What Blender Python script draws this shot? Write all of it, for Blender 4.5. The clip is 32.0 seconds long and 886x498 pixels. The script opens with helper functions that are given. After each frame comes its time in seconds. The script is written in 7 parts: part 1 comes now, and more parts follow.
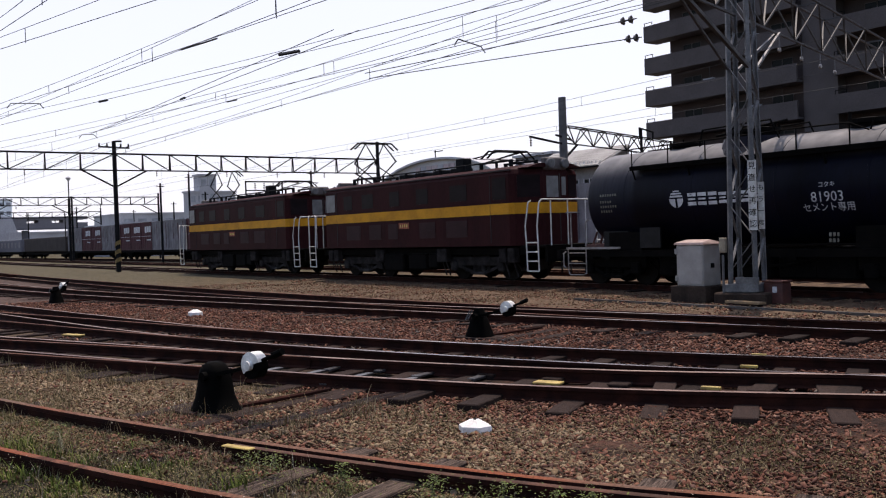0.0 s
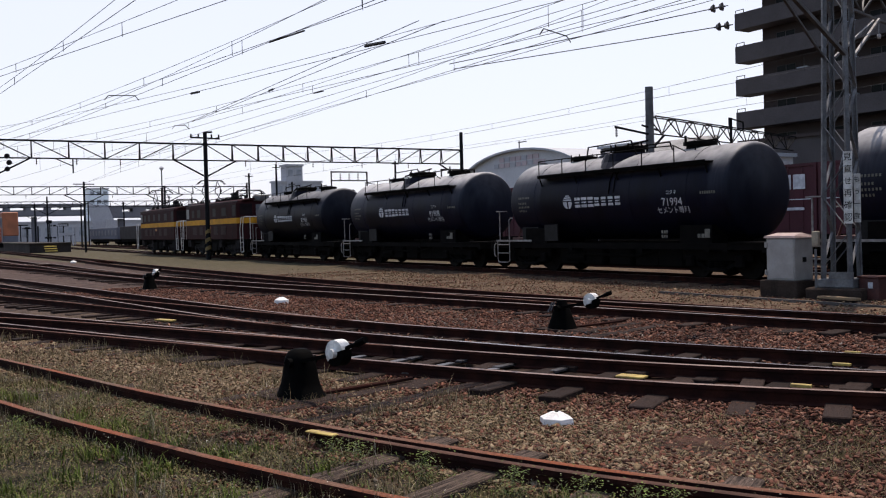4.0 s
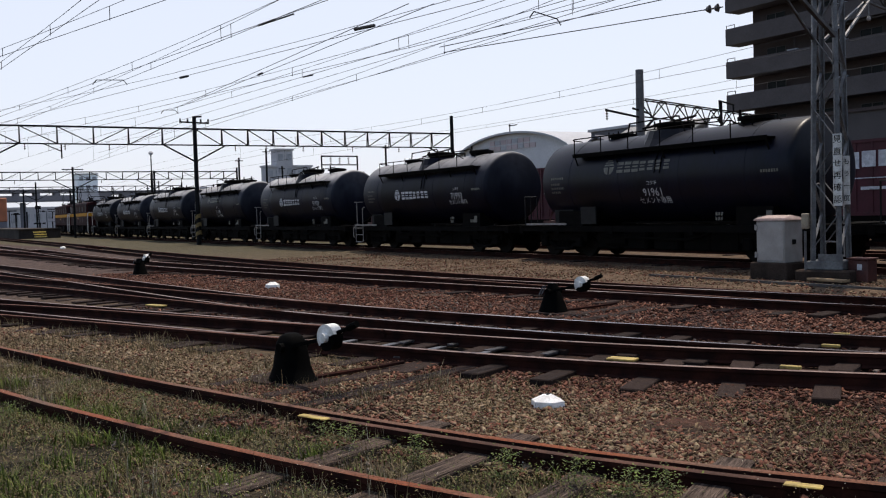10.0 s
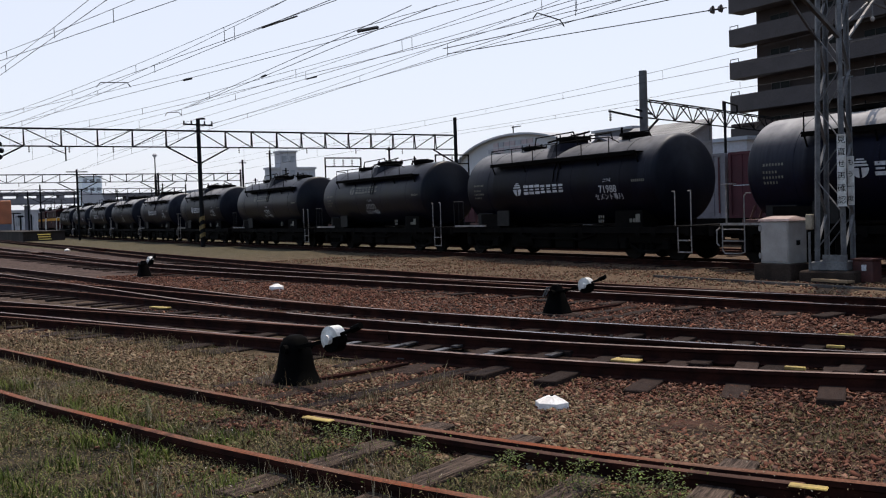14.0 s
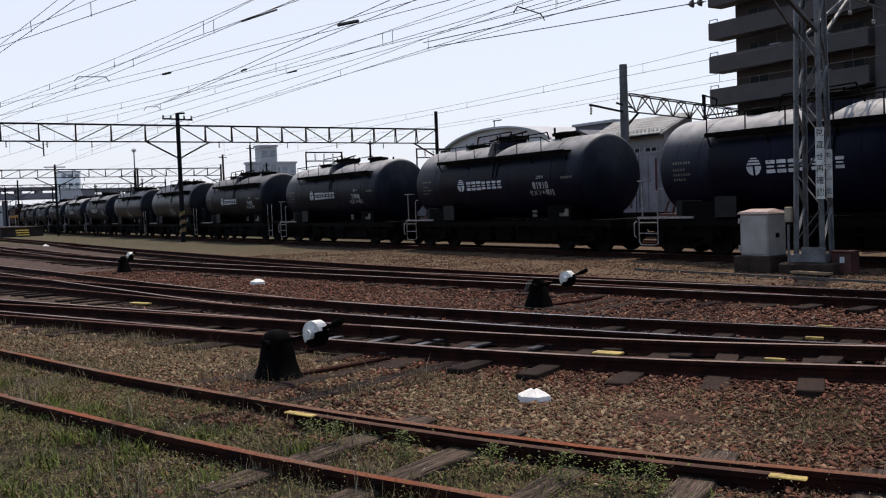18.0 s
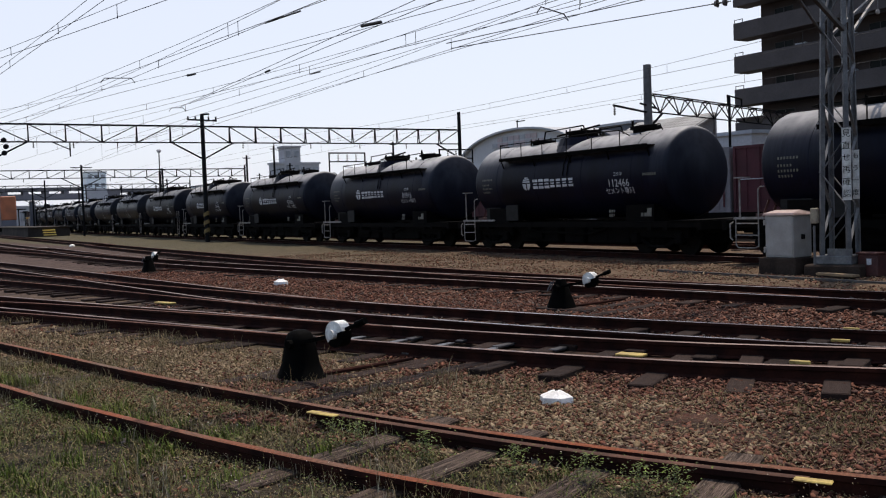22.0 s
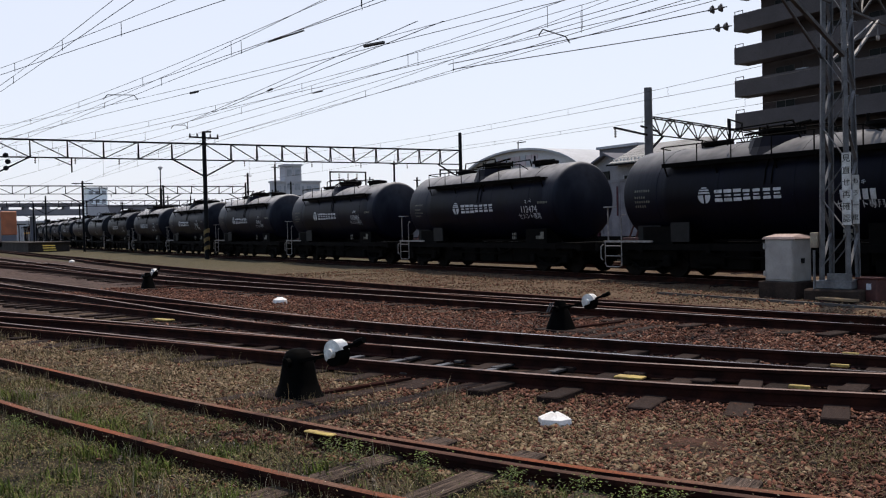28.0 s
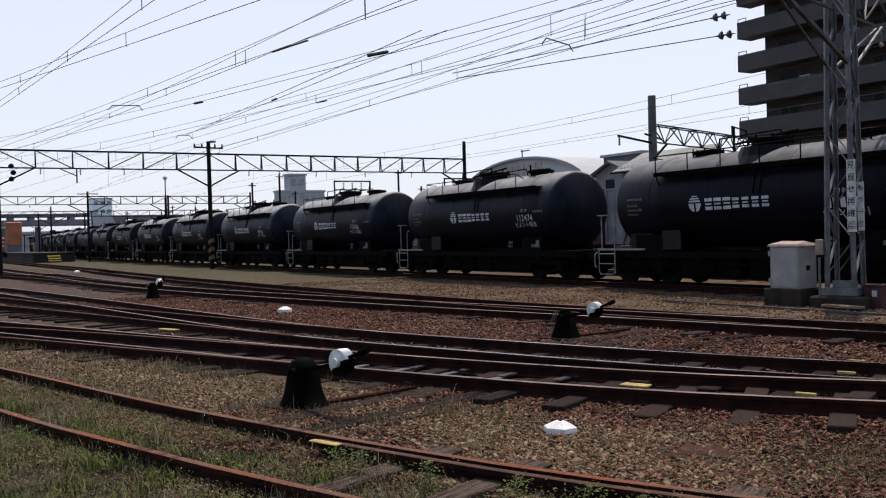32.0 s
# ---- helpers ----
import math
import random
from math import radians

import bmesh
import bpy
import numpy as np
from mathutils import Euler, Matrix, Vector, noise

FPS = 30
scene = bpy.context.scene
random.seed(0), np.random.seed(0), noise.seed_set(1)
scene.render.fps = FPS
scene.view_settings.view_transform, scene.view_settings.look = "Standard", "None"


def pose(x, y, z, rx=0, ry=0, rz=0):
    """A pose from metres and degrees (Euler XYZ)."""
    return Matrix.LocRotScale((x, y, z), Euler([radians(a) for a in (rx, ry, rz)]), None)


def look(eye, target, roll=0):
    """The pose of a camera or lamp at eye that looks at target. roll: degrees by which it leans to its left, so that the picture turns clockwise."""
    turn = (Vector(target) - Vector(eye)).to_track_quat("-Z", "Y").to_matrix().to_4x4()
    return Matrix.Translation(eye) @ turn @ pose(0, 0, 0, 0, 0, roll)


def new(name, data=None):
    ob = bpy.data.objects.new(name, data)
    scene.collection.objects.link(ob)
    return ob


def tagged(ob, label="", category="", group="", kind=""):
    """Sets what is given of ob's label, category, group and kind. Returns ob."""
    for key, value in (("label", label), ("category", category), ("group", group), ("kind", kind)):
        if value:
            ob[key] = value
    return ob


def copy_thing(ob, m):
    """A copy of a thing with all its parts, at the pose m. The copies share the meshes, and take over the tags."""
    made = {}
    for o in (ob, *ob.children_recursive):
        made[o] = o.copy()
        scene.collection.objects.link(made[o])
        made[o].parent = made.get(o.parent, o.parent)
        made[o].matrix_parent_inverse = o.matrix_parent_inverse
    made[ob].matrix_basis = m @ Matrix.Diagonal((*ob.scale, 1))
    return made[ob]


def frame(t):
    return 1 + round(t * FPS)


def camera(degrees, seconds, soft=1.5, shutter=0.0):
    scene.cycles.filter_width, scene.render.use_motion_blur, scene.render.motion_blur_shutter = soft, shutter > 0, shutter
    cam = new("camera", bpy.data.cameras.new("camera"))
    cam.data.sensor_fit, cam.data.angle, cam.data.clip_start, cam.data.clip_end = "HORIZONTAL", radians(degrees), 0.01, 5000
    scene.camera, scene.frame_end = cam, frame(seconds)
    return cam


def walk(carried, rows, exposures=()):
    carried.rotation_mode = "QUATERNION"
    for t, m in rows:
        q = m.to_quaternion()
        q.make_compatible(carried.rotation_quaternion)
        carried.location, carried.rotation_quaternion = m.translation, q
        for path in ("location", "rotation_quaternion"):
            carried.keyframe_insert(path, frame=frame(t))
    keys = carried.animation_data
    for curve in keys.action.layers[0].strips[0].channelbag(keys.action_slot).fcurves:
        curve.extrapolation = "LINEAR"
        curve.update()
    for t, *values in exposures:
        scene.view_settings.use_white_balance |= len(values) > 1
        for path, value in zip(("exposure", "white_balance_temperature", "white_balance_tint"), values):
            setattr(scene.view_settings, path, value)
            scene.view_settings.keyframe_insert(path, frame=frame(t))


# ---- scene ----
# the camera is held by hand on one spot: rows of seconds, pitch, roll, yaw
EYE = (0.0, 0.0, 1.65)
TURNS = [
    (0.0, 89.04, 1.94, 54.09),
    (0.5, 88.60, 1.91, 54.80),
    (1.0, 88.34, 1.78, 55.45),
    (1.5, 88.56, 1.90, 56.34),
    (2.0, 88.15, 2.04, 57.48),
    (2.5, 88.56, 1.96, 58.08),
    (3.0, 88.47, 1.83, 58.61),
    (3.5, 88.66, 1.67, 59.03),
    (5.5, 88.47, 1.13, 59.19),
    (6.0, 88.34, 1.38, 59.19),
    (6.5, 88.26, 1.54, 59.25),
    (7.0, 88.05, 1.54, 59.46),
    (7.5, 87.95, 1.67, 59.40),
    (8.0, 87.79, 1.76, 59.45),
    (8.5, 87.87, 1.91, 59.46),
    (9.0, 87.82, 1.84, 59.47),
    (9.5, 87.72, 1.69, 59.20),
    (10.0, 87.63, 1.74, 58.59),
    (10.5, 87.76, 1.92, 58.44),
    (11.0, 87.81, 1.88, 58.52),
    (11.5, 87.65, 1.92, 58.65),
    (12.0, 87.63, 1.79, 58.62),
    (12.5, 87.49, 1.73, 58.69),
    (13.0, 87.40, 1.93, 58.55),
    (13.5, 87.56, 1.98, 58.67),
    (14.0, 87.73, 1.87, 58.81),
    (14.5, 87.82, 1.91, 58.91),
    (16.5, 87.33, 1.91, 58.65),
    (17.0, 87.07, 1.92, 58.40),
    (17.5, 87.21, 1.95, 57.94),
    (18.0, 87.33, 2.09, 57.68),
    (18.5, 87.35, 1.84, 58.13),
    (19.0, 87.38, 1.98, 58.22),
    (19.5, 87.57, 1.94, 58.58),
    (20.0, 87.56, 1.95, 58.86),
    (20.5, 87.55, 2.14, 58.96),
    (21.0, 87.59, 1.97, 59.03),
    (21.5, 87.65, 1.98, 58.98),
    (22.0, 87.42, 2.01, 59.06),
    (22.5, 87.28, 1.87, 58.86),
    (23.0, 87.63, 1.82, 59.00),
    (23.5, 87.99, 1.84, 59.05),
    (24.0, 88.03, 1.77, 59.10),
    (24.5, 88.24, 1.91, 59.24),
    (25.0, 88.42, 2.02, 59.20),
    (25.5, 88.64, 1.74, 59.28),
    (27.5, 88.65, 1.47, 59.13),
    (28.0, 88.64, 1.34, 59.07),
    (28.5, 88.75, 1.35, 59.16),
    (29.0, 88.62, 1.39, 59.04),
    (29.5, 88.66, 1.38, 59.10),
    (30.0, 88.68, 1.38, 59.13),
    (30.5, 88.63, 1.38, 59.17),
    (31.0, 88.90, 1.36, 59.21),
    (31.5, 89.11, 1.40, 59.30),
    (32.0, 89.18, 1.60, 59.34),
]
cam = camera(50.5, 32.0, soft=1.15)
walk(cam, [(t, pose(*EYE, rx, ry, rz)) for t, rx, ry, rz in TURNS], exposures=[(0.0, 0.28, 6600, 18), (3.0, 0.26, 6550, 17), (6.0, 0.08, 6500, 12), (32.0, 0.08, 6500, 12)])
# how far the train has rolled along x: seconds, metres
ROLLED = [
    (0.0, -0.00), (0.5, -3.97), (1.0, -7.95), (1.5, -11.96), (2.0, -15.97), (2.5, -19.94), (3.0, -23.89), (3.5, -27.86), 
    (5.5, -43.68), (6.0, -47.63), (6.5, -51.56), (7.0, -55.52), (7.5, -59.48), (8.0, -63.38), (8.5, -67.24), (9.0, -71.04), 
    (9.5, -74.80), (10.0, -78.54), (10.5, -82.26), (11.0, -85.93), (11.5, -89.52), (12.0, -93.14), (12.5, -96.76), (13.0, -100.35), 
    (13.5, -103.91), (14.0, -107.45), (14.5, -110.96), (16.5, -124.47), (17.0, -127.71), (17.5, -130.92), (18.0, -134.08), (18.5, -137.17), 
    (19.0, -140.14), (19.5, -143.05), (20.0, -145.89), (20.5, -148.61), (21.0, -151.22), (21.5, -153.70), (22.0, -156.07), (22.5, -158.33), 
    (23.0, -160.39), (23.5, -162.31), (24.0, -164.09), (24.5, -165.75), (25.0, -167.28), (25.5, -168.71), (27.5, -172.62), (28.0, -173.03), 
    (28.5, -173.32), (29.0, -173.47), (29.5, -173.53), (30.0, -173.54), (30.5, -173.53), (31.0, -173.52), (31.5, -173.51), (32.0, -173.50), 
    
]


def rolled(t):
    """The train's place at t seconds, smooth between the rows."""
    rows = ROLLED
    i = max(k for k in range(len(rows) - 1) if rows[k][0] <= t)
    (t0, a), (t1, b) = rows[i], rows[i + 1]
    before = rows[max(i - 1, 0)]
    after = rows[min(i + 2, len(rows) - 1)]
    v0 = (b - before[1]) / (t1 - before[0])
    v1 = (after[1] - a) / (after[0] - t0)
    h = t1 - t0
    u = (t - t0) / h
    return ((2 * u**3 - 3 * u**2 + 1) * a + (u**3 - 2 * u**2 + u) * h * v0
            + (3 * u**2 - 2 * u**3) * b + (u**3 - u**2) * h * v1)


# ---- world and sun ----
SUN_YAW, SUN_UP = 35.0, 70.0
world = bpy.data.worlds.new("world")
scene.world = world
world.use_nodes = True
wn = world.node_tree.nodes
sky = wn.new("ShaderNodeTexSky")
sky.sky_type, sky.sun_disc = "NISHITA", False
sky.sun_elevation, sky.sun_rotation = radians(SUN_UP), radians(-SUN_YAW)
sky.air_density, sky.dust_density, sky.ozone_density, sky.altitude = 1.2, 1.2, 2.0, 0
wn["Background"].inputs["Strength"].default_value = 0.15
haze = wn.new("ShaderNodeMixRGB")
haze.inputs[0].default_value, haze.inputs[2].default_value = 0.78, (5.35, 5.62, 6.35, 1)
# the haze is bright towards the sun and thins out to blue sky on the other side
toward, spread, thick = wn.new("ShaderNodeTexCoord"), wn.new("ShaderNodeVectorMath"), wn.new("ShaderNodeMapRange")
spread.operation, thick.interpolation_type = "DOT_PRODUCT", "SMOOTHSTEP"
spread.inputs[1].default_value = (-math.sin(radians(SUN_YAW)), math.cos(radians(SUN_YAW)), 0.25)
for key, value in (("From Min", -0.55), ("From Max", 0.75), ("To Min", 0.06), ("To Max", 0.80)):
    thick.inputs[key].default_value = value
world.node_tree.links.new(toward.outputs["Generated"], spread.inputs[0])
world.node_tree.links.new(spread.outputs["Value"], thick.inputs[0])
world.node_tree.links.new(thick.outputs[0], haze.inputs[0])
world.node_tree.links.new(sky.outputs[0], haze.inputs[1])
world.node_tree.links.new(haze.outputs[0], wn["Background"].inputs["Color"])
sun_data = bpy.data.lights.new("sun", "SUN")
sun_data.energy, sun_data.angle, sun_data.color = 4.0, radians(0.6), (1.0, 0.90, 0.76)
sun = new("sun", sun_data)
a, e = radians(SUN_YAW), radians(SUN_UP)
sun.matrix_world = look((0, 0, 60), Vector((0, 0, 60)) - Vector((-math.sin(a) * math.cos(e), math.cos(a) * math.cos(e), math.sin(e))))


# ---- materials ----
def mat(name, col, rough=0.7, metal=0.0, col2=None, scale=3.0, fine=40.0, amount=0.35, bump=0.0, stretch=(1, 1, 1), rnd=0.0, spec=0.5):
    """A surface with patches (scale) and grain (fine) between two colours."""
    m = bpy.data.materials.new(name)
    m.use_nodes = True
    n, ln = m.node_tree.nodes, m.node_tree.links
    b = n["Principled BSDF"]
    b.inputs["Roughness"].default_value, b.inputs["Metallic"].default_value = rough, metal
    b.inputs["Specular IOR Level"].default_value = spec
    tc, mp = n.new("ShaderNodeTexCoord"), n.new("ShaderNodeMapping")
    mp.inputs["Scale"].default_value = stretch
    ln.new(tc.outputs["Object"], mp.inputs[0])
    n1, n2 = n.new("ShaderNodeTexNoise"), n.new("ShaderNodeTexNoise")
    n1.inputs["Scale"].default_value, n1.inputs["Detail"].default_value = scale, 5
    n2.inputs["Scale"].default_value, n2.inputs["Detail"].default_value = fine, 3
    for x in (n1, n2):
        ln.new(mp.outputs[0], x.inputs["Vector"])
    ramp = n.new("ShaderNodeValToRGB")
    ramp.color_ramp.elements[0].position, ramp.color_ramp.elements[1].position = 0.38, 0.66
    c2 = col2 if col2 else tuple(c * 0.6 for c in col)
    ramp.color_ramp.elements[0].color, ramp.color_ramp.elements[1].color = (*c2, 1), (*col, 1)
    ln.new(n1.outputs[0], ramp.inputs[0])
    mul = n.new("ShaderNodeMixRGB")
    mul.blend_type = "MULTIPLY"
    mul.inputs[0].default_value = amount
    gr = n.new("ShaderNodeValToRGB")
    gr.color_ramp.elements[0].position, gr.color_ramp.elements[1].position = 0.3, 0.62
    gr.color_ramp.elements[0].color, gr.color_ramp.elements[1].color = (0.35, 0.35, 0.35, 1), (1.15, 1.15, 1.15, 1)
    ln.new(n2.outputs[0], gr.inputs[0])
    ln.new(ramp.outputs[0], mul.inputs[1])
    ln.new(gr.outputs[0], mul.inputs[2])
    out = mul.outputs[0]
    if rnd:
        oi, mr, mm = n.new("ShaderNodeObjectInfo"), n.new("ShaderNodeMapRange"), n.new("ShaderNodeMixRGB")
        mr.inputs["To Min"].default_value, mr.inputs["To Max"].default_value = 1 - rnd, 1 + rnd
        mm.blend_type, mm.inputs[0].default_value = "MULTIPLY", 1.0
        ln.new(oi.outputs["Random"], mr.inputs[0])
        ln.new(out, mm.inputs[1])
        ln.new(mr.outputs[0], mm.inputs[2])
        out = mm.outputs[0]
    ln.new(out, b.inputs["Base Color"])
    if bump:
        bp = n.new("ShaderNodeBump")
        bp.inputs["Strength"].default_value, bp.inputs["Distance"].default_value = 0.8, bump
        ln.new(n2.outputs[0], bp.inputs["Height"])
        ln.new(bp.outputs[0], b.inputs["Normal"])
    return m


def island_mat(name, ramp_cols, rough=0.9, fine=60.0):
    """Loose pieces, each with a colour of its own from a row of colours."""
    m = bpy.data.materials.new(name)
    m.use_nodes = True
    n, ln = m.node_tree.nodes, m.node_tree.links
    b = n["Principled BSDF"]
    b.inputs["Roughness"].default_value = rough
    b.inputs["Specular IOR Level"].default_value = 0.2
    g, r = n.new("ShaderNodeNewGeometry"), n.new("ShaderNodeValToRGB")
    while len(r.color_ramp.elements) < len(ramp_cols):
        r.color_ramp.elements.new(0.5)
    for i, c in enumerate(ramp_cols):
        r.color_ramp.elements[i].position = i / (len(ramp_cols) - 1)
        r.color_ramp.elements[i].color = (*c, 1)
    ln.new(g.outputs["Random Per Island"], r.inputs[0])
    tc, t, mul, gr = n.new("ShaderNodeTexCoord"), n.new("ShaderNodeTexNoise"), n.new("ShaderNodeMixRGB"), n.new("ShaderNodeValToRGB")
    t.inputs["Scale"].default_value = fine
    ln.new(tc.outputs["Object"], t.inputs["Vector"])
    gr.color_ramp.elements[0].position, gr.color_ramp.elements[1].position = 0.3, 0.65
    gr.color_ramp.elements[0].color, gr.color_ramp.elements[1].color = (0.5, 0.5, 0.5, 1), (1.1, 1.1, 1.1, 1)
    ln.new(t.outputs[0], gr.inputs[0])
    mul.blend_type, mul.inputs[0].default_value = "MULTIPLY", 0.7
    ln.new(r.outputs[0], mul.inputs[1])
    ln.new(gr.outputs[0], mul.inputs[2])
    ln.new(mul.outputs[0], b.inputs["Base Color"])
    return m




def tank_material():
    """Black paint, streaked, tinted blue for the sky it reflects; cement dust lies on the crown, and runs down the two
    ends that the walkways do not shelter.
    """
    m = mat("tank_black", (0.0031, 0.0039, 0.0138), 0.44, 0, (0.0013, 0.0016, 0.0062), 1.2, 14, 0.5, 0, (1, 1, 0.25), 0.3, 0.085)
    n, ln = m.node_tree.nodes, m.node_tree.links
    b = n["Principled BSDF"]
    paint = b.inputs["Base Color"].links[0].from_socket
    tc, sep, place = n.new("ShaderNodeTexCoord"), n.new("ShaderNodeSeparateXYZ"), n.new("ShaderNodeSeparateXYZ")
    ln.new(tc.outputs["Normal"], sep.inputs[0])
    ln.new(tc.outputs["Object"], place.inputs[0])

    def ranged(socket, lo, hi, a_=0.0, b_=1.0):
        r = n.new("ShaderNodeMapRange")
        r.interpolation_type = "SMOOTHSTEP"
        for key, value in (("From Min", lo), ("From Max", hi), ("To Min", a_), ("To Max", b_)):
            r.inputs[key].default_value = value
        ln.new(socket, r.inputs[0])
        return r.outputs[0]

    def joined(op, p, q):
        k = n.new("ShaderNodeMath")
        k.operation = op
        for i, v in enumerate((p, q)):
            if isinstance(v, float):
                k.inputs[i].default_value = v
            else:
                ln.new(v, k.inputs[i])
        return k.outputs[0]

    spread, runs, stretch = n.new("ShaderNodeTexNoise"), n.new("ShaderNodeTexNoise"), n.new("ShaderNodeMapping")
    spread.inputs["Scale"].default_value, spread.inputs["Detail"].default_value = 2.2, 5
    ln.new(tc.outputs["Object"], spread.inputs["Vector"])
    stretch.inputs["Scale"].default_value = (4.0, 1.0, 0.35)
    ln.new(tc.outputs["Object"], stretch.inputs[0])
    ln.new(stretch.outputs[0], runs.inputs["Vector"])
    runs.inputs["Scale"].default_value, runs.inputs["Detail"].default_value = 2.6, 4
    oi = n.new("ShaderNodeObjectInfo")
    crown = joined("MULTIPLY", joined("MULTIPLY", ranged(sep.outputs[2], 0.42, 0.88), spread.outputs[0]), ranged(oi.outputs["Random"], 0.0, 1.0, 0.65, 1.75))
    # the ragged edge where the sheltered middle begins
    x_ = joined("ADD", place.outputs[0], joined("MULTIPLY", joined("SUBTRACT", spread.outputs[0], 0.5), 0.18))
    outer = joined("ADD", ranged(x_, -2.86, -3.0), ranged(x_, 3.90, 4.0))
    ends = joined("MULTIPLY", joined("MULTIPLY", outer, ranged(sep.outputs[2], -0.55, 0.9)), joined("MULTIPLY", runs.outputs[0], ranged(oi.outputs["Random"], 0.0, 1.0, 0.9, 1.7)))
    grey = n.new("ShaderNodeMixRGB")
    # dust grey tinted blue as well, for the sheen of the sky
    grey.inputs[2].default_value = (0.036, 0.040, 0.052, 1)
    ln.new(ends, grey.inputs[0])
    ln.new(paint, grey.inputs[1])
    mix = n.new("ShaderNodeMixRGB")
    mix.inputs[2].default_value = (0.42, 0.405, 0.40, 1)
    ln.new(crown, mix.inputs[0])
    ln.new(grey.outputs[0], mix.inputs[1])
    ln.new(mix.outputs[0], b.inputs["Base Color"])
    return m


M_tank = tank_material()
# clean paint with the reflected sky's blue put into its colour
M_tank_clean = mat("tank_clean", (0.0034, 0.0041, 0.0125), 0.38, 0, (0.0030, 0.0036, 0.0070), 1.2, 14, 0.5, 0, (1, 1, 0.25), 0.2, 0.16)
M_under = mat("underframe_black", (0.0055, 0.0045, 0.004), 0.9, 0, (0.0025, 0.0025, 0.0025), 4, 30, 0.4, spec=0.06)
M_bogie = mat("bogie_dusty", (0.040, 0.036, 0.036), 0.9, 0, (0.012, 0.010, 0.010), 3, 26, 0.6, spec=0.1)
M_steel_dull = mat("board_grey", (0.10, 0.085, 0.085), 0.6, 0, (0.06, 0.05, 0.05), 5, 30, 0.3)
M_wheel = mat("wheel_steel", (0.009, 0.007, 0.006), 0.8, 0.0, None, 6, 40, spec=0.1)
M_white = mat("white_paint", (0.72, 0.72, 0.70), 0.55, 0, (0.5, 0.48, 0.45), 6, 40, 0.3)
M_handrail = mat("handrail_white", (0.34, 0.32, 0.31), 0.6, 0, (0.18, 0.16, 0.15), 8, 40, 0.4, spec=0.2)
M_band = mat("band_dull_yellow", (0.22, 0.15, 0.045), 0.75, 0, (0.13, 0.085, 0.03), 8, 40, 0.4)
M_letter = mat("lettering_white", (0.62, 0.63, 0.66), 0.6, 0, (0.42, 0.43, 0.46), 7, 40, 0.3)
M_brown = mat("loco_brown", (0.037, 0.0098, 0.0106), 0.6, 0, (0.026, 0.0072, 0.0080), 1.5, 20, 0.3, 0, (1, 1, 0.3), spec=0.05)
M_yellow = mat("band_yellow", (0.62, 0.29, 0.014), 0.6, 0, (0.46, 0.21, 0.012), 2, 20, 0.2, spec=0.15)
M_yellow2 = mat("marker_yellow", (0.75, 0.60, 0.16), 0.7, 0, (0.55, 0.42, 0.12), 12, 60, 0.35)
M_roof = mat("roof_grey", (0.03, 0.024, 0.024), 0.7, 0, None, 3, 30, spec=0.3)
M_glass = mat("dark_glass", (0.006, 0.0075, 0.008), 0.35, 0, None, 3, 30, 0.1, spec=0.1)
M_locoglass = mat("loco_window", (0.013, 0.008, 0.0095), 0.4, 0, None, 3, 30, 0.1, spec=0.06)
# opaque pale grey painted for the bright background seen through the panes
M_pane = mat("daylit_pane", (0.16, 0.165, 0.17), 0.4, 0, None, 3, 30, 0.1)
M_red = mat("sign_red", (0.36, 0.075, 0.035), 0.6)
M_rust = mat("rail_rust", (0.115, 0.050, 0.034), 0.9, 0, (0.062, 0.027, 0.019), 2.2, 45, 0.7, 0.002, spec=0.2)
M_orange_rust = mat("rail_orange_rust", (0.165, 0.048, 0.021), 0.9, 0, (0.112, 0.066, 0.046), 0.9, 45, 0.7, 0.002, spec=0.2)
M_check = mat("rail_check", (0.10, 0.045, 0.030), 0.9, 0, (0.05, 0.024, 0.017), 5, 60, 0.45, 0.002, spec=0.2)
# dark brown rail sides; shade below the heads is put into the colour too
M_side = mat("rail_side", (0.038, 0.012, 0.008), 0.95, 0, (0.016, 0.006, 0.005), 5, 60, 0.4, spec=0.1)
M_worn = mat("rail_worn", (0.19, 0.125, 0.105), 0.55, 0.3, (0.085, 0.045, 0.036), 0.8, 30, 0.4)


def shine_material():
    """Polished rail heads, which turn duller and browner towards low x."""
    m = mat("rail_head", (0.54, 0.49, 0.46), 0.20, 1.0, (0.12, 0.066, 0.052), 0.45, 30, 0.35)
    n, ln = m.node_tree.nodes, m.node_tree.links
    b = n["Principled BSDF"]
    paint = b.inputs["Base Color"].links[0].from_socket
    tc, sep, dulled_ = n.new("ShaderNodeTexCoord"), n.new("ShaderNodeSeparateXYZ"), n.new("ShaderNodeMapRange")
    ln.new(tc.outputs["Object"], sep.inputs[0])
    dulled_.inputs["From Min"].default_value, dulled_.inputs["From Max"].default_value = -9.5, -15.0
    dulled_.inputs["To Max"].default_value = 0.9
    ln.new(sep.outputs[0], dulled_.inputs[0])
    mix = n.new("ShaderNodeMixRGB")
    mix.inputs[2].default_value = (0.115, 0.066, 0.050, 1)
    ln.new(dulled_.outputs[0], mix.inputs[0])
    ln.new(paint, mix.inputs[1])
    ln.new(mix.outputs[0], b.inputs["Base Color"])
    for key, lo, hi in (("Metallic", 1.0, 0.15), ("Roughness", 0.20, 0.62)):
        r = n.new("ShaderNodeMapRange")
        r.inputs["To Min"].default_value, r.inputs["To Max"].default_value = lo, hi
        ln.new(dulled_.outputs[0], r.inputs[0])
        ln.new(r.outputs[0], b.inputs[key])
    return m


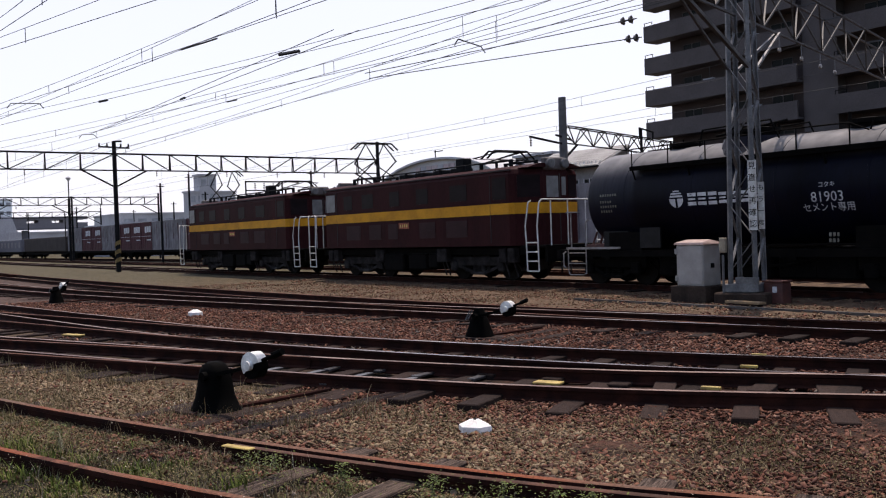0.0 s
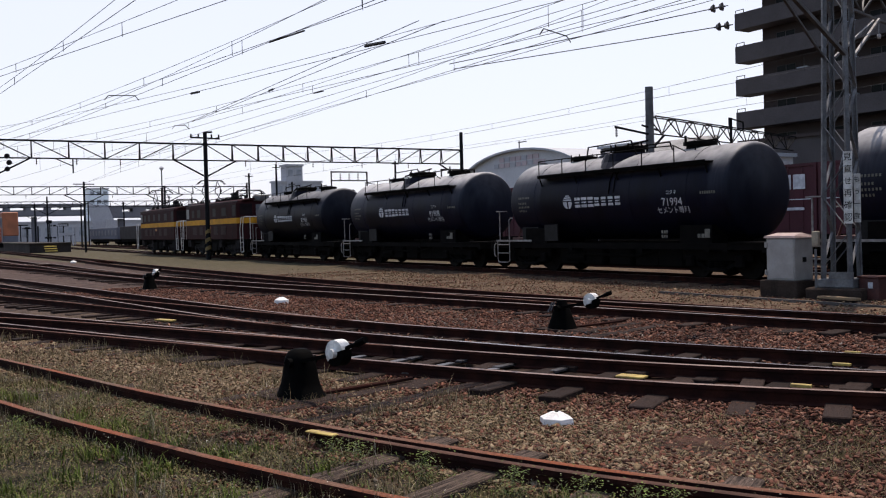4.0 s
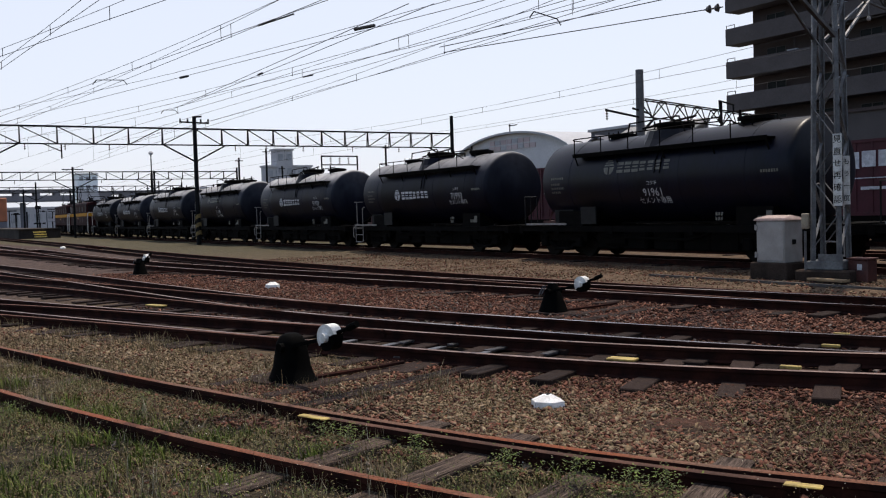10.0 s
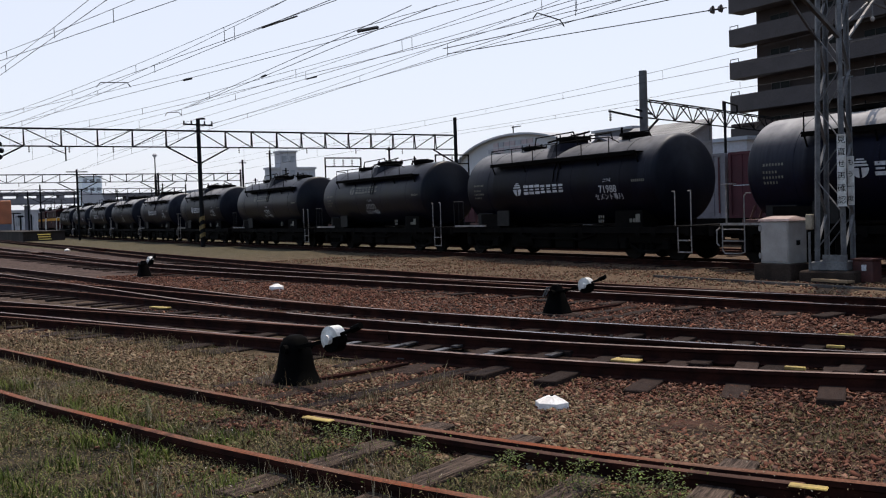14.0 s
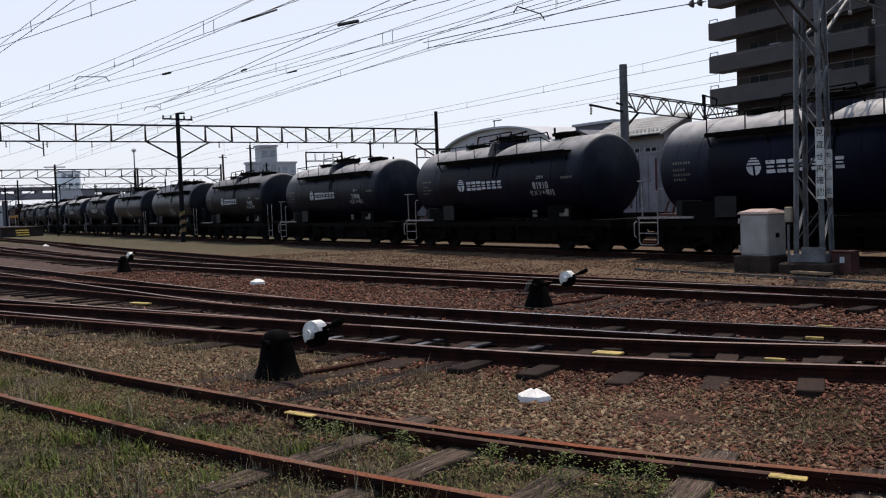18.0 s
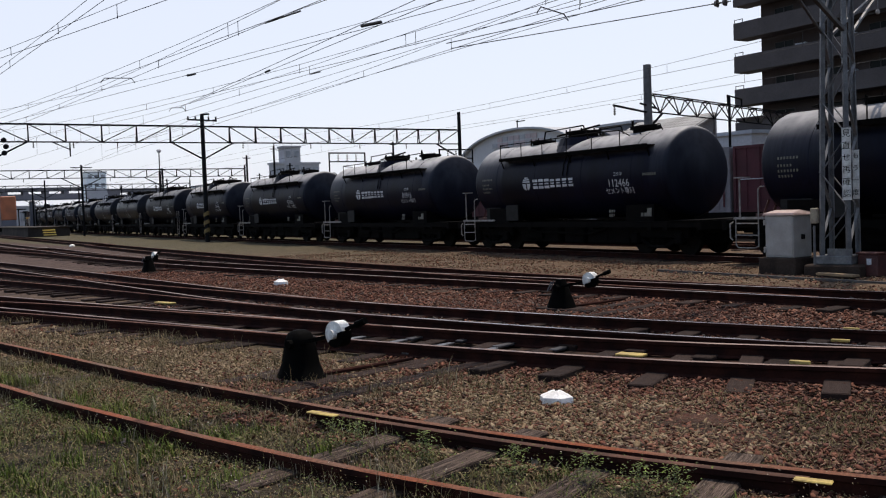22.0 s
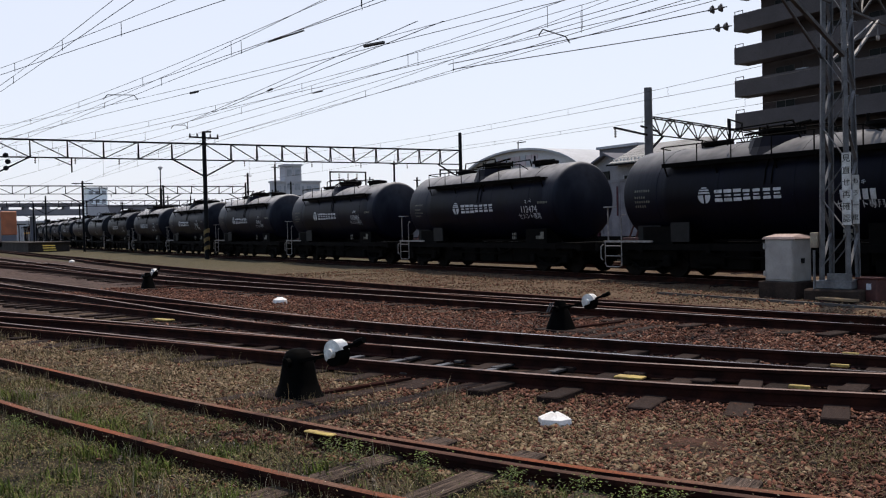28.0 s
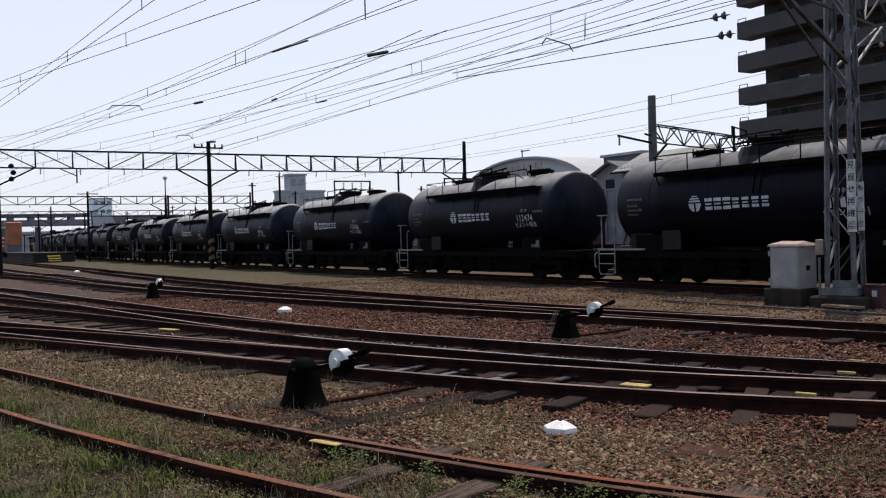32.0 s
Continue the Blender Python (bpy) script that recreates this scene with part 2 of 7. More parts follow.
M_shine = shine_material()
M_sleeper = mat("sleeper_wood", (0.026, 0.016, 0.013), 0.95, 0, (0.020, 0.012, 0.010), 3, 26, 0.6, 0.01, (1, 8, 8), 0.35, 0.15)
M_sleeper_grey = mat("sleeper_weathered", (0.125, 0.09, 0.072), 0.95, 0, (0.026, 0.018, 0.014), 4, 16, 0.95, 0.03, (0.7, 14, 14), 0.35, 0.15)
M_steel = mat("galvanised", (0.165, 0.165, 0.17), 0.6, 0.2, (0.085, 0.085, 0.09), 3, 25, 0.4)
M_darkpole = mat("pole_dark", (0.010, 0.0105, 0.012), 0.85, 0, None, 3, 25, spec=0.12)
M_conc = mat("concrete", (0.11, 0.10, 0.092), 0.95, 0, (0.06, 0.052, 0.047), 2, 25, 0.5, 0.005, spec=0.2)
M_steel_dark = mat("steel_dark", (0.013, 0.0125, 0.013), 0.7, 0, (0.008, 0.008, 0.008), 5, 40, 0.4, spec=0.2)
M_concpole = mat("concrete_pole", (0.12, 0.12, 0.125), 0.85, 0, None, 2, 25, 0.3)
M_box = mat("cabinet_grey", (0.35, 0.33, 0.315), 0.65, 0, (0.28, 0.26, 0.245), 3, 40, 0.12, spec=0.3)
M_boxlid = mat("cabinet_lid", (0.40, 0.30, 0.27), 0.6, 0, (0.28, 0.19, 0.17), 4, 40, 0.35)
M_boxtan = mat("box_tan", (0.36, 0.31, 0.22), 0.65, 0, (0.24, 0.19, 0.14), 6, 40, 0.35)
M_black = mat("lever_black", (0.002, 0.002, 0.002), 0.8, 0, None, 8, 40, 0.3, spec=0.03)
M_wire = mat("wire_dark", (0.045, 0.045, 0.048), 0.7, spec=0.25)
M_insul = mat("insulator", (0.075, 0.062, 0.058), 0.3)
M_apt = mat("apartment_tile", (0.088, 0.077, 0.077), 0.85, 0, (0.072, 0.063, 0.063), 0.6, 12, 0.25, spec=0.2)
M_aptw = mat("apartment_wall", (0.064, 0.047, 0.045), 0.85, 0, (0.050, 0.038, 0.036), 0.6, 12, 0.25, spec=0.2)
M_maroon = mat("container_maroon", (0.075, 0.018, 0.026), 0.7, 0, (0.055, 0.015, 0.02), 1.5, 20, 0.25, spec=0.3)
M_cwhite = mat("container_white", (0.22, 0.21, 0.225), 0.75, 0, (0.14, 0.13, 0.14), 1.5, 20, 0.3)
M_hall = mat("hall_roof", (0.42, 0.43, 0.46), 0.7, 0, (0.35, 0.36, 0.39), 0.3, 6, 0.2)
# wall lightened to make up for missing haze on its shaded face
M_hallw = mat("hall_wall", (0.56, 0.55, 0.57), 0.8, 0, (0.47, 0.46, 0.48), 0.3, 6, 0.2)
M_orange = mat("orange_paint", (0.42, 0.13, 0.055), 0.6, 0, (0.30, 0.10, 0.045), 0.8, 10, 0.3)
# the far greys and blue are lightened to stand in for distance haze
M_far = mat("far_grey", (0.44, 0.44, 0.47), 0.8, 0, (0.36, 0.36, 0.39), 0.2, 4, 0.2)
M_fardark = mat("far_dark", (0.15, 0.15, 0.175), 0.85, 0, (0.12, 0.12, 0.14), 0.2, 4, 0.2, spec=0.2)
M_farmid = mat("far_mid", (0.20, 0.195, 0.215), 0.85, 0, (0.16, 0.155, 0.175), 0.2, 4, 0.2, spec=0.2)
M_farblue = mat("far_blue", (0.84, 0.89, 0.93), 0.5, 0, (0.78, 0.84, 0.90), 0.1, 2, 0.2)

M_hallpink = mat("panel_pinkish", (0.52, 0.42, 0.43), 0.8, 0, (0.45, 0.37, 0.38), 0.5, 6, 0.2)
M_housew = mat("house_wall", (0.30, 0.29, 0.30), 0.85, 0, (0.23, 0.22, 0.23), 0.8, 9, 0.25, spec=0.2)
M_tileroof = mat("roof_tile", (0.36, 0.35, 0.34), 0.65, 0, (0.27, 0.26, 0.25), 0.8, 9, 0.3)
M_panel = mat("panel_greyish", (0.036, 0.0125, 0.0145), 0.6, 0, (0.026, 0.009, 0.0105), 2, 20, 0.3, spec=0.15)
M_platform = mat("platform_dark", (0.060, 0.050, 0.045), 0.9, 0, (0.035, 0.03, 0.028), 0.6, 8, 0.4, spec=0.1)
M_hopper = mat("hopper_brown", (0.048, 0.040, 0.038), 0.8, 0, (0.034, 0.028, 0.027), 0.8, 10, 0.4, spec=0.2)
# far windows are kept pale too, with the haze put into the colour
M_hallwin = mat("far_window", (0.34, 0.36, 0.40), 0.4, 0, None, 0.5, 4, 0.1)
M_plinth = mat("plinth_dark", (0.050, 0.036, 0.029), 0.95, 0, (0.026, 0.019, 0.016), 3, 30, 0.5, 0.005, spec=0.1)
M_plank = mat("plank_pale", (0.32, 0.22, 0.13), 0.9, 0, (0.22, 0.15, 0.09), 6, 40, 0.5, 0.003, (1, 6, 6), spec=0.2)
M_rustred = mat("dull_red", (0.10, 0.03, 0.024), 0.7, 0, (0.06, 0.02, 0.018), 5, 40, 0.4)
M_whiteblock = mat("marker_white", (0.80, 0.79, 0.78), 0.7, 0, (0.66, 0.63, 0.60), 9, 60, 0.3, 0.003)
M_yellowmark = mat("mark_yellow", (0.44, 0.32, 0.08), 0.7, 0, (0.26, 0.18, 0.05), 14, 70, 0.4)
M_plate = mat("greasy_plate", (0.12, 0.118, 0.125), 0.38, 0.6, (0.03, 0.027, 0.027), 12, 60, 0.4)


# ---- building blocks ----
def thing(name, label="", category="", group="", kind="", m=None):
    ob = new(name)
    ob.empty_display_size = 0.2
    if m is not None:
        ob.matrix_world = m
    return tagged(ob, label, category, group, kind)


def mesh_of(name, bm, material):
    me = bpy.data.meshes.new(name)
    bm.normal_update()
    bm.to_mesh(me)
    bm.free()
    me.materials.append(material)
    return me


def part(name, bm, material, parent=None, label="", m=None, smooth=False):
    me = bm if isinstance(bm, bpy.types.Mesh) else mesh_of(name, bm, material)
    if smooth:
        me.shade_smooth()
        me.set_sharp_from_angle(angle=radians(40))
    ob = new(name, me)
    ob.parent = parent
    if m is not None:
        ob.matrix_basis = m
    return tagged(ob, label)


def box(bm, x0, x1, y0, y1, z0, z1, bevel=0.0):
    r = bmesh.ops.create_cube(bm, size=1, matrix=Matrix.LocRotScale(((x0 + x1) / 2, (y0 + y1) / 2, (z0 + z1) / 2), None, (abs(x1 - x0), abs(y1 - y0), abs(z1 - z0))))
    if bevel:
        vs = set(r["verts"])
        bmesh.ops.bevel(bm, geom=[ed for ed in bm.edges if ed.verts[0] in vs], offset=bevel, segments=1, affect="EDGES")
    return bm


def rod(bm, p, q, r=0.02, seg=6, r2=None):
    p, q = Vector(p), Vector(q)
    v = q - p
    if v.length < 1e-6:
        return bm
    turn = v.to_track_quat("Z", "Y").to_matrix().to_4x4()
    bmesh.ops.create_cone(bm, cap_ends=True, segments=seg, radius1=r, radius2=r if r2 is None else r2, depth=v.length,
                          matrix=Matrix.Translation((p + q) / 2) @ turn)
    return bm


def bar(bm, p, q, w=0.06, h=None):
    """A straight bar of square section."""
    p, q = Vector(p), Vector(q)
    v = q - p
    turn = v.to_track_quat("Z", "Y").to_matrix().to_4x4()
    bmesh.ops.create_cube(bm, size=1, matrix=Matrix.Translation((p + q) / 2) @ turn @ Matrix.Diagonal((w, h or w, v.length, 1)))
    return bm


def path_rod(bm, pts, r=0.02, seg=6):
    """A bent rod through the points, as one closed tube."""
    pts = [Vector(p) for p in pts]
    ways = [(q - p).normalized() for p, q in zip(pts[:-1], pts[1:])]
    side = ways[0].orthogonal().normalized()
    rings = []
    for i, p in enumerate(pts):
        before, after = ways[max(i - 1, 0)], ways[min(i, len(ways) - 1)]
        along = before + after
        along = along.normalized() if along.length > 1e-3 else after
        side = (side - along * side.dot(along)).normalized()
        other = along.cross(side)
        wide = r / max(0.5, along.dot(after))
        rings.append([bm.verts.new(p + (side * math.cos(2 * math.pi * k / seg) + other * math.sin(2 * math.pi * k / seg)) * (wide if 0 < i < len(pts) - 1 else r)) for k in range(seg)])
    for r0, r1 in zip(rings[:-1], rings[1:]):
        for k in range(seg):
            bm.faces.new((r0[k], r0[(k + 1) % seg], r1[(k + 1) % seg], r1[k]))
    bm.faces.new(rings[0][::-1])
    bm.faces.new(rings[-1])
    return bm


def thicken(bm, depth):
    """Gives a sheet its thickness, away from the side it faces."""
    bm.normal_update()
    way = Vector((0, 0, 0))
    for f in bm.faces:
        way += f.normal * f.calc_area()
    way = way.normalized() * -depth
    r = bmesh.ops.extrude_face_region(bm, geom=bm.faces[:])
    bmesh.ops.translate(bm, verts=[v for v in r["geom"] if isinstance(v, bmesh.types.BMVert)], vec=way)
    bmesh.ops.recalc_face_normals(bm, faces=bm.faces)


def lathe(bm, rows, seg=40, centre=(0, 0, 0), axis="x"):
    """Turns a row of (along, radius) round an axis."""
    rings = []
    cx, cy, cz = centre
    for s, r in rows:
        ring = []
        for k in range(seg):
            w = 2 * math.pi * k / seg
            c, d = r * math.cos(w), r * math.sin(w)
            co = (cx + s, cy + c, cz + d) if axis == "x" else ((cx + c, cy + s, cz + d) if axis == "y" else (cx + c, cy + d, cz + s))
            ring.append(bm.verts.new(co))
        rings.append(ring)
    for r0, r1 in zip(rings[:-1], rings[1:]):
        for k in range(seg):
            bm.faces.new((r0[k], r0[(k + 1) % seg], r1[(k + 1) % seg], r1[k]))
    bm.faces.new(rings[0][::-1])
    bm.faces.new(rings[-1])
    bmesh.ops.recalc_face_normals(bm, faces=bm.faces)
    return bm


def B():
    return bmesh.new()


def curve_points(ctrl, step=0.5):
    """A smooth line through a few points (Catmull-Rom), resampled."""
    pts = [Vector((*p, 0)) for p in ctrl]
    pts = [pts[0] * 2 - pts[1]] + pts + [pts[-1] * 2 - pts[-2]]
    dense = []
    for i in range(1, len(pts) - 2):
        p0, p1, p2, p3 = pts[i - 1:i + 3]
        n = max(2, int((p2 - p1).length / 0.25))
        for k in range(n):
            u = k / n
            dense.append(0.5 * (2 * p1 + (p2 - p0) * u + (2 * p0 - 5 * p1 + 4 * p2 - p3) * u * u + (3 * p1 - p0 - 3 * p2 + p3) * u**3))
    dense.append(pts[-2])
    out, run = [dense[0]], 0.0
    for p, q in zip(dense[:-1], dense[1:]):
        run += (q - p).length
        if run >= step:
            out.append(q)
            run = 0.0
    if (out[-1] - dense[-1]).length > 0.05:
        out.append(dense[-1])
    return out


# ---- ground ----
def ground_material():
    """Yard soil: weedy earth near the first siding, brown ballast between the tracks, pale sand beside the main line."""
    m = bpy.data.materials.new("yard_ground")
    m.use_nodes = True
    n, ln = m.node_tree.nodes, m.node_tree.links
    b = n["Principled BSDF"]
    b.inputs["Roughness"].default_value = 0.95
    b.inputs["Specular IOR Level"].default_value = 0.15
    tc, sep = n.new("ShaderNodeTexCoord"), n.new("ShaderNodeSeparateXYZ")
    ln.new(tc.outputs["Object"], sep.inputs[0])
    noises = {}
    for key, sc, det in (("patch", 0.45, 6), ("mid", 2.6, 5), ("grain", 28.0, 4)):
        x = n.new("ShaderNodeTexNoise")
        x.inputs["Scale"].default_value, x.inputs["Detail"].default_value = sc, det
        ln.new(tc.outputs["Object"], x.inputs["Vector"])
        noises[key] = x

    def math_(op, p, q):
        k = n.new("ShaderNodeMath")
        k.operation = op
        for i, v in enumerate((p, q)):
            if isinstance(v, (int, float)):
                k.inputs[i].default_value = v
            else:
                ln.new(v, k.inputs[i])
        return k.outputs[0]

    def beyond(slope, level, soft, ragged):
        """0 on this side of the line y = slope x + level, 1 beyond it, with a ragged edge."""
        v = math_("SUBTRACT", math_("SUBTRACT", sep.outputs[1], math_("MULTIPLY", sep.outputs[0], slope)), level)
        v = math_("ADD", v, math_("MULTIPLY", math_("SUBTRACT", noises["mid"].outputs[0], 0.5), ragged))
        r = n.new("ShaderNodeMapRange")
        r.inputs["From Min"].default_value, r.inputs["From Max"].default_value = -soft, soft
        ln.new(v, r.inputs[0])
        return r.outputs[0]

    def two(c1, c2, key):
        r = n.new("ShaderNodeValToRGB")
        r.color_ramp.elements[0].position, r.color_ramp.elements[1].position = 0.36, 0.62
        r.color_ramp.elements[0].color, r.color_ramp.elements[1].color = (*c1, 1), (*c2, 1)
        ln.new(noises[key].outputs[0], r.inputs[0])
        return r.outputs[0]

    def mix(f, p, q, mode="MIX"):
        k = n.new("ShaderNodeMixRGB")
        k.blend_type = mode
        if isinstance(f, float):
            k.inputs[0].default_value = f
        else:
            ln.new(f, k.inputs[0])
        ln.new(p, k.inputs[1])
        ln.new(q, k.inputs[2])
        return k.outputs[0]

    weedy = two((0.014, 0.011, 0.007), (0.056, 0.042, 0.024), "mid")
    # ballast base darkened to deepen the shade in the gaps between loose stones
    ballast = two((0.020, 0.010, 0.007), (0.062, 0.030, 0.020), "mid")
    dry = two((0.034, 0.023, 0.014), (0.090, 0.064, 0.038), "mid")
    sand = two((0.070, 0.044, 0.028), (0.125, 0.084, 0.054), "mid")
    turf = two((0.054, 0.046, 0.026), (0.090, 0.076, 0.044), "mid")
    away = n.new("ShaderNodeMapRange")
    away.inputs["From Min"].default_value, away.inputs["From Max"].default_value = -24.0, -44.0
    ln.new(sep.outputs[0], away.inputs[0])
    sand = mix(away.outputs[0], sand, turf)
    back = n.new("ShaderNodeMapRange")
    back.inputs["From Min"].default_value, back.inputs["From Max"].default_value = -17.0, -26.0
    ln.new(sep.outputs[0], back.inputs[0])
    far_ballast = two((0.040, 0.025, 0.020), (0.085, 0.056, 0.046), "mid")
    dry = mix(back.outputs[0], dry, far_ballast)
    col = mix(beyond(0.30, 5.2, 0.7, 3.0), weedy, mix(beyond(-0.5, 1.0, 2.0, 5.0), dry, ballast))
    col = mix(beyond(0.055, 13.45, 0.35, 1.2), col, sand)
    # oil round the switch blades
    off = n.new("ShaderNodeVectorMath")
    off.operation, off.inputs[1].default_value = "MULTIPLY", (0.42, 0.9, 0)
    shift = n.new("ShaderNodeVectorMath")
    shift.operation, shift.inputs[1].default_value = "ADD", (9.6, -5.75, 0)
    far = n.new("ShaderNodeVectorMath")
    far.operation = "LENGTH"
    ln.new(tc.outputs["Object"], shift.inputs[0])
    ln.new(shift.outputs[0], off.inputs[0])
    ln.new(off.outputs[0], far.inputs[0])
    oil = n.new("ShaderNodeMapRange")
    oil.inputs["From Min"].default_value, oil.inputs["From Max"].default_value = 1.25, 0.6
    oil.inputs["To Max"].default_value = 0.5
    ln.new(math_("ADD", far.outputs["Value"], math_("MULTIPLY", math_("SUBTRACT", noises["mid"].outputs[0], 0.5), 0.9)), oil.inputs[0])
    col = mix(oil.outputs[0], col, two((0.006, 0.005, 0.005), (0.018, 0.014, 0.012), "mid"))
    g = n.new("ShaderNodeValToRGB")
    g.color_ramp.elements[0].position, g.color_ramp.elements[1].position = 0.32, 0.62
    g.color_ramp.elements[0].color, g.color_ramp.elements[1].color = (0.30, 0.28, 0.27, 1), (1.2, 1.2, 1.2, 1)
    ln.new(noises["grain"].outputs[0], g.inputs[0])
    gm = n.new("ShaderNodeMixRGB")
    gm.blend_type, gm.inputs[0].default_value = "MULTIPLY", 0.9
    ln.new(col, gm.inputs[1])
    ln.new(g.outputs[0], gm.inputs[2])
    ln.new(gm.outputs[0], b.inputs["Base Color"])
    bp = n.new("ShaderNodeBump")
    bp.inputs["Strength"].default_value, bp.inputs["Distance"].default_value = 0.9, 0.03
    ln.new(noises["grain"].outputs[0], bp.inputs["Height"])
    ln.new(bp.outputs[0], b.inputs["Normal"])
    return m


def raw_mesh(name, verts, faces, material):
    """A mesh from arrays of corners and of faces with equally many corners."""
    me = bpy.data.meshes.new(name)
    nv, nf, k = len(verts), len(faces), faces.shape[1]
    me.vertices.add(nv)
    me.vertices.foreach_set("co", np.ascontiguousarray(verts, dtype=np.float32).ravel())
    me.loops.add(nf * k)
    me.loops.foreach_set("vertex_index", np.ascontiguousarray(faces, dtype=np.int32).ravel())
    me.polygons.add(nf)
    me.polygons.foreach_set("loop_start", np.arange(0, nf * k, k, dtype=np.int32))
    me.update(calc_edges=True)
    me.materials.append(material)
    return me


def make_ground():
    xs = np.concatenate([[-1600, -900, -500, -300, -200, -140, -100, -80, -65, -55, -48, -42], np.arange(-38, 4, 0.3), [5, 8, 12, 20, 40, 90, 300, 1600]])
    ys = np.concatenate([[-1600, -500, -150, -60, -30, -15, -8, -4], np.arange(-2, 19, 0.3), [20, 22, 25, 30, 40, 60, 100, 250, 700, 1600]])
    gx, gy = np.meshgrid(xs, ys, indexing="ij")
    z = np.zeros_like(gx)
    for i in range(len(xs)):
        for j in range(len(ys)):
            x, y = xs[i], ys[j]
            if -38 < x < 4 and -2 < y < 17.5:
                z[i, j] = 0.035 * (noise.noise((x * 0.9, y * 0.9, 0)) + 0.6 * noise.noise((x * 2.7, y * 2.7, 5))) - 0.02
    verts = np.stack([gx, gy, z], -1).reshape(-1, 3)
    idx = np.arange(len(xs) * len(ys)).reshape(len(xs), len(ys))
    faces = np.stack([idx[:-1, :-1], idx[1:, :-1], idx[1:, 1:], idx[:-1, 1:]], -1).reshape(-1, 4)
    me = raw_mesh("ground", verts, faces, ground_material())
    me.shade_smooth()
    return tagged(new("ground", me), "brown ballast, dry grass and sandy soil of a railway yard", "ground", "", "structure")


ground = make_ground()

# ---- tracks ----
GAUGE = 1.067 + 0.065
RAIL = [(-0.055, 0.0), (0.055, 0.0), (0.055, 0.012), (0.01, 0.03), (0.01, 0.10), (0.033, 0.112), (0.033, 0.146), (0.018, 0.15), (-0.018, 0.15), (-0.033, 0.146), (-0.033, 0.112), (-0.01, 0.10), (-0.01, 0.03), (-0.055, 0.012)]


def sweep(pts, profile, mats, shift=0.0, top=(), sink=0.0):
    """A profile (across, up) carried along a line on the ground; faces of index top get the second material."""
    verts, faces, idx = [], [], []
    n = len(profile)
    for i, p in enumerate(pts):
        d = (pts[min(i + 1, len(pts) - 1)] - pts[max(i - 1, 0)]).normalized()
        side = Vector((d.y, -d.x, 0))
        for a_, z_ in profile:
            q = p + side * (shift + a_)
            verts.append((q.x, q.y, z_ - sink))
    for i in range(len(pts) - 1):
        for k in range(n):
            k2 = (k + 1) % n
            faces.append((i * n + k, (i + 1) * n + k, (i + 1) * n + k2, i * n + k2))
            idx.append(1 if k in top else 0)
    faces.append(tuple(range(n - 1, -1, -1)))
    faces.append(tuple((len(pts) - 1) * n + k for k in range(n)))
    idx += [0, 0]
    me = bpy.data.meshes.new("rail")
    me.from_pydata(verts, [], faces)
    for m_ in mats:
        me.materials.append(m_)
    me.polygons.foreach_set("material_index", idx)
    me.update()
    return me


SLEEPER = B()
box(SLEEPER, -1.2, 1.2, -0.11, 0.11, -0.10, 0.012, 0.01)
ME_sleeper = mesh_of("sleeper", SLEEPER, M_sleeper)
SLEEPER = B()
box(SLEEPER, -1.05, 1.05, -0.11, 0.11, -0.10, 0.012, 0.012)
ME_sleeper_old = mesh_of("sleeper", SLEEPER, M_sleeper_grey)


def track(ctrl, label, head, near=0.0, far=0.0, step=0.62, side=None):
    """A track along a line: two rails, and a sleeper every step between near and far (by x)."""
    t = thing("railway_track", label, "track", "tracks of the yard", "structure")
    pts = curve_points(ctrl, 0.6)
    for s in (-1, 1):
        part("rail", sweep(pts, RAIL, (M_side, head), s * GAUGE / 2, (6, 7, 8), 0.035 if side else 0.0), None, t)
    run = curve_points(ctrl, step)
    rng = random.Random(len(pts))
    for p, q in zip(run[:-1], run[1:]):
        if not (near <= p.x <= far):
            continue
        d = q - p
        ang = math.degrees(math.atan2(d.y, d.x)) + 90 + rng.uniform(-2, 2)
        sink = (0.012 if p.x < -6.4 else -0.026) if side else 0.0
        part("sleeper", ME_sleeper_old if side else ME_sleeper, None, t, m=pose(p.x, p.y, rng.uniform(-0.022, 0.004) - sink + (0.0 if side else (0.034 if p.x > -9.0 else 0.010)), rng.uniform(-1, 1), rng.uniform(-1, 1), ang))
    return t


TRAIN_Y, BEND_X, BEND = 18.85, -32.0, 2.55e-4


def line_y(x, y0=TRAIN_Y):
    """The running line is straight to BEND_X and then bears away in a wide curve."""
    return y0 + BEND * max(0.0, BEND_X - x) ** 2


def on_line(along):
    """Place and heading on the running line at a length along it, which equals x on the straight part."""
    s = max(0.0, BEND_X - along)
    x = along + 2 / 3 * BEND ** 2 * s ** 3
    return x, line_y(x), math.degrees(math.atan(-2 * BEND * max(0.0, BEND_X - x)))


CURVE_X = list(range(-420, -30, 30)) + [-30, 30, 120]
track([(x_, line_y(x_)) for x_ in CURVE_X], "running line with polished rails under the freight train", M_shine, -60, 0, 0.7)
track([(-420, 29.2), (120, 29.2)], "straight siding under the container wagons", M_rust, -30, -20, 0.7)
track([(x_, line_y(x_, 23.4)) for x_ in CURVE_X], "empty siding behind the main line", M_rust, -20, -10, 0.7)
SIDING = [(-12.6, 0.80), (-9.35, 1.58), (-7.83, 2.02), (-6.31, 2.49), (-4.78, 3.06), (-3.75, 3.54), (-2.75, 4.09), (0, 5.75), (8, 11.4)]
track([(-30, -3.7), (-20, -1.05)] + SIDING, "rusty weed-grown siding on decayed wooden sleepers", M_orange_rust, -14, 1, 0.66, M_orange_rust)
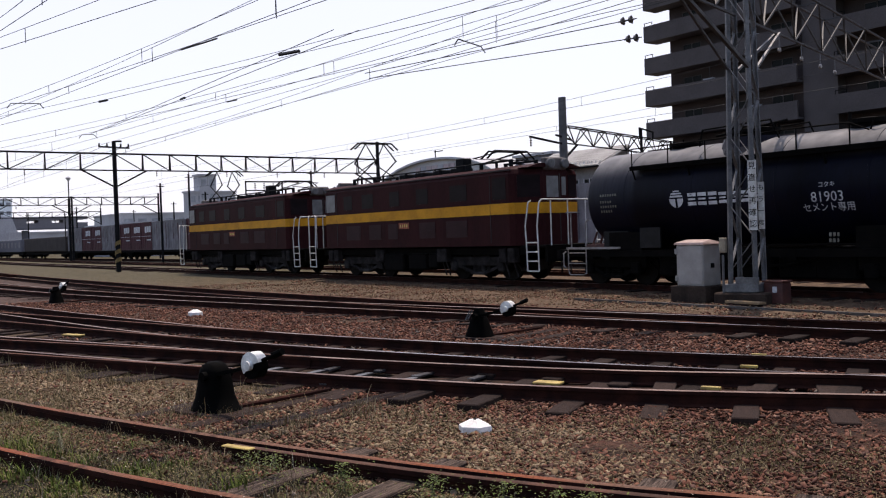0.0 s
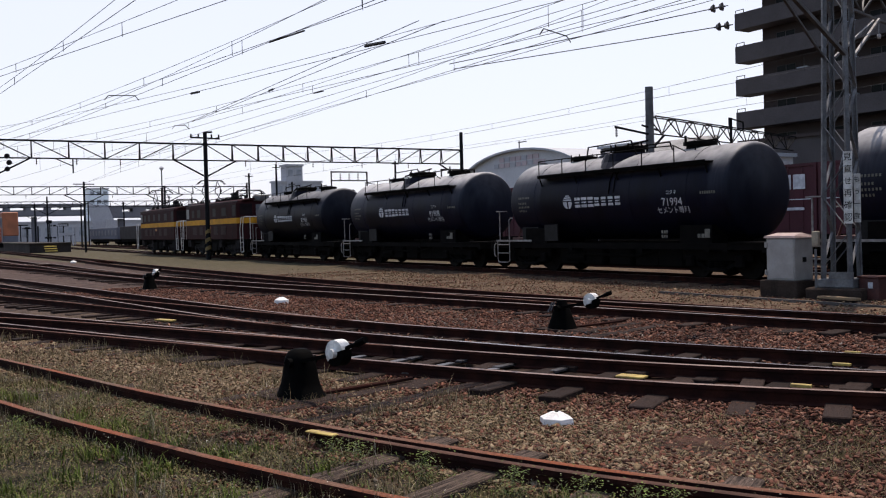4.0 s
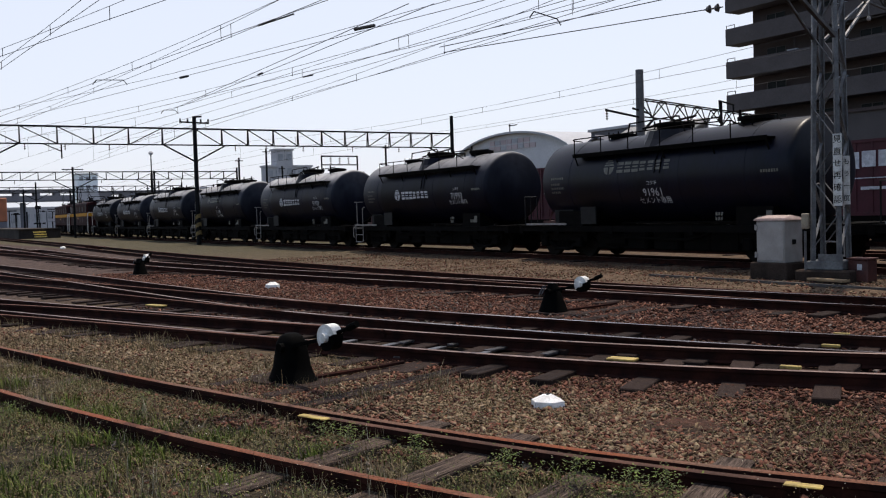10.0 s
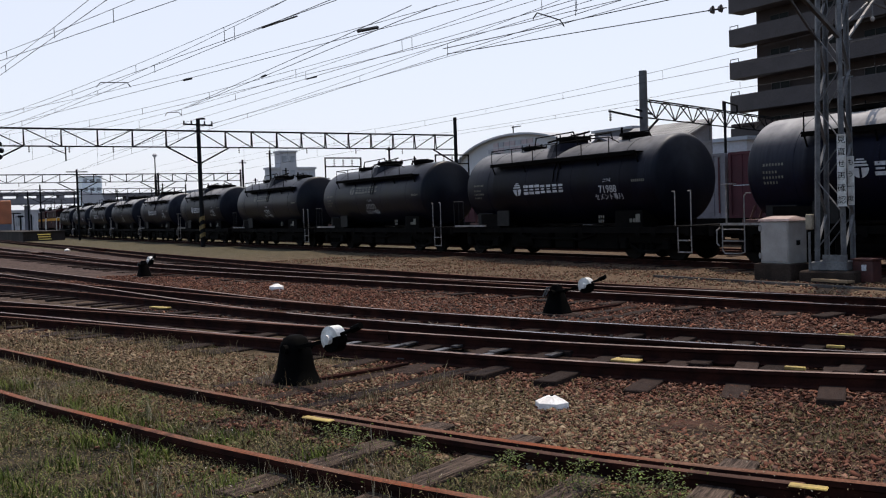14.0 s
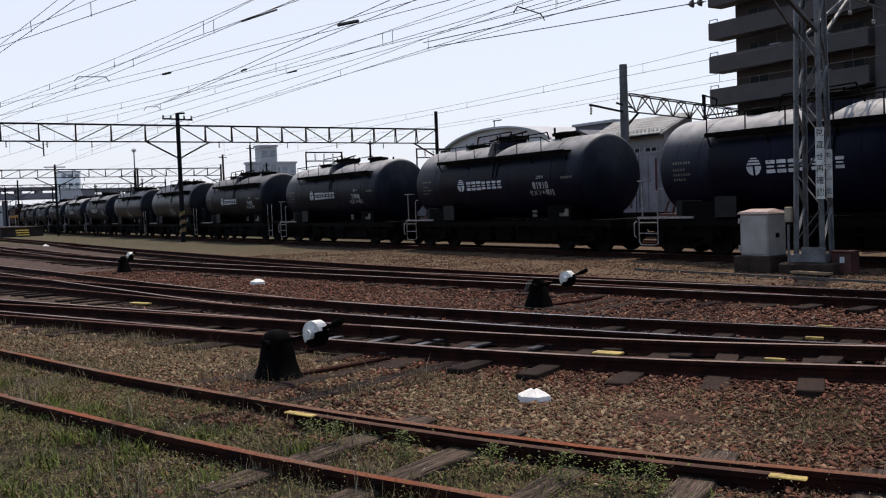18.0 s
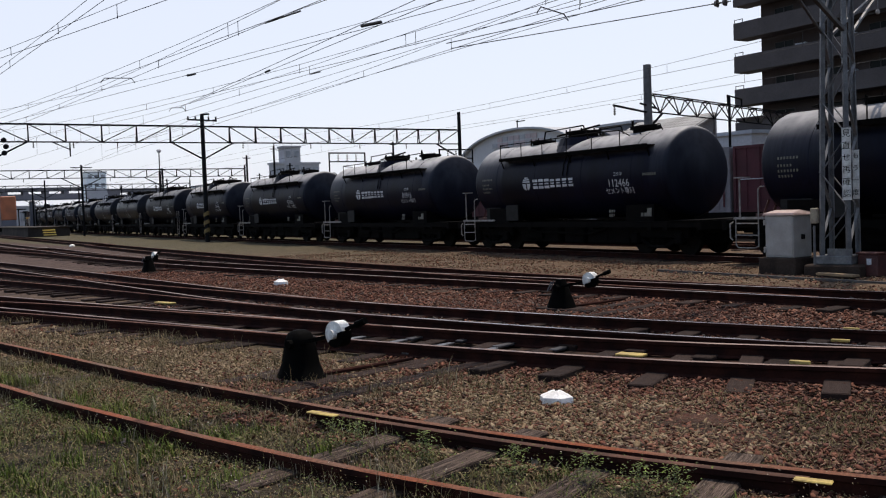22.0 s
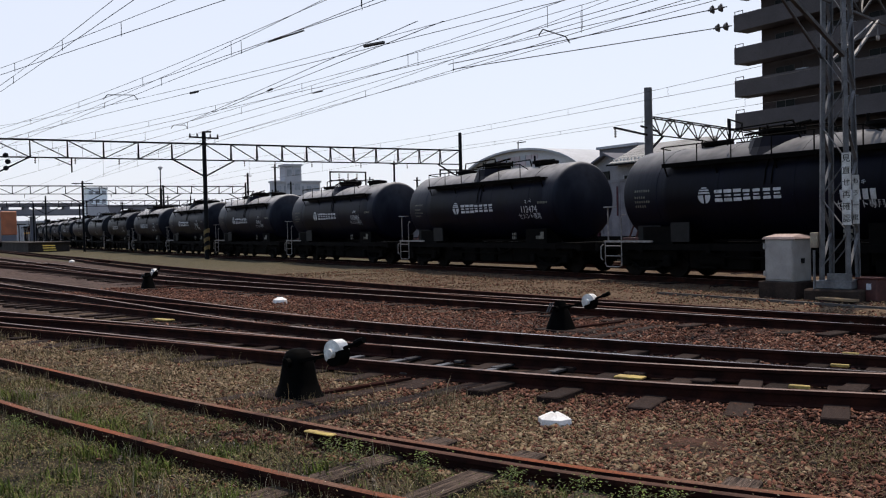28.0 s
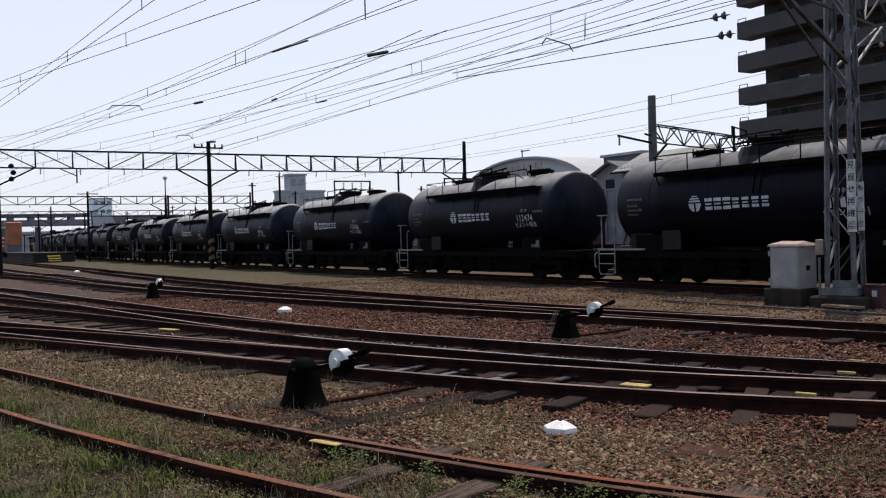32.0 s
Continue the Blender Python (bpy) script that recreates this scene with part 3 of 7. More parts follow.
# check rail inside the far rail of the weedy siding, between the two yellow marks
A_LINE = [p for p in curve_points(SIDING, 0.3) if -6.95 < p.x < -3.05]
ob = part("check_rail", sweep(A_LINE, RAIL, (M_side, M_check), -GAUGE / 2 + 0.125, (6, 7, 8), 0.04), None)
tagged(ob, "dull brown check rail bolted beside the rusty rail", "check rail", "", "structure")
M2 = [(-60, -11), (-30, -1.5), (-20, 1.75), (-14.5, 3.62), (-10.5, 5.0), (-7.3, 6.4), (-5.25, 7.7), (-2, 10.2), (4, 15)]
track(M2, "worn siding with dull brown rail heads", M_worn, -24, 0)
track([(-60, -15), (-30, -3.2), (-22, 0.1), (-17.9, 2.05), (-14.3, 3.5), (-10.4, 5.02)], "siding branching off at a hand-thrown switch", M_rust, -24, -11)
M1 = [(-90, -3.5), (-45, 2.3), (-37.4, 3.4), (-27, 4.55), (-20.6, 5.2), (-14.4, 5.95), (-9.9, 7.2), (-6.6, 8.45), (-3, 10.2), (6, 15)]
track(M1, "worn siding with polished rail heads", M_shine, -34, 0)
track([(-60, -8), (-36, 1.0), (-27.2, 3.1), (-22.1, 4.3), (-17.1, 5.35), (-14.0, 6.03)], "siding branching off towards the yard", M_rust, -30, -15)
N1 = [(-300, 3.0), (-80, 6.6), (-56, 7.4), (-41.5, 7.6), (-32, 8.1), (-26, 8.85), (-19.5, 10.0), (-14.3, 11.05), (-8.3, 12.35), (2, 14.6), (20, 18)]
track(N1, "yard track with polished rails", M_shine, -40, 0)
track([(-120, -2), (-57, 5.7), (-45.7, 6.95), (-36.8, 7.6), (-30, 8.25)], "siding branching off at a switch", M_rust, -50, -31)
track([(-300, 11.5), (-80, 11.15), (-58, 10.85), (-44, 10.65), (-30, 10.75), (-20, 11.15), (-14, 11.62), (-9, 12.25)], "siding running beside the main line", M_rust, -40, -14)


# ---- lettering ----
def text_mesh(body, size, material, thick=0.0):
    """A line of text as a flat mesh standing in the x-z plane, centred on its middle, facing -y."""
    c = bpy.data.curves.new("text", "FONT")
    c.body, c.size, c.align_x, c.align_y, c.resolution_u = body, size, "CENTER", "CENTER", 2
    c.extrude = thick
    o = bpy.data.objects.new("text", c)
    scene.collection.objects.link(o)
    me = bpy.data.meshes.new_from_object(o.evaluated_get(bpy.context.evaluated_depsgraph_get()))
    bpy.data.objects.remove(o)
    bpy.data.curves.remove(c)
    me.transform(Matrix.Rotation(radians(90), 4, "X"))
    me.materials.clear()
    me.materials.append(material)
    return me


def on_tank(me, x, z, R, Z, lift=0.006):
    """Lays a flat mesh on the near side of a tank, bending it round the shell."""
    for v in me.vertices:
        zz = v.co.z + z
        u = max(-1.0, min(1.0, (zz - Z) / R))
        v.co = (v.co.x + x, -(R + lift) * math.sqrt(1 - u * u), Z + (R + lift) * u)
    me.update()
    return me


def bars_mesh(rects, material):
    """Flat plates (x0, x1, z0, z1) in the x-z plane, cut into short strips so that they can bend."""
    bm = B()
    for x0, x1, z0, z1 in rects:
        n = max(1, int((z1 - z0) / 0.05))
        for k in range(n):
            a_, b_ = z0 + (z1 - z0) * k / n, z0 + (z1 - z0) * (k + 1) / n
            bm.faces.new([bm.verts.new(c) for c in ((x0, 0, a_), (x1, 0, a_), (x1, 0, b_), (x0, 0, b_))])
    return mesh_of("plate", bm, material)


def emblem_mesh(material):
    """A round emblem of a half disc and bars, cut by a T-shaped gap."""
    bm = B()
    r = 0.21
    for k in range(12):
        w0_, w1_ = math.pi + math.pi * k / 12, math.pi + math.pi * (k + 1) / 12
        for a_, b_ in ((w0_, w1_),):
            p, q = (r * math.cos(a_), r * math.sin(a_) + 0.02), (r * math.cos(b_), r * math.sin(b_) + 0.02)
            for lo, hi in ((-r, -0.03), (0.03, r)):
                x0, x1 = max(p[0], lo), min(q[0], hi)
                if x1 - x0 > 1e-4:
                    bm.faces.new([bm.verts.new(c) for c in ((x0, 0, p[1] + (q[1] - p[1]) * (x0 - p[0]) / (q[0] - p[0])), (x1, 0, p[1] + (q[1] - p[1]) * (x1 - p[0]) / (q[0] - p[0])), (x1, 0, 0.02), (x0, 0, 0.02))])
    for z0, z1, h in ((0.055, 0.10, 0.20), (0.125, 0.16, 0.165), (0.185, 0.215, 0.10)):
        bm.faces.new([bm.verts.new(c) for c in ((-h, 0, z0), (h, 0, z0), (h * 0.86, 0, z1), (-h * 0.86, 0, z1))])
    return mesh_of("emblem", bm, material)


def maker_name(material):
    """The company name as seven plain blocks, each of three level bars."""
    rects = []
    for k in range(7):
        x = 0.34 + 0.296 * k
        f = 0.86 if k > 2 else 1.0
        w, h = 0.245 * f, 0.29 * f
        rects += [(x, x + w, -h / 2, -h * 0.22), (x + 0.02, x + w - 0.02, -h * 0.07, h * 0.07), (x, x + w, h * 0.22, h / 2)]
    return bars_mesh(rects, material)


# ---- tank wagons ----
PITCH = 12.224
FIRST = -13.3
TANK_R, TANK_Z = 1.22, 2.37


def wheelset(parent, x, z, r=0.43):
    bm = B()
    for s in (-1, 1):
        lathe(bm, [(s * 0.535 - 0.065, r), (s * 0.535 + 0.065, r)], 28, (0, 0, 0), "y")
        lathe(bm, [(s * 0.60 + 0.0, r * 0.45), (s * 0.60 + s * 0.05, r * 0.3)], 16, (0, 0, 0), "y")
        for k in range(4):
            w = k * math.pi / 2 + 0.4
            c, d = r * 0.66 * math.cos(w), r * 0.66 * math.sin(w)
            box(bm, c - 0.05, c + 0.05, s * 0.60 - 0.012, s * 0.60 + 0.012, d - 0.05, d + 0.05)
    rod(bm, (0, -0.8, 0), (0, 0.8, 0), 0.075, 10)
    return part("wheelset", bm, M_wheel, parent, m=pose(x, 0, z), smooth=True)


def bogie(parent, x, wheelbase=1.65, r=0.43, paint=None):
    bm = B()
    for s in (-1, 1):
        y = s * 0.86
        box(bm, -wheelbase / 2 - 0.3, wheelbase / 2 + 0.3, y - 0.06, y + 0.06, 0.46, 0.74, 0.02)
        bar(bm, (-wheelbase / 2, y, 0.5), (-0.3, y, 0.24), 0.09)
        bar(bm, (wheelbase / 2, y, 0.5), (0.3, y, 0.24), 0.09)
        box(bm, -0.36, 0.36, y - 0.10, y + 0.10, 0.18, 0.27, 0.02)
        for e_ in (-1, 1):
            box(bm, e_ * wheelbase / 2 - 0.15, e_ * wheelbase / 2 + 0.15, min(y - 0.08 * s, y + 0.16 * s), max(y - 0.08 * s, y + 0.16 * s), 0.29, 0.60, 0.04)
        for k in (-0.2, 0, 0.2):
            for i in range(5):
                rod(bm, (k, y, 0.27 + i * 0.055), (k, y, 0.30 + i * 0.055), 0.085, 10)
    box(bm, -0.42, 0.42, -0.8, 0.8, 0.22, 0.82)
    box(bm, -wheelbase / 2 - 0.5, wheelbase / 2 + 0.5, -0.42, 0.42, 0.30, 0.62)
    for s in (-1, 1):
        box(bm, s * (wheelbase / 2 + 0.47) - 0.03, s * (wheelbase / 2 + 0.47) + 0.03, -0.6, 0.6, 0.30, 0.40)
        bar(bm, (s * (wheelbase / 2 + 0.2), -0.6, 0.6), (s * (wheelbase / 2 + 0.47), -0.6, 0.38), 0.05)
    b = part("bogie", bm, paint or M_under, parent, m=pose(x, 0, 0.15))
    wheelset(b, -wheelbase / 2, r, r)
    wheelset(b, wheelbase / 2, r, r)
    return b


def tank_wagon():
    w = thing("tank_wagon", "black cement tank wagon with white lettering and top walkway", "tank wagon", "tank wagons of the freight train", "", pose(0, 0, 0))
    R, Z = TANK_R, TANK_Z
    bm = B()
    end = [(4.44, R), (4.50, R - 0.02), (4.545, 1.165), (4.575, 1.10), (4.62, 0.98), (4.685, 0.78), (4.75, 0.55), (4.79, 0.30), (4.805, 0.1), (4.81, 0.02)]
    ring = [(3.22, R), (3.225, R + 0.008), (3.27, R + 0.008), (3.275, R), (1.1, R), (1.105, R + 0.006), (1.14, R + 0.006), (1.145, R)]
    half = sorted(ring) + end
    lathe(bm, [(-s, r) for s, r in half[::-1]] + half, 56, (0, 0, Z))
    part("tank", bm, M_tank, w, "black dusty steel tank with dished ends", smooth=True)
    bm = B()
    for s in (-1, 1):
        box(bm, -5.7, 5.7, s * 0.42 - 0.07, s * 0.42 + 0.07, 0.74, 1.06)
        box(bm, -5.72, 5.72, s * 1.14 - 0.03, s * 1.14 + 0.05, 0.90, 1.06)
        for x in (-3.4, 3.4):
            box(bm, x - 0.55, x + 0.55, s * 0.75 - 0.28, s * 0.75 + 0.28, 1.06, 1.52)
    for x in (-5.7, -4.5, -3.9, -1.5, 1.5, 3.9, 4.5, 5.7):
        box(bm, x - 0.08, x + 0.08, -1.18, 1.18, 0.84, 1.055)
    part("underframe", bm, M_under, w)
    for s in (-1, 1):
        bm = B()
        box(bm, s * 5.19 - 0.56, s * 5.19 + 0.56, -1.2, 1.2, 1.064, 1.088)
        part("end_deck", bm, M_under, w)
        bm = B()
        box(bm, s * 5.915 - 0.19, s * 5.915 + 0.19, -0.09, 0.09, 0.80, 1.02, 0.02)
        box(bm, s * 6.01 - 0.09, s * 6.01 + 0.09, -0.16, 0.16, 0.77, 1.05, 0.04)
        part("coupler", bm, M_under, w)
    bm = B()
    box(bm, -5.35, -3.40, -1.235, -1.205, 1.10, 1.155)
    part("deck_edge", bm, M_handrail, w, "white edge strip of the end deck")
    xa, xb = -2.95, 3.98
    for s in (-1, 1):
        bm = B()
        box(bm, xa, xb, s * 1.1 - 0.19, s * 1.1 + 0.17, 3.10, 3.125)
        box(bm, xa, xb, s * 1.262 - 0.012, s * 1.262 + 0.012, 3.04, 3.15)
        part("walkway", bm, M_under, w, "narrow steel walkway along the tank's shoulder")
        for x in (xa + 0.05, -1.2, 0.6, 2.3, xb - 0.05):
            bm = B()
            rod(bm, (x, s * 1.24, 3.10), (x, s * 1.13, 2.82), 0.022)
            part("bracket", bm, M_under, w)
        posts = (xa + 0.05, -1.75, -0.65, 0.55, 1.7, 2.9) if s < 0 else (xa + 0.05, -0.65, 1.7, 2.9)
        for x in posts:
            bm = B()
            rod(bm, (x, s * 1.24, 3.12), (x, s * 1.24, 3.58), 0.016)
            part("railing_post", bm, M_under, w)
        bm = B()
        path_rod(bm, [(xa + 0.05, s * 1.24, 3.58), (-0.65, s * 1.24, 3.58), (1.7, s * 1.24, 3.60), (2.9, s * 1.24, 3.58), (3.3, s * 1.22, 3.40)], 0.016)
        if s < 0:
            path_rod(bm, [(xa + 0.05, -1.24, 3.58), (xa - 0.3, -1.0, 3.58), (xa - 0.35, -0.6, 3.55)], 0.015)
        part("railing", bm, M_under, w)
    # small hatch to the front, filling dome on its skirt in the middle, vent dome to the rear
    bm = B()
    lathe(bm, [(3.42, 0.34), (3.60, 0.34), (3.61, 0.42), (3.68, 0.42), (3.71, 0.30), (3.72, 0.05)], 20, (-2.2, 0, 0), "z")
    for k in range(6):
        a_ = k * math.pi / 3
        rod(bm, (-2.2 + 0.4 * math.cos(a_), 0.4 * math.sin(a_), 3.52), (-2.2 + 0.4 * math.cos(a_), 0.4 * math.sin(a_), 3.76), 0.02)
    part("hatch", bm, M_under, w, "round filling hatch with clamps")
    bm = B()
    lathe(bm, [(3.15, 0.95), (3.38, 0.82), (3.62, 0.72), (3.63, 0.05)], 20, (-0.15, 0, 0), "z")
    part("dome_skirt", bm, M_tank, w)
    bm = B()
    lathe(bm, [(3.55, 0.46), (3.74, 0.46), (3.75, 0.55), (3.82, 0.55), (3.86, 0.30), (3.88, 0.05)], 24, (-0.15, 0, 0), "z")
    for k in range(8):
        a_ = k * math.pi / 4
        rod(bm, (-0.15 + 0.52 * math.cos(a_), 0.52 * math.sin(a_), 3.68), (-0.15 + 0.52 * math.cos(a_), 0.52 * math.sin(a_), 3.90), 0.025)
    rod(bm, (-1.0, -0.35, 3.74), (0.75, -0.1, 3.94), 0.03)
    part("hatch", bm, M_under, w, "round filling hatch with clamps")
    bm = B()
    path_rod(bm, [(-1.2, -0.74, 3.5), (-1.1, -0.74, 3.88), (0.75, -0.74, 3.92), (0.95, -0.72, 3.5)], 0.02)
    part("dome_rail", bm, M_under, w)
    bm = B()
    path_rod(bm, [(-1.2, 0.74, 3.5), (-1.1, 0.74, 3.88), (0.75, 0.74, 3.92), (0.95, 0.72, 3.5)], 0.02)
    part("dome_rail", bm, M_under, w)
    bm = B()
    lathe(bm, [(3.42, 0.36), (3.64, 0.36), (3.65, 0.44), (3.73, 0.44), (3.77, 0.2), (3.78, 0.05)], 20, (2.62, 0, 0), "z")
    rod(bm, (2.3, -0.2, 3.72), (2.3, -0.2, 3.92), 0.035)
    path_rod(bm, [(2.9, -0.5, 3.40), (3.0, -0.5, 3.70), (3.5, -0.3, 3.72), (3.62, -0.3, 3.52)], 0.018)
    part("vent_dome", bm, M_under, w)
    # discharge piping on the side of the tank
    for x in (0.32, 0.52):
        bm = B()
        path_rod(bm, [(x, -1.02, 3.08), (x, -1.17, 2.8), (x, -1.245, 2.45)], 0.014)
        part("vent_pipe", bm, M_under, w)
    bm = B()
    for k in range(5):
        bar(bm, (-5.0 + k * 0.28, -0.62, 1.12), (-4.9 + k * 0.28, -0.5, 1.55 + 0.08 * (k % 2)), 0.05)
    box(bm, -5.1, -3.7, -0.75, 0.75, 1.10, 1.22)
    part("brake_gear", bm, M_rustred, w, "dull red brake gear on the end deck")
    bm = B()
    path_rod(bm, [(-4.75, -0.55, 1.1), (-4.55, -0.55, 1.86), (-4.2, -0.55, 1.86), (-3.95, -0.55, 1.1)], 0.025)
    rod(bm, (-4.4, -0.55, 1.1), (-4.4, -0.55, 1.86), 0.022)
    rod(bm, (-4.68, -0.55, 1.4), (-4.02, -0.55, 1.4), 0.02)
    part("end_frame", bm, M_under, w)
    bm = B()
    for x in (-2.0, -0.9, 0.3, 1.4, 2.3):
        tub = B()
        box(tub, x - 0.48, x + 0.48, -0.85, 0.85, 0.40, 0.92, 0.05)
        part("discharge_hopper", tub, M_under, w)
    path_rod(bm, [(-2.0, -0.95, 0.75), (1.2, -0.95, 0.7), (1.9, -0.95, 0.85), (2.1, -0.95, 1.0)], 0.035)
    part("discharge_gear", bm, M_under, w)
    bm = B()
    lathe(bm, [(-0.45, 0.02), (-0.42, 0.2), (0.42, 0.2), (0.45, 0.02)], 16, (-1.6, -0.75, 0.66))
    part("air_tank", bm, M_under, w, smooth=True)
    bm = B()
    box(bm, -2.75, -2.1, -1.19, -1.15, 1.12, 1.62)
    part("side_plate", bm, M_steel_dark, w)
    bm = B()
    box(bm, -4.15, -3.3, -1.02, -0.96, 1.08, 1.55)
    part("saddle_plate", bm, M_steel_dark, w)
    for x in (-3.95, 3.95):
        bogie(w, x)
    return w


def end_gear(w):
    """Brake wheel column, handrail and step ladder at the corner of the front deck."""
    bm = B()
    path_rod(bm, [(-5.18, -1.20, 1.12), (-5.18, -1.20, 2.08)], 0.022)
    lathe(bm, [(0, 0.19), (0.03, 0.19)], 18, (-5.18, -1.12, 2.08), "z")
    part("brake_wheel", bm, M_handrail, w, "white brake column with a hand wheel")
    bm = B()
    path_rod(bm, [(-4.42, -1.22, 1.86), (-4.55, -1.22, 1.86), (-4.62, -1.22, 1.80), (-4.62, -1.22, 0.46), (-4.72, -1.24, 0.42), (-5.22, -1.24, 0.42), (-5.30, -1.22, 0.50), (-5.30, -1.22, 1.10)], 0.016)
    for z in (0.72, 1.0):
        rod(bm, (-5.30, -1.22, z), (-4.62, -1.22, z), 0.014)
    part("step_ladder", bm, M_handrail, w, "white painted step ladder and handrail")
    bm = B()
    path_rod(bm, [(-5.36, -1.24, 1.04), (-5.44, -1.26, 0.98), (-5.44, -1.26, 0.66), (-5.38, -1.24, 0.60)], 0.018)
    part("grab_rail", bm, M_handrail, w)


def side_ladder(w):
    """White handrails and a ladder towards the rear of the side, with a railed end deck."""
    for x in (5.38, 5.93):
        bm = B()
        path_rod(bm, [(x - 0.12, -1.22, 1.98), (x - 0.02, -1.24, 1.98), (x, -1.24, 1.94), (x, -1.24, 1.1)], 0.016)
        part("handrail", bm, M_handrail, w, "white painted handrail")
    bm = B()
    for x in (5.46, 5.92):
        rod(bm, (x, -1.24, 1.05), (x + 0.03, -1.26, 0.40), 0.016)
    for z in (0.42, 0.72):
        rod(bm, (5.46, -1.25, z), (5.94, -1.25, z), 0.018)
    part("step_ladder", bm, M_handrail, w, "white painted step ladder")
    bm = B()
    path_rod(bm, [(-5.5, -1.15, 1.10), (-5.5, -1.15, 1.98), (-4.9, -1.15, 1.98), (-4.85, -1.15, 1.10)], 0.018)
    rod(bm, (-5.2, -1.15, 1.10), (-5.2, -1.15, 1.98), 0.016)
    part("end_railing", bm, M_steel_dark, w)


M_letter_old = mat("lettering_yellowed", (0.15, 0.145, 0.12), 0.6, 0, (0.09, 0.085, 0.07), 7, 40, 0.3)
BASE_WAGON = tank_wagon()
# number on the side, kind of lettering (0 level, 1 stacked), kind of end
WAGON_ROWS = [("81903", 0, 0), ("81908", 0, 0), ("71994", 0, 0), ("111948", 1, 0), ("91939", 0, 0), ("71993", 0, 0), ("91961", 1, 1), ("112171", 1, 1),
              ("71988", 0, 1), ("71998", 0, 0), ("81910", 0, 0), ("81916", 0, 0), ("112466", 0, 0), ("112474", 0, 0), ("", 0, 0)]
ME_emblem, ME_maker = {}, {}
for kind, paint in ((0, M_letter), (1, M_letter_old)):
    ex, ez = ((-1.55, 2.26), (-1.5, 2.68))[kind]
    ME_emblem[kind] = on_tank(emblem_mesh(paint), ex, ez, TANK_R, TANK_Z)
    ME_maker[kind] = on_tank(maker_name(paint), ex, ez - 0.01, TANK_R, TANK_Z)
ME_class, ME_load = {}, {}
for kind in (0, 1):
    nx, nz = ((2.75, 2.13), (0.18, 1.95))[kind]
    ME_class[kind] = on_tank(text_mesh("コタキ", 0.13, M_letter), nx, nz + 0.25, TANK_R, TANK_Z)
    ME_load[kind] = on_tank(text_mesh("セメント専用", 0.195, M_letter), nx, nz - 0.215, TANK_R, TANK_Z)
SMALL = []
for r_, (n_, wd) in enumerate(((7, 0.05), (5, 0.045), (7, 0.045), (5, 0.045))):
    for i_ in range(n_):
        z_ = 0.20 - r_ * 0.12 - (0.05 if r_ else 0)
        SMALL.append((-0.30 + i_ * 0.085, -0.30 + i_ * 0.085 + wd, z_, z_ + 0.06))
ME_small = on_tank(bars_mesh(SMALL, M_letter_old), -3.75, 2.25, TANK_R, TANK_Z)
ME_model = on_tank(bars_mesh([(i_ * 0.075, i_ * 0.075 + 0.05, 0, 0.07) for i_ in range(7)], M_letter_old), 3.75, 2.30, TANK_R, TANK_Z)
ME_plates = bars_mesh([(2.4, 2.46, 1.32, 1.40), (2.49, 2.55, 1.32, 1.40), (2.58, 2.63, 1.32, 1.40), (2.4, 2.45, 1.20, 1.28), (2.48, 2.55, 1.20, 1.28), (2.58, 2.62, 1.20, 1.28)], M_letter_old)
ME_plates.transform(Matrix.Translation((0, -1.244, 0)))
bm_ = B()
box(bm_, 3.92, 4.08, -1.25, -1.235, 1.20, 1.42)
for i_ in range(2):
    box(bm_, 3.68 + i_ * 0.13, 3.77 + i_ * 0.13, -1.25, -1.235, 1.20, 1.30)
ME_card = mesh_of("card", bm_, M_letter_old)
# how far the markings of some wagons sit off the usual place
SHIFTS = {0: (0.0, -0.4), 13: (0.45, 0.5)}
WAGONS = []
for k, (number, kind, gear) in enumerate(WAGON_ROWS):
    w = BASE_WAGON if k == 0 else copy_thing(BASE_WAGON, pose(0, 0, 0))
    WAGONS.append(w)
for k, (number, kind, gear) in enumerate(WAGON_ROWS):
    w = WAGONS[k]
    if k in (6, 7):
        # these two were freshly painted: no dust on the crown
        for piece in w.children:
            if piece.name.startswith(("tank", "dome_skirt")):
                piece.material_slots[0].link = "OBJECT"
                piece.material_slots[0].material = M_tank_clean
    if gear:
        side_ladder(w)
        w["label"] = "black cement tank wagon with white side ladder and lettering"
    else:
        end_gear(w)
    dx, dn = SHIFTS.get(k, (0.0, 0.0))
    part("emblem", ME_emblem[kind], None, w, "round emblem of plain bars", m=pose(dx, 0, 0))
    tagged(part("maker_lettering", ME_maker[kind], None, w, "row of plain block figures in white", m=pose(dx, 0, 0)), "row of plain block figures in white", kind="stuff")
    nx, nz = ((2.75, 2.13), (0.18, 1.95))[kind]
    part("class_lettering", ME_class[kind], None, w, m=pose(dn, 0, 0))
    tagged(part("load_lettering", ME_load[kind], None, w, m=pose(dn, 0, 0)), kind="stuff")
    if number:
        part("running_number", on_tank(text_mesh(number, 0.30, M_letter), nx, nz, TANK_R, TANK_Z), None, w, m=pose(dn, 0, 0))
    else:
        part("running_number", on_tank(bars_mesh([(i_ * 0.18 - 0.45, i_ * 0.18 - 0.32, -0.11, 0.11) for i_ in range(5)], M_letter), nx, nz, TANK_R, TANK_Z), None, w)
    tagged(part("data_lettering", ME_small, None, w), kind="stuff")
    part("model_lettering", ME_model, None, w)
    tagged(part("test_mark", ME_plates, None, w), kind="stuff")
    part("card_holder", ME_card, None, w)


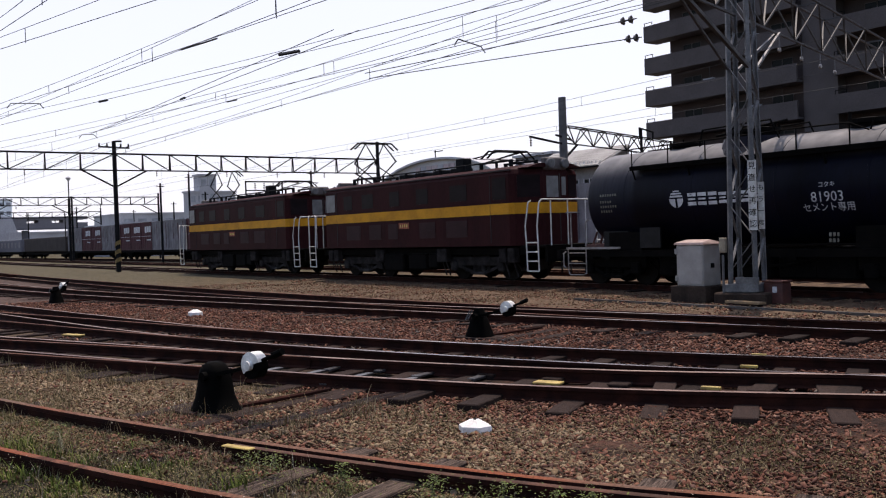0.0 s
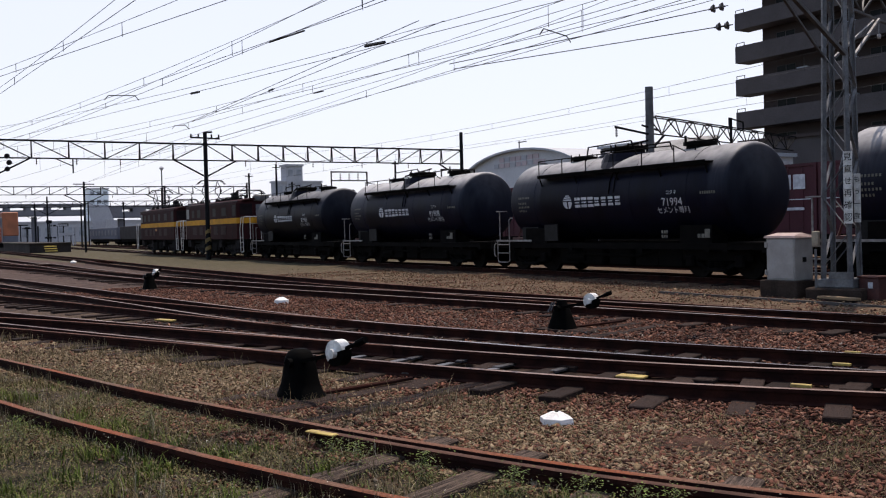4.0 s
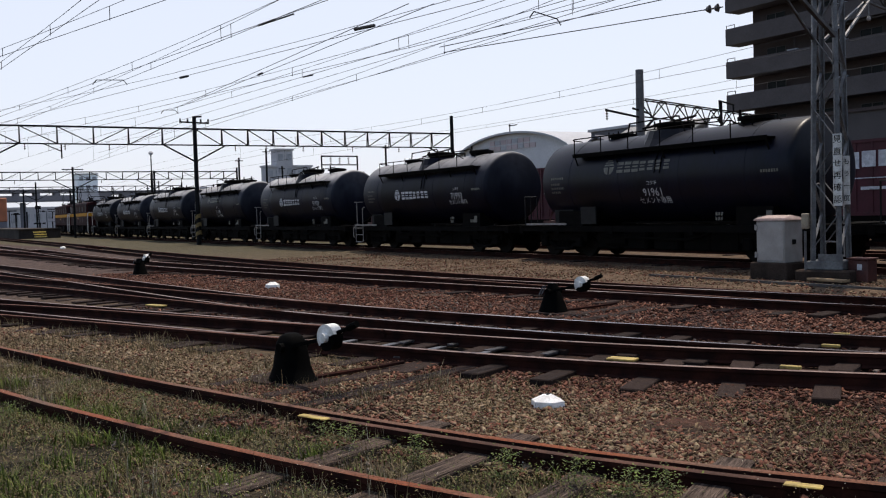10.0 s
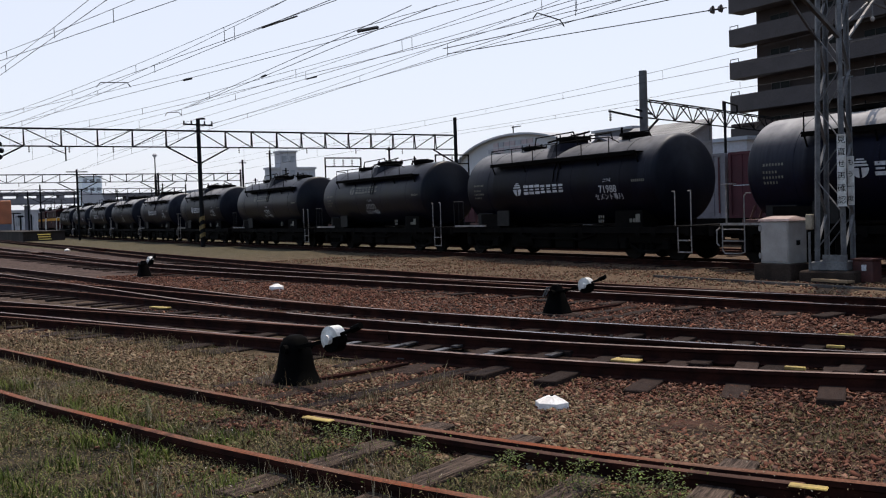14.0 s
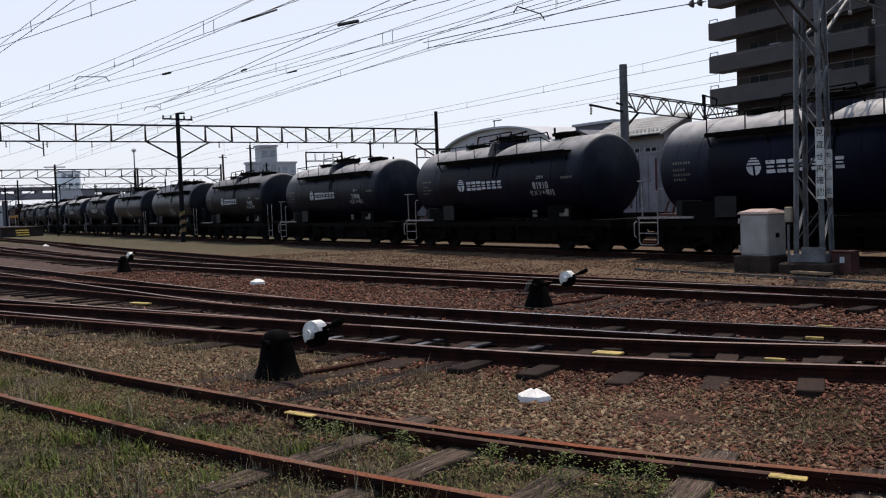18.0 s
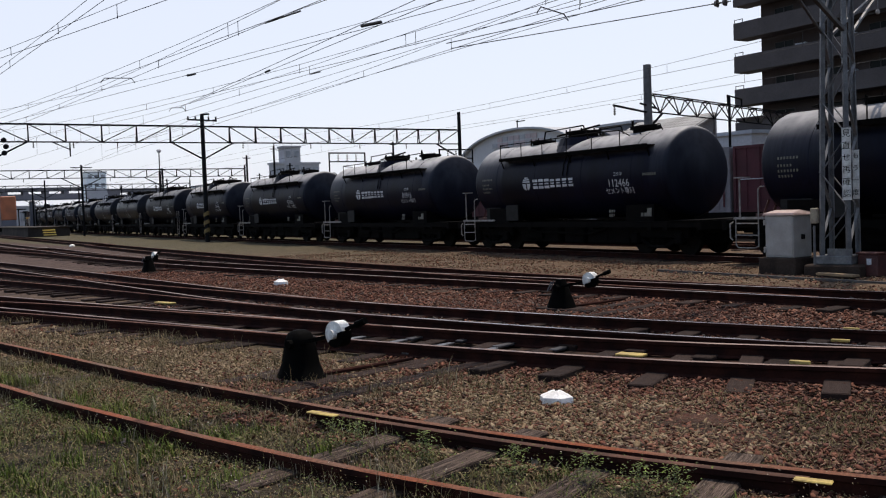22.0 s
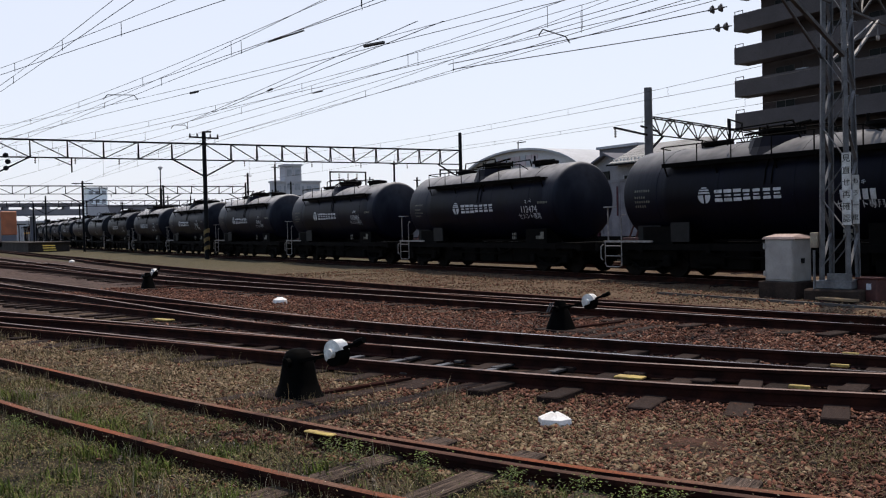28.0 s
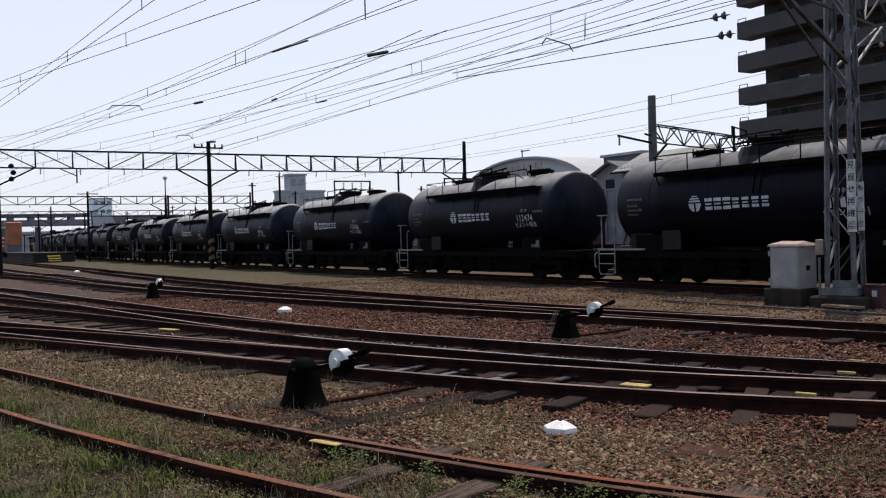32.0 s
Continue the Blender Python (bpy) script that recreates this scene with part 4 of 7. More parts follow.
# ---- locomotives ----
def locomotive():
    l = thing("electric_locomotive", "maroon-brown electric locomotive with a yellow waist band", "locomotive", "locomotives heading the freight train")
    # plan of the body: flat sides, and ends that fold back from a narrow middle with the door
    plan = [(-6.0, -0.48), (-5.6, -1.24), (-5.45, -1.33), (5.45, -1.33), (5.6, -1.24), (6.0, -0.48), (6.0, 0.48), (5.6, 1.24), (5.45, 1.33), (-5.45, 1.33), (-5.6, 1.24), (-6.0, 0.48)]
    bm = B()
    levels = [[bm.verts.new((x_ * kx, y_ * ky, z_)) for x_, y_ in plan] for z_, kx, ky in ((1.22, 1, 1), (3.30, 1, 1), (3.43, 0.992, 0.96), (3.51, 0.975, 0.84))]
    for r0, r1 in zip(levels[:-1], levels[1:]):
        for i_ in range(len(plan)):
            j_ = (i_ + 1) % len(plan)
            bm.faces.new((r0[i_], r0[j_], r1[j_], r1[i_]))
    bm.faces.new(levels[0][::-1])
    bm.faces.new(levels[-1])
    bmesh.ops.recalc_face_normals(bm, faces=bm.faces)
    part("body", bm, M_brown, l, "maroon-brown steel body with folded ends")

    def facet(s, q, u0, u1, z0, z1, depth, name, material, label=""):
        """A panel on an end of the body: q 0 the middle, -1 and 1 the folded sides, u along its width."""
        p0, p1 = {0: ((s * 6.0, -0.48), (s * 6.0, 0.48)), 1: ((s * 5.6, q * 1.24), (s * 6.0, q * 0.48)), 2: ((s * 5.45, q / 2 * 1.335), (s * 5.6, q / 2 * 1.24))}[abs(q)]
        (xa_, ya_), (xb_, yb_) = p0, p1
        d_ = Vector((xb_ - xa_, yb_ - ya_, 0))
        n_ = Vector((d_.y, -d_.x, 0)).normalized()
        if n_.x * s < 0:
            n_ = -n_
        mid = Vector((xa_, ya_, (z0 + z1) / 2)) + d_ * (u0 + u1) / 2
        half = d_ * (u1 - u0) / 2
        bm = B()
        ring = []
        for off in (-0.004, depth):
            ring.append([bm.verts.new(mid + half * a_ + Vector((0, 0, (z1 - z0) / 2 * b_)) + n_ * off) for a_, b_ in ((-1, -1), (1, -1), (1, 1), (-1, 1))])
        for i_ in range(4):
            j_ = (i_ + 1) % 4
            bm.faces.new((ring[0][i_], ring[0][j_], ring[1][j_], ring[1][i_]))
        bm.faces.new(ring[1])
        bm.faces.new(ring[0][::-1])
        bmesh.ops.recalc_face_normals(bm, faces=bm.faces)
        return part(name, bm, material, l, label)

    for s in (-1, 1):
        bm = B()
        box(bm, -5.45, 5.45, s * 1.335 - 0.006, s * 1.335 + 0.006, 2.14, 2.46)
        part("band", bm, M_yellow, l, "yellow waist band")
        for q in (-2, -1, 0, 1, 2):
            facet(s, q, 0.0, 1.0, 2.14, 2.46, 0.008, "band", M_yellow, "yellow waist band")
        facet(s, -1, 0.10, 0.90, 2.62, 3.26, 0.006, "front_window", M_locoglass)
        facet(s, 1, 0.10, 0.90, 2.62, 3.26, 0.006, "front_window", M_locoglass)
        facet(s, 0, 0.14, 0.62, 2.60, 3.22, 0.006, "door_window", M_pane)
        facet(s, 0, 0.76, 0.93, 2.66, 3.20, 0.006, "door_window", M_pane)
        facet(s, 0, 0.66, 0.70, 1.30, 3.30, 0.006, "door_seam", M_roof)
    bm = B()
    top = [(-1.10, 3.49), (-0.7, 3.60), (0, 3.64), (0.7, 3.60), (1.10, 3.49)]
    f_ = [bm.verts.new((-6.05, y_ * 0.96, z_ - 0.02)) for y_, z_ in top]
    g_ = [bm.verts.new((6.05, y_ * 0.96, z_ - 0.02)) for y_, z_ in top]
    for i_ in range(4):
        bm.faces.new((f_[i_], g_[i_], g_[i_ + 1], f_[i_ + 1]))
    bm.faces.new(f_)
    bm.faces.new(g_[::-1])
    bm.faces.new((f_[0], f_[4], g_[4], g_[0]))
    bmesh.ops.recalc_face_normals(bm, faces=bm.faces)
    part("roof", bm, M_brown, l)
    for s in (-1, 1):
        bm = B()
        box(bm, -5.5, 5.5, s * 1.29 - 0.04, s * 1.29 + 0.04, 3.40, 3.44)
        part("gutter", bm, M_roof, l)
        # side windows, louvres and cab windows
        for x, wd in ((-5.05, 0.66), (5.02, 0.62)):
            for z0, z1, mm, nm in ((2.58, 3.22, M_pane if x < 0 else M_locoglass, "cab_window"),):
                bm = B()
                box(bm, x - wd / 2, x + wd / 2, s * 1.335 - 0.004, s * 1.335 + 0.004, z0, z1)
                part(nm, bm, mm, l)
        for x, hw in ((-3.75, 0.30), (-2.38, 0.38), (-0.62, 0.30), (1.05, 0.33), (3.02, 0.44)):
            bm = B()
            box(bm, x - hw, x + hw, s * 1.335 - 0.004, s * 1.335 + 0.004, 2.62, 3.12)
            part("side_window", bm, M_locoglass, l)
        for x, hw in ((-3.4, 0.5), (-1.9, 0.4), (-0.75, 0.3), (1.3, 0.45), (2.9, 0.55)):
            bm = B()
            box(bm, x - hw, x + hw, s * 1.336 - 0.005, s * 1.336 + 0.005, 1.50, 2.02)
            pn = part("access_panel", bm, M_panel, l, "dull greyish access panel below the band")
            bm = B()
            for i_ in range(6):
                box(bm, x - hw + 0.06, x + hw - 0.06, s * 1.346 - 0.006, s * 1.346 + 0.006, 1.56 + i_ * 0.07, 1.59 + i_ * 0.07)
            part("louvre", bm, M_panel, pn)
        bm = B()
        box(bm, 4.58, 4.61, s * 1.335 - 0.006, s * 1.335 + 0.006, 1.3, 3.3)
        part("door_seam", bm, M_roof, l)
        bm = B()
        box(bm, -4.61, -4.58, s * 1.335 - 0.006, s * 1.335 + 0.006, 1.3, 3.3)
        part("door_seam", bm, M_roof, l)
        bm = B()
        box(bm, -0.36, 0.24, s * 1.342 - 0.008, s * 1.342 + 0.008, 1.84, 2.04)
        part("number_plate", bm, M_red, l, "small red number plate with plain bars")
        bm = B()
        for i_ in range(4):
            box(bm, -0.28 + i_ * 0.13, -0.23 + i_ * 0.13, s * 1.354 - 0.004, s * 1.354 + 0.004, 1.89, 1.99)
        part("number_bars", bm, M_yellow2, l)
    for s in (-1, 1):
        for y_ in (-0.28, 0.28):
            bm = B()
            lathe(bm, [(0, 0.13), (0.12, 0.15), (0.14, 0.12)] if s > 0 else [(-0.14, 0.12), (-0.12, 0.15), (0, 0.13)], 14, (s * 6.05, y_, 3.58), "x")
            part("headlight", bm, M_steel, l)
        bm = B()
        box(bm, s * 5.96 - 0.1, s * 5.96 + 0.1, -0.42, 0.42, 3.40, 3.76, 0.03)
        part("headlight_box", bm, M_steel_dull, l, "grey board carrying two headlights")
        bm = B()
        box(bm, s * 6.35 - 0.55, s * 6.35 + 0.55, -1.25, 1.25, 1.16, 1.22)
        box(bm, s * 6.85 - 0.05, s * 6.85 + 0.05, -1.2, 1.2, 0.75, 1.16)
        part("front_deck", bm, M_under, l)
        bm = B()
        box(bm, s * 7.0 - 0.12, s * 7.0 + 0.12, -0.15, 0.15, 0.78, 1.06, 0.03)
        part("coupler", bm, M_under, l)
        for q in (-1, 1):
            bm = B()
            path_rod(bm, [(s * 6.37, q * 1.30, 2.48), (s * 6.30, q * 1.34, 2.44), (s * 6.22, q * 1.40, 1.78), (s * 6.25, q * 1.40, 1.3), (s * 6.25, q * 1.38, 0.50)], 0.021)
            path_rod(bm, [(s * 6.95, q * 1.22, 2.50), (s * 6.86, q * 1.34, 2.50), (s * 6.80, q * 1.38, 2.40), (s * 6.72, q * 1.40, 1.78), (s * 6.74, q * 1.40, 1.3), (s * 6.74, q * 1.38, 0.50)], 0.021)
            for z_ in (0.50, 0.78, 1.04, 1.30):
                rod(bm, (s * 6.25, q * 1.38, z_), (s * 6.74, q * 1.38, z_), 0.019)
            part("cab_ladder", bm, M_white, l, "white painted ladder with tall handrails")
        bm = B()
        path_rod(bm, [(s * 6.86, -1.22, 2.50), (s * 6.86, 1.22, 2.50)], 0.022)
        for y_ in (-1.0, -0.35, 0.35, 1.0):
            rod(bm, (s * 6.86, y_, 1.22), (s * 6.86, y_, 2.50), 0.02)
        part("deck_railing", bm, M_white, l, "white painted end railing")
        # pantograph, one raised
        bm = B()
        px, top_z = s * 3.9, (5.10 if s < 0 else 4.10)
        for q in (-1, 1):
            rod(bm, (px - 0.8, q * 0.5, 3.78), (px + 0.8, q * 0.5, 3.78), 0.035)
            if s < 0:
                path_rod(bm, [(px - 0.55, q * 0.5, 3.8), (px + 0.75, q * 0.45, 4.4), (px, q * 0.4, top_z)], 0.02)
                path_rod(bm, [(px + 0.55, q * 0.5, 3.8), (px - 0.75, q * 0.45, 4.4), (px, q * 0.4, top_z)], 0.02)
            else:
                path_rod(bm, [(px - 0.5, q * 0.5, 3.8), (px + 1.2, q * 0.45, 3.98), (px, q * 0.4, top_z)], 0.02)
                path_rod(bm, [(px + 0.5, q * 0.5, 3.8), (px - 1.2, q * 0.45, 3.98), (px, q * 0.4, top_z)], 0.02)
        for e_ in (-0.15, 0.15):
            path_rod(bm, [(px + e_, -0.95, top_z - 0.22), (px + e_, -0.65, top_z + 0.02), (px + e_, 0.65, top_z + 0.02), (px + e_, 0.95, top_z - 0.22)], 0.03)
        for q in (-0.9, 0.9):
            rod(bm, (px + q * 0.8, -0.5, 3.6), (px + q * 0.8, -0.5, 3.8), 0.07)
            rod(bm, (px + q * 0.8, 0.5, 3.6), (px + q * 0.8, 0.5, 3.8), 0.07)
        part("pantograph", bm, M_darkpole, l, "diamond pantograph of dark tubes")
    bm = B()
    for x in (-1.6, -0.6, 0.5, 1.5):
        box(bm, x - 0.25, x + 0.25, -0.3, 0.3, 3.6, 3.78, 0.03)
    rod(bm, (-4.5, -0.55, 3.78), (4.5, -0.55, 3.78), 0.025)
    for x in (-4, -2.5, -1, 1, 2.5, 4):
        rod(bm, (x, -0.55, 3.58), (x, -0.55, 3.78), 0.045)
    part("roof_gear", bm, M_darkpole, l)
    bm = B()
    box(bm, 1.75, 2.2, -0.45, -0.1, 3.58, 4.05, 0.03)
    part("arrester", bm, M_darkpole, l)
    bm = B()
    box(bm, -6.2, 6.2, -1.05, 1.05, 0.95, 1.155)
    part("underframe", bm, M_under, l)
    for x, hw, zb in ((-1.0, 0.62, 0.40), (0.45, 0.55, 0.46), (1.35, 0.28, 0.52)):
        bm = B()
        box(bm, x - hw, x + hw, -1.2, 1.2, zb, 1.0, 0.05)
        part("equipment_box", bm, M_under, l)
    for x in (-5.35, -4.95, -1.95, -1.75, 1.8, 2.0, 4.95, 5.35):
        for s in (-1, 1):
            bm = B()
            box(bm, x - 0.16, x + 0.16, s * 1.12 - 0.13, s * 1.12 + 0.13, 0.72, 1.16, 0.03)
            rod(bm, (x, s * 1.12, 0.74), (x + 0.12, s * 1.05, 0.30), 0.025)
            part("sand_box", bm, M_bogie, l)
    for x in (-3.4, 3.4):
        bogie(l, x, 2.4, 0.5, M_bogie)
    return l


BASE_LOCO = locomotive()
LOCOS = [BASE_LOCO, copy_thing(BASE_LOCO, pose(0, 0, 0))]

# ---- overhead line ----
def flat_truss(parent, x, y0, y1, z0, z1, n, w=0.055):
    """A flat lattice beam across the tracks: two chords, and each upright and diagonal a bar of its own."""
    for z, ww in ((z1, w * 1.8), (z0, w * 1.35)):
        bm = B()
        bar(bm, (x, y0, z), (x, y1, z), ww)
        part("chord", bm, M_darkpole, parent)
    for k in range(1, n):
        y = y0 + (y1 - y0) * k / n
        bm = B()
        bar(bm, (x - 0.12, y, z0), (x - 0.03, y, z1), w)
        bar(bm, (x + 0.12, y, z0), (x + 0.03, y, z1), w)
        part("upright", bm, M_darkpole, parent)
    for k in range(n):
        ya, yb = y0 + (y1 - y0) * k / n, y0 + (y1 - y0) * (k + 1) / n
        p, q = ((ya, z0), (yb, z1)) if (k == 0 or n / 2 <= k < n - 1) else ((ya, z1), (yb, z0))
        if k == 0:
            p, q = (ya, z1), (yb, z0)
        if k == n - 1:
            p, q = (ya, z0), (yb, z1)
        bm = B()
        bar(bm, (x, *p), (x, *q), w)
        part("diagonal", bm, M_darkpole, parent)


def insulator(parent, p, q, r=0.06, n=4):
    bm = B()
    p, q = Vector(p), Vector(q)
    rod(bm, p, q, 0.018)
    for k in range(n):
        c = p + (q - p) * (k + 0.5) / n
        d = (q - p).normalized() * 0.03
        rod(bm, c - d, c + d, r, 10, r * 0.6)
    return part("insulator", bm, M_insul, parent)


def portal(x, poles, z0, z1, bays, label, pole_r=0.125, hang=()):
    g = thing("catenary_portal", label, "overhead portal", "overhead line portals")
    for (ya, _), (yb, _), n in zip(poles[:-1], poles[1:], bays):
        flat_truss(g, x, ya, yb, z0, z1, n)
    for i, (y, top) in enumerate(poles):
        bm = B()
        rod(bm, (x, y, -0.05), (x, y, top), pole_r, 14, pole_r * 0.85)
        part("pole", bm, M_darkpole, g, smooth=True)
        for s in (-1, 1):
            if (s < 0 and i > 0) or (s > 0 and i < len(poles) - 1):
                bm = B()
                bar(bm, (x, y, z0 - 1.0), (x, y + s * 1.9, z0), 0.085)
                part("knee_brace", bm, M_darkpole, g)
    for y in hang:
        insulator(g, (x, y, z0), (x, y, z0 - 0.35), 0.055, 3)
    return g


p1 = portal(-56.3, [(5.3, 7.5), (17.0, 7.75), (35.3, 8.25)], 6.02, 7.0, (6, 11), "dark steel lattice beam on round poles spanning the yard", 0.14, (7.5, 9.6, 12.0, 19.5, 21.5, 24, 27.5, 31))
bm = B()
bar(bm, (-56.3, 16.1, 7.4), (-56.3, 17.9, 7.35), 0.09)
for y in (16.15, 16.6, 17.4, 17.85):
    rod(bm, (-56.3, y, 7.4), (-56.3, y, 7.6), 0.05, 8)
bar(bm, (-56.3, 17.0, 7.72), (-56.3, 17.45, 7.75), 0.1)
part("cross_arm", bm, M_darkpole, p1)
for z_, r_ in ((0.55, 0.184), (1.05, 0.182), (1.55, 0.178)):
    bm = B()
    v0 = []
    for k_ in range(12):
        a_ = 2 * math.pi * k_ / 12
        v0.append([bm.verts.new((-56.3 + r_ * math.cos(a_), 17.0 + r_ * math.sin(a_), z_ + dz + 0.10 * math.cos(a_ - 0.6))) for dz in (0, 0.24)])
    for k_ in range(12):
        a_, b_ = v0[k_], v0[(k_ + 1) % 12]
        bm.faces.new((a_[0], b_[0], b_[1], a_[1]))
    thicken(bm, 0.004)
    part("warning_band", bm, M_band, p1, "slanting yellow warning band on the black pole")
bm = B()
bar(bm, (-56.3, 8.5, 6.0), (-56.3, 9.4, 5.6), 0.05)
rod(bm, (-56.3, 9.4, 6.0), (-56.3, 9.4, 5.2), 0.04)
part("hanger_arm", bm, M_darkpole, p1)
for y, z in ((6.0, 5.95), (6.1, 5.6), (6.0, 5.25)):
    bm = B()
    lathe(bm, [(-0.13, 0.02), (-0.08, 0.14), (0.08, 0.14), (0.13, 0.02)], 12, (-56.2, y, z + 0.15))
    part("weight_disc", bm, M_darkpole, p1)
portal(-98, [(3.0, 7.0), (17.3, 7.0), (25.2, 6.6), (34, 6.9)], 5.72, 6.5, (9, 5, 6), "dark lattice portal farther along the yard", 0.115, (8, 12, 20, 28))
portal(-140, [(5.0, 7.0), (19.8, 7.2), (40, 7.0)], 5.7, 6.5, (9, 12), "distant dark lattice portal over the yard", 0.12)
portal(-185, [(8.0, 7.0), (24, 7.2), (48, 7.0)], 5.7, 6.5, (9, 14), "distant dark lattice portal over the yard", 0.12)
bm = B()
bar(bm, (-98, 16.3, 6.75), (-98, 18.3, 6.75), 0.09)
part("cross_arm", bm, M_darkpole, scene.objects["catenary_portal.001"])

# portal behind the train with a concrete pole and three-chord beam
pc = thing("catenary_portal", "grey concrete pole carrying a dark three-chord lattice beam", "overhead portal", "overhead line portals", "", pose(-34.42, 32.52, 0, 0, 0, 18.4))
CX, CY = 0.0, 0.0
PX, PY = -34.5, 32.4
bm = B()
rod(bm, (CX, CY, -0.05), (CX, CY, 8.22), 0.24, 16, 0.19)
part("pole", bm, M_concpole, pc, "grey concrete pole", smooth=True)


def box_truss(parent, x, ya, yb, z0, z1, n, w, material, half=0.28):
    """A lattice beam of triangular section: two chords above, one below."""
    for dx, z in ((-half, z1), (half, z1), (0, z0)):
        bm = B()
        bar(bm, (x + dx, ya, z), (x + dx, yb, z), w * 1.3)
        part("chord", bm, material, parent)
    for k in range(n):
        y, y2 = ya + (yb - ya) * k / n, ya + (yb - ya) * (k + 1) / n
        ym = (y + y2) / 2
        bm = B()
        for dx in (-half, half):
            bar(bm, (x + dx, y, z1), (x, ym, z0), w)
            bar(bm, (x + dx, y2, z1), (x, ym, z0), w)
        bar(bm, (x - half, y, z1), (x + half, y, z1), w)
        part("lattice_bay", bm, material, parent)


box_truss(pc, CX, CY + 0.2, 19.0, 5.95, 6.80, 9, 0.045, M_darkpole, 0.2)
for p, q in (((CX, CY, 5.1), (CX, CY + 1.5, 5.95)), ((CX, CY - 3.3, 6.06), (CX, CY, 5.9))):
    bm = B()
    bar(bm, p, q, 0.085)
    part("knee_brace", bm, M_darkpole, pc)
bm = B()
bar(bm, (CX, CY - 0.75, 6.3), (CX, CY + 0.9, 6.15), 0.08)
part("cross_arm", bm, M_darkpole, pc)
insulator(pc, (CX, CY - 3.2, 6.05), (CX, CY - 3.2, 5.6), 0.07, 4)
bm = B()
rod(bm, (CX, 9.5, 0), (CX, 9.5, 7.3), 0.075, 10)
part("pole", bm, M_darkpole, pc)
bm = B()
path_rod(bm, [(CX, 9.3, 6.8), (CX, 9.3, 7.35), (CX, 11.2, 7.25), (CX, 11.2, 6.8)], 0.045)
part("frame_arm", bm, M_darkpole, pc)

# the lattice mast beside the line and its beam
MX, MY = 0.0, 0.0
mast = thing("lattice_mast", "galvanised steel lattice mast of the overhead line on a concrete foot", "lattice mast", "", "", pose(-12.15, 16.6, 0, 0, 0, 16))


def leg_at(sx, sy, z):
    k = 1 - 0.042 * z
    return Vector((MX + sx * 0.29 * k, MY + sy * 0.29 * k, z))


for sx in (-1, 1):
    for sy in (-1, 1):
        bm = B()
        p, q = leg_at(sx, sy, 0.3), leg_at(sx, sy, 10.0)
        d = 0.045
        bar(bm, p, q, 0.085, 0.014)
        bar(bm, p + Vector((sx * -d, sy * -d * 0, 0)), q + Vector((sx * -d, 0, 0)), 0.014, 0.085)
        part("leg", bm, M_steel, mast, "galvanised angle leg")
for fx, fy in ((0, -1), (0, 1), (-1, 0), (1, 0)):
    for k in range(13):
        z0, z1 = 0.62 + k * 0.72, 0.62 + (k + 1) * 0.72
        s = 1 if k % 2 else -1
        a_, b_ = ((s, fy), (-s, fy)) if fx == 0 else ((fx, s), (fx, -s))
        bm = B()
        bar(bm, leg_at(*a_, z0), leg_at(*b_, z1), 0.06, 0.012)
        part("lattice_bar", bm, M_steel, mast)
bm = B()
box(bm, MX - 0.55, MX + 0.55, MY - 0.5, MY + 0.5, -0.1, 0.22, 0.03)
part("foot", bm, M_plinth, mast, "concrete foot of the mast")
bm = B()
box(bm, MX - 0.36, MX + 0.36, MY - 0.38, MY + 0.36, 0.22, 0.40, 0.02)
box(bm, MX - 0.12, MX + 0.36, MY - 0.37, MY - 0.33, 0.40, 0.54)
part("foot_plate", bm, M_steel, mast, "pale steel plates at the mast's foot")
BEAM_Z = 5.92
M_beam = mat("beam_steel", (0.075, 0.073, 0.075), 0.65, 0.1, (0.035, 0.034, 0.035), 3, 25, 0.4)
for sgn, far_y in ((1, 24.0), (-1, -28.0)):
    ya = MY + sgn * 0.3
    box_truss(mast, MX, ya, far_y, BEAM_Z, BEAM_Z + 1.05, int(abs(far_y - ya) / 2.0), 0.036, M_beam, 0.26)
for dy, mm in ((2.3, M_steel), (-3.1, M_beam)):
    for dx in (-0.14, 0.14):
        bm = B()
        bar(bm, (MX + dx * 1.5, MY + math.copysign(0.24, dy), 4.85), (MX + dx * 0.3, MY + dy, BEAM_Z), 0.05 if dy > 0 else (0.075 if dx > 0 else 0.045))
        part("knee_brace", bm, mm, mast)
for y in (2.4, 4.0, 5.5, 6.8):
    bm = B()
    rod(bm, (MX, y, BEAM_Z), (MX, y, BEAM_Z - 0.30), 0.014)
    part("hanger", bm, M_steel, mast)
    bm = B()
    lathe(bm, [(-0.04, 0.02), (-0.025, 0.055), (0.025, 0.055), (0.04, 0.02)], 14, (MX, y, BEAM_Z - 0.36), "x")
    part("insulator", bm, M_handrail, mast, "small pale porcelain insulator")
# sign boards on the mast
lean = math.degrees(math.atan(0.37 * 0.030))
for dx, dy, z0, z1, words, size, wd in ((0.28, -0.36, 1.50, 2.92, "見直せ再確認", 0.165, 0.17), (0.40, -0.20, 1.52, 2.48, "もう一度", 0.13, 0.125)):
    bm = B()
    box(bm, -wd / 2, wd / 2, -0.008, 0.008, z0, z1)
    board = part("sign_board", bm, M_white, mast, "white upright board with black Japanese words", m=pose(MX + dx, MY + dy, 0))
    for i_, ch in enumerate(words):
        zc = z1 - (i_ + 0.5) * (z1 - z0) / len(words)
        part("sign_letter", text_mesh(ch, size, M_black), None, board, m=pose(0, -0.014, zc))
bm = B()
box(bm, MX - 0.44, MX - 0.31, MY - 0.40, MY - 0.28, 1.05, 1.36, 0.012)
part("switch_box", bm, M_boxtan, mast, "small grey box on the mast's side")
bm = B()
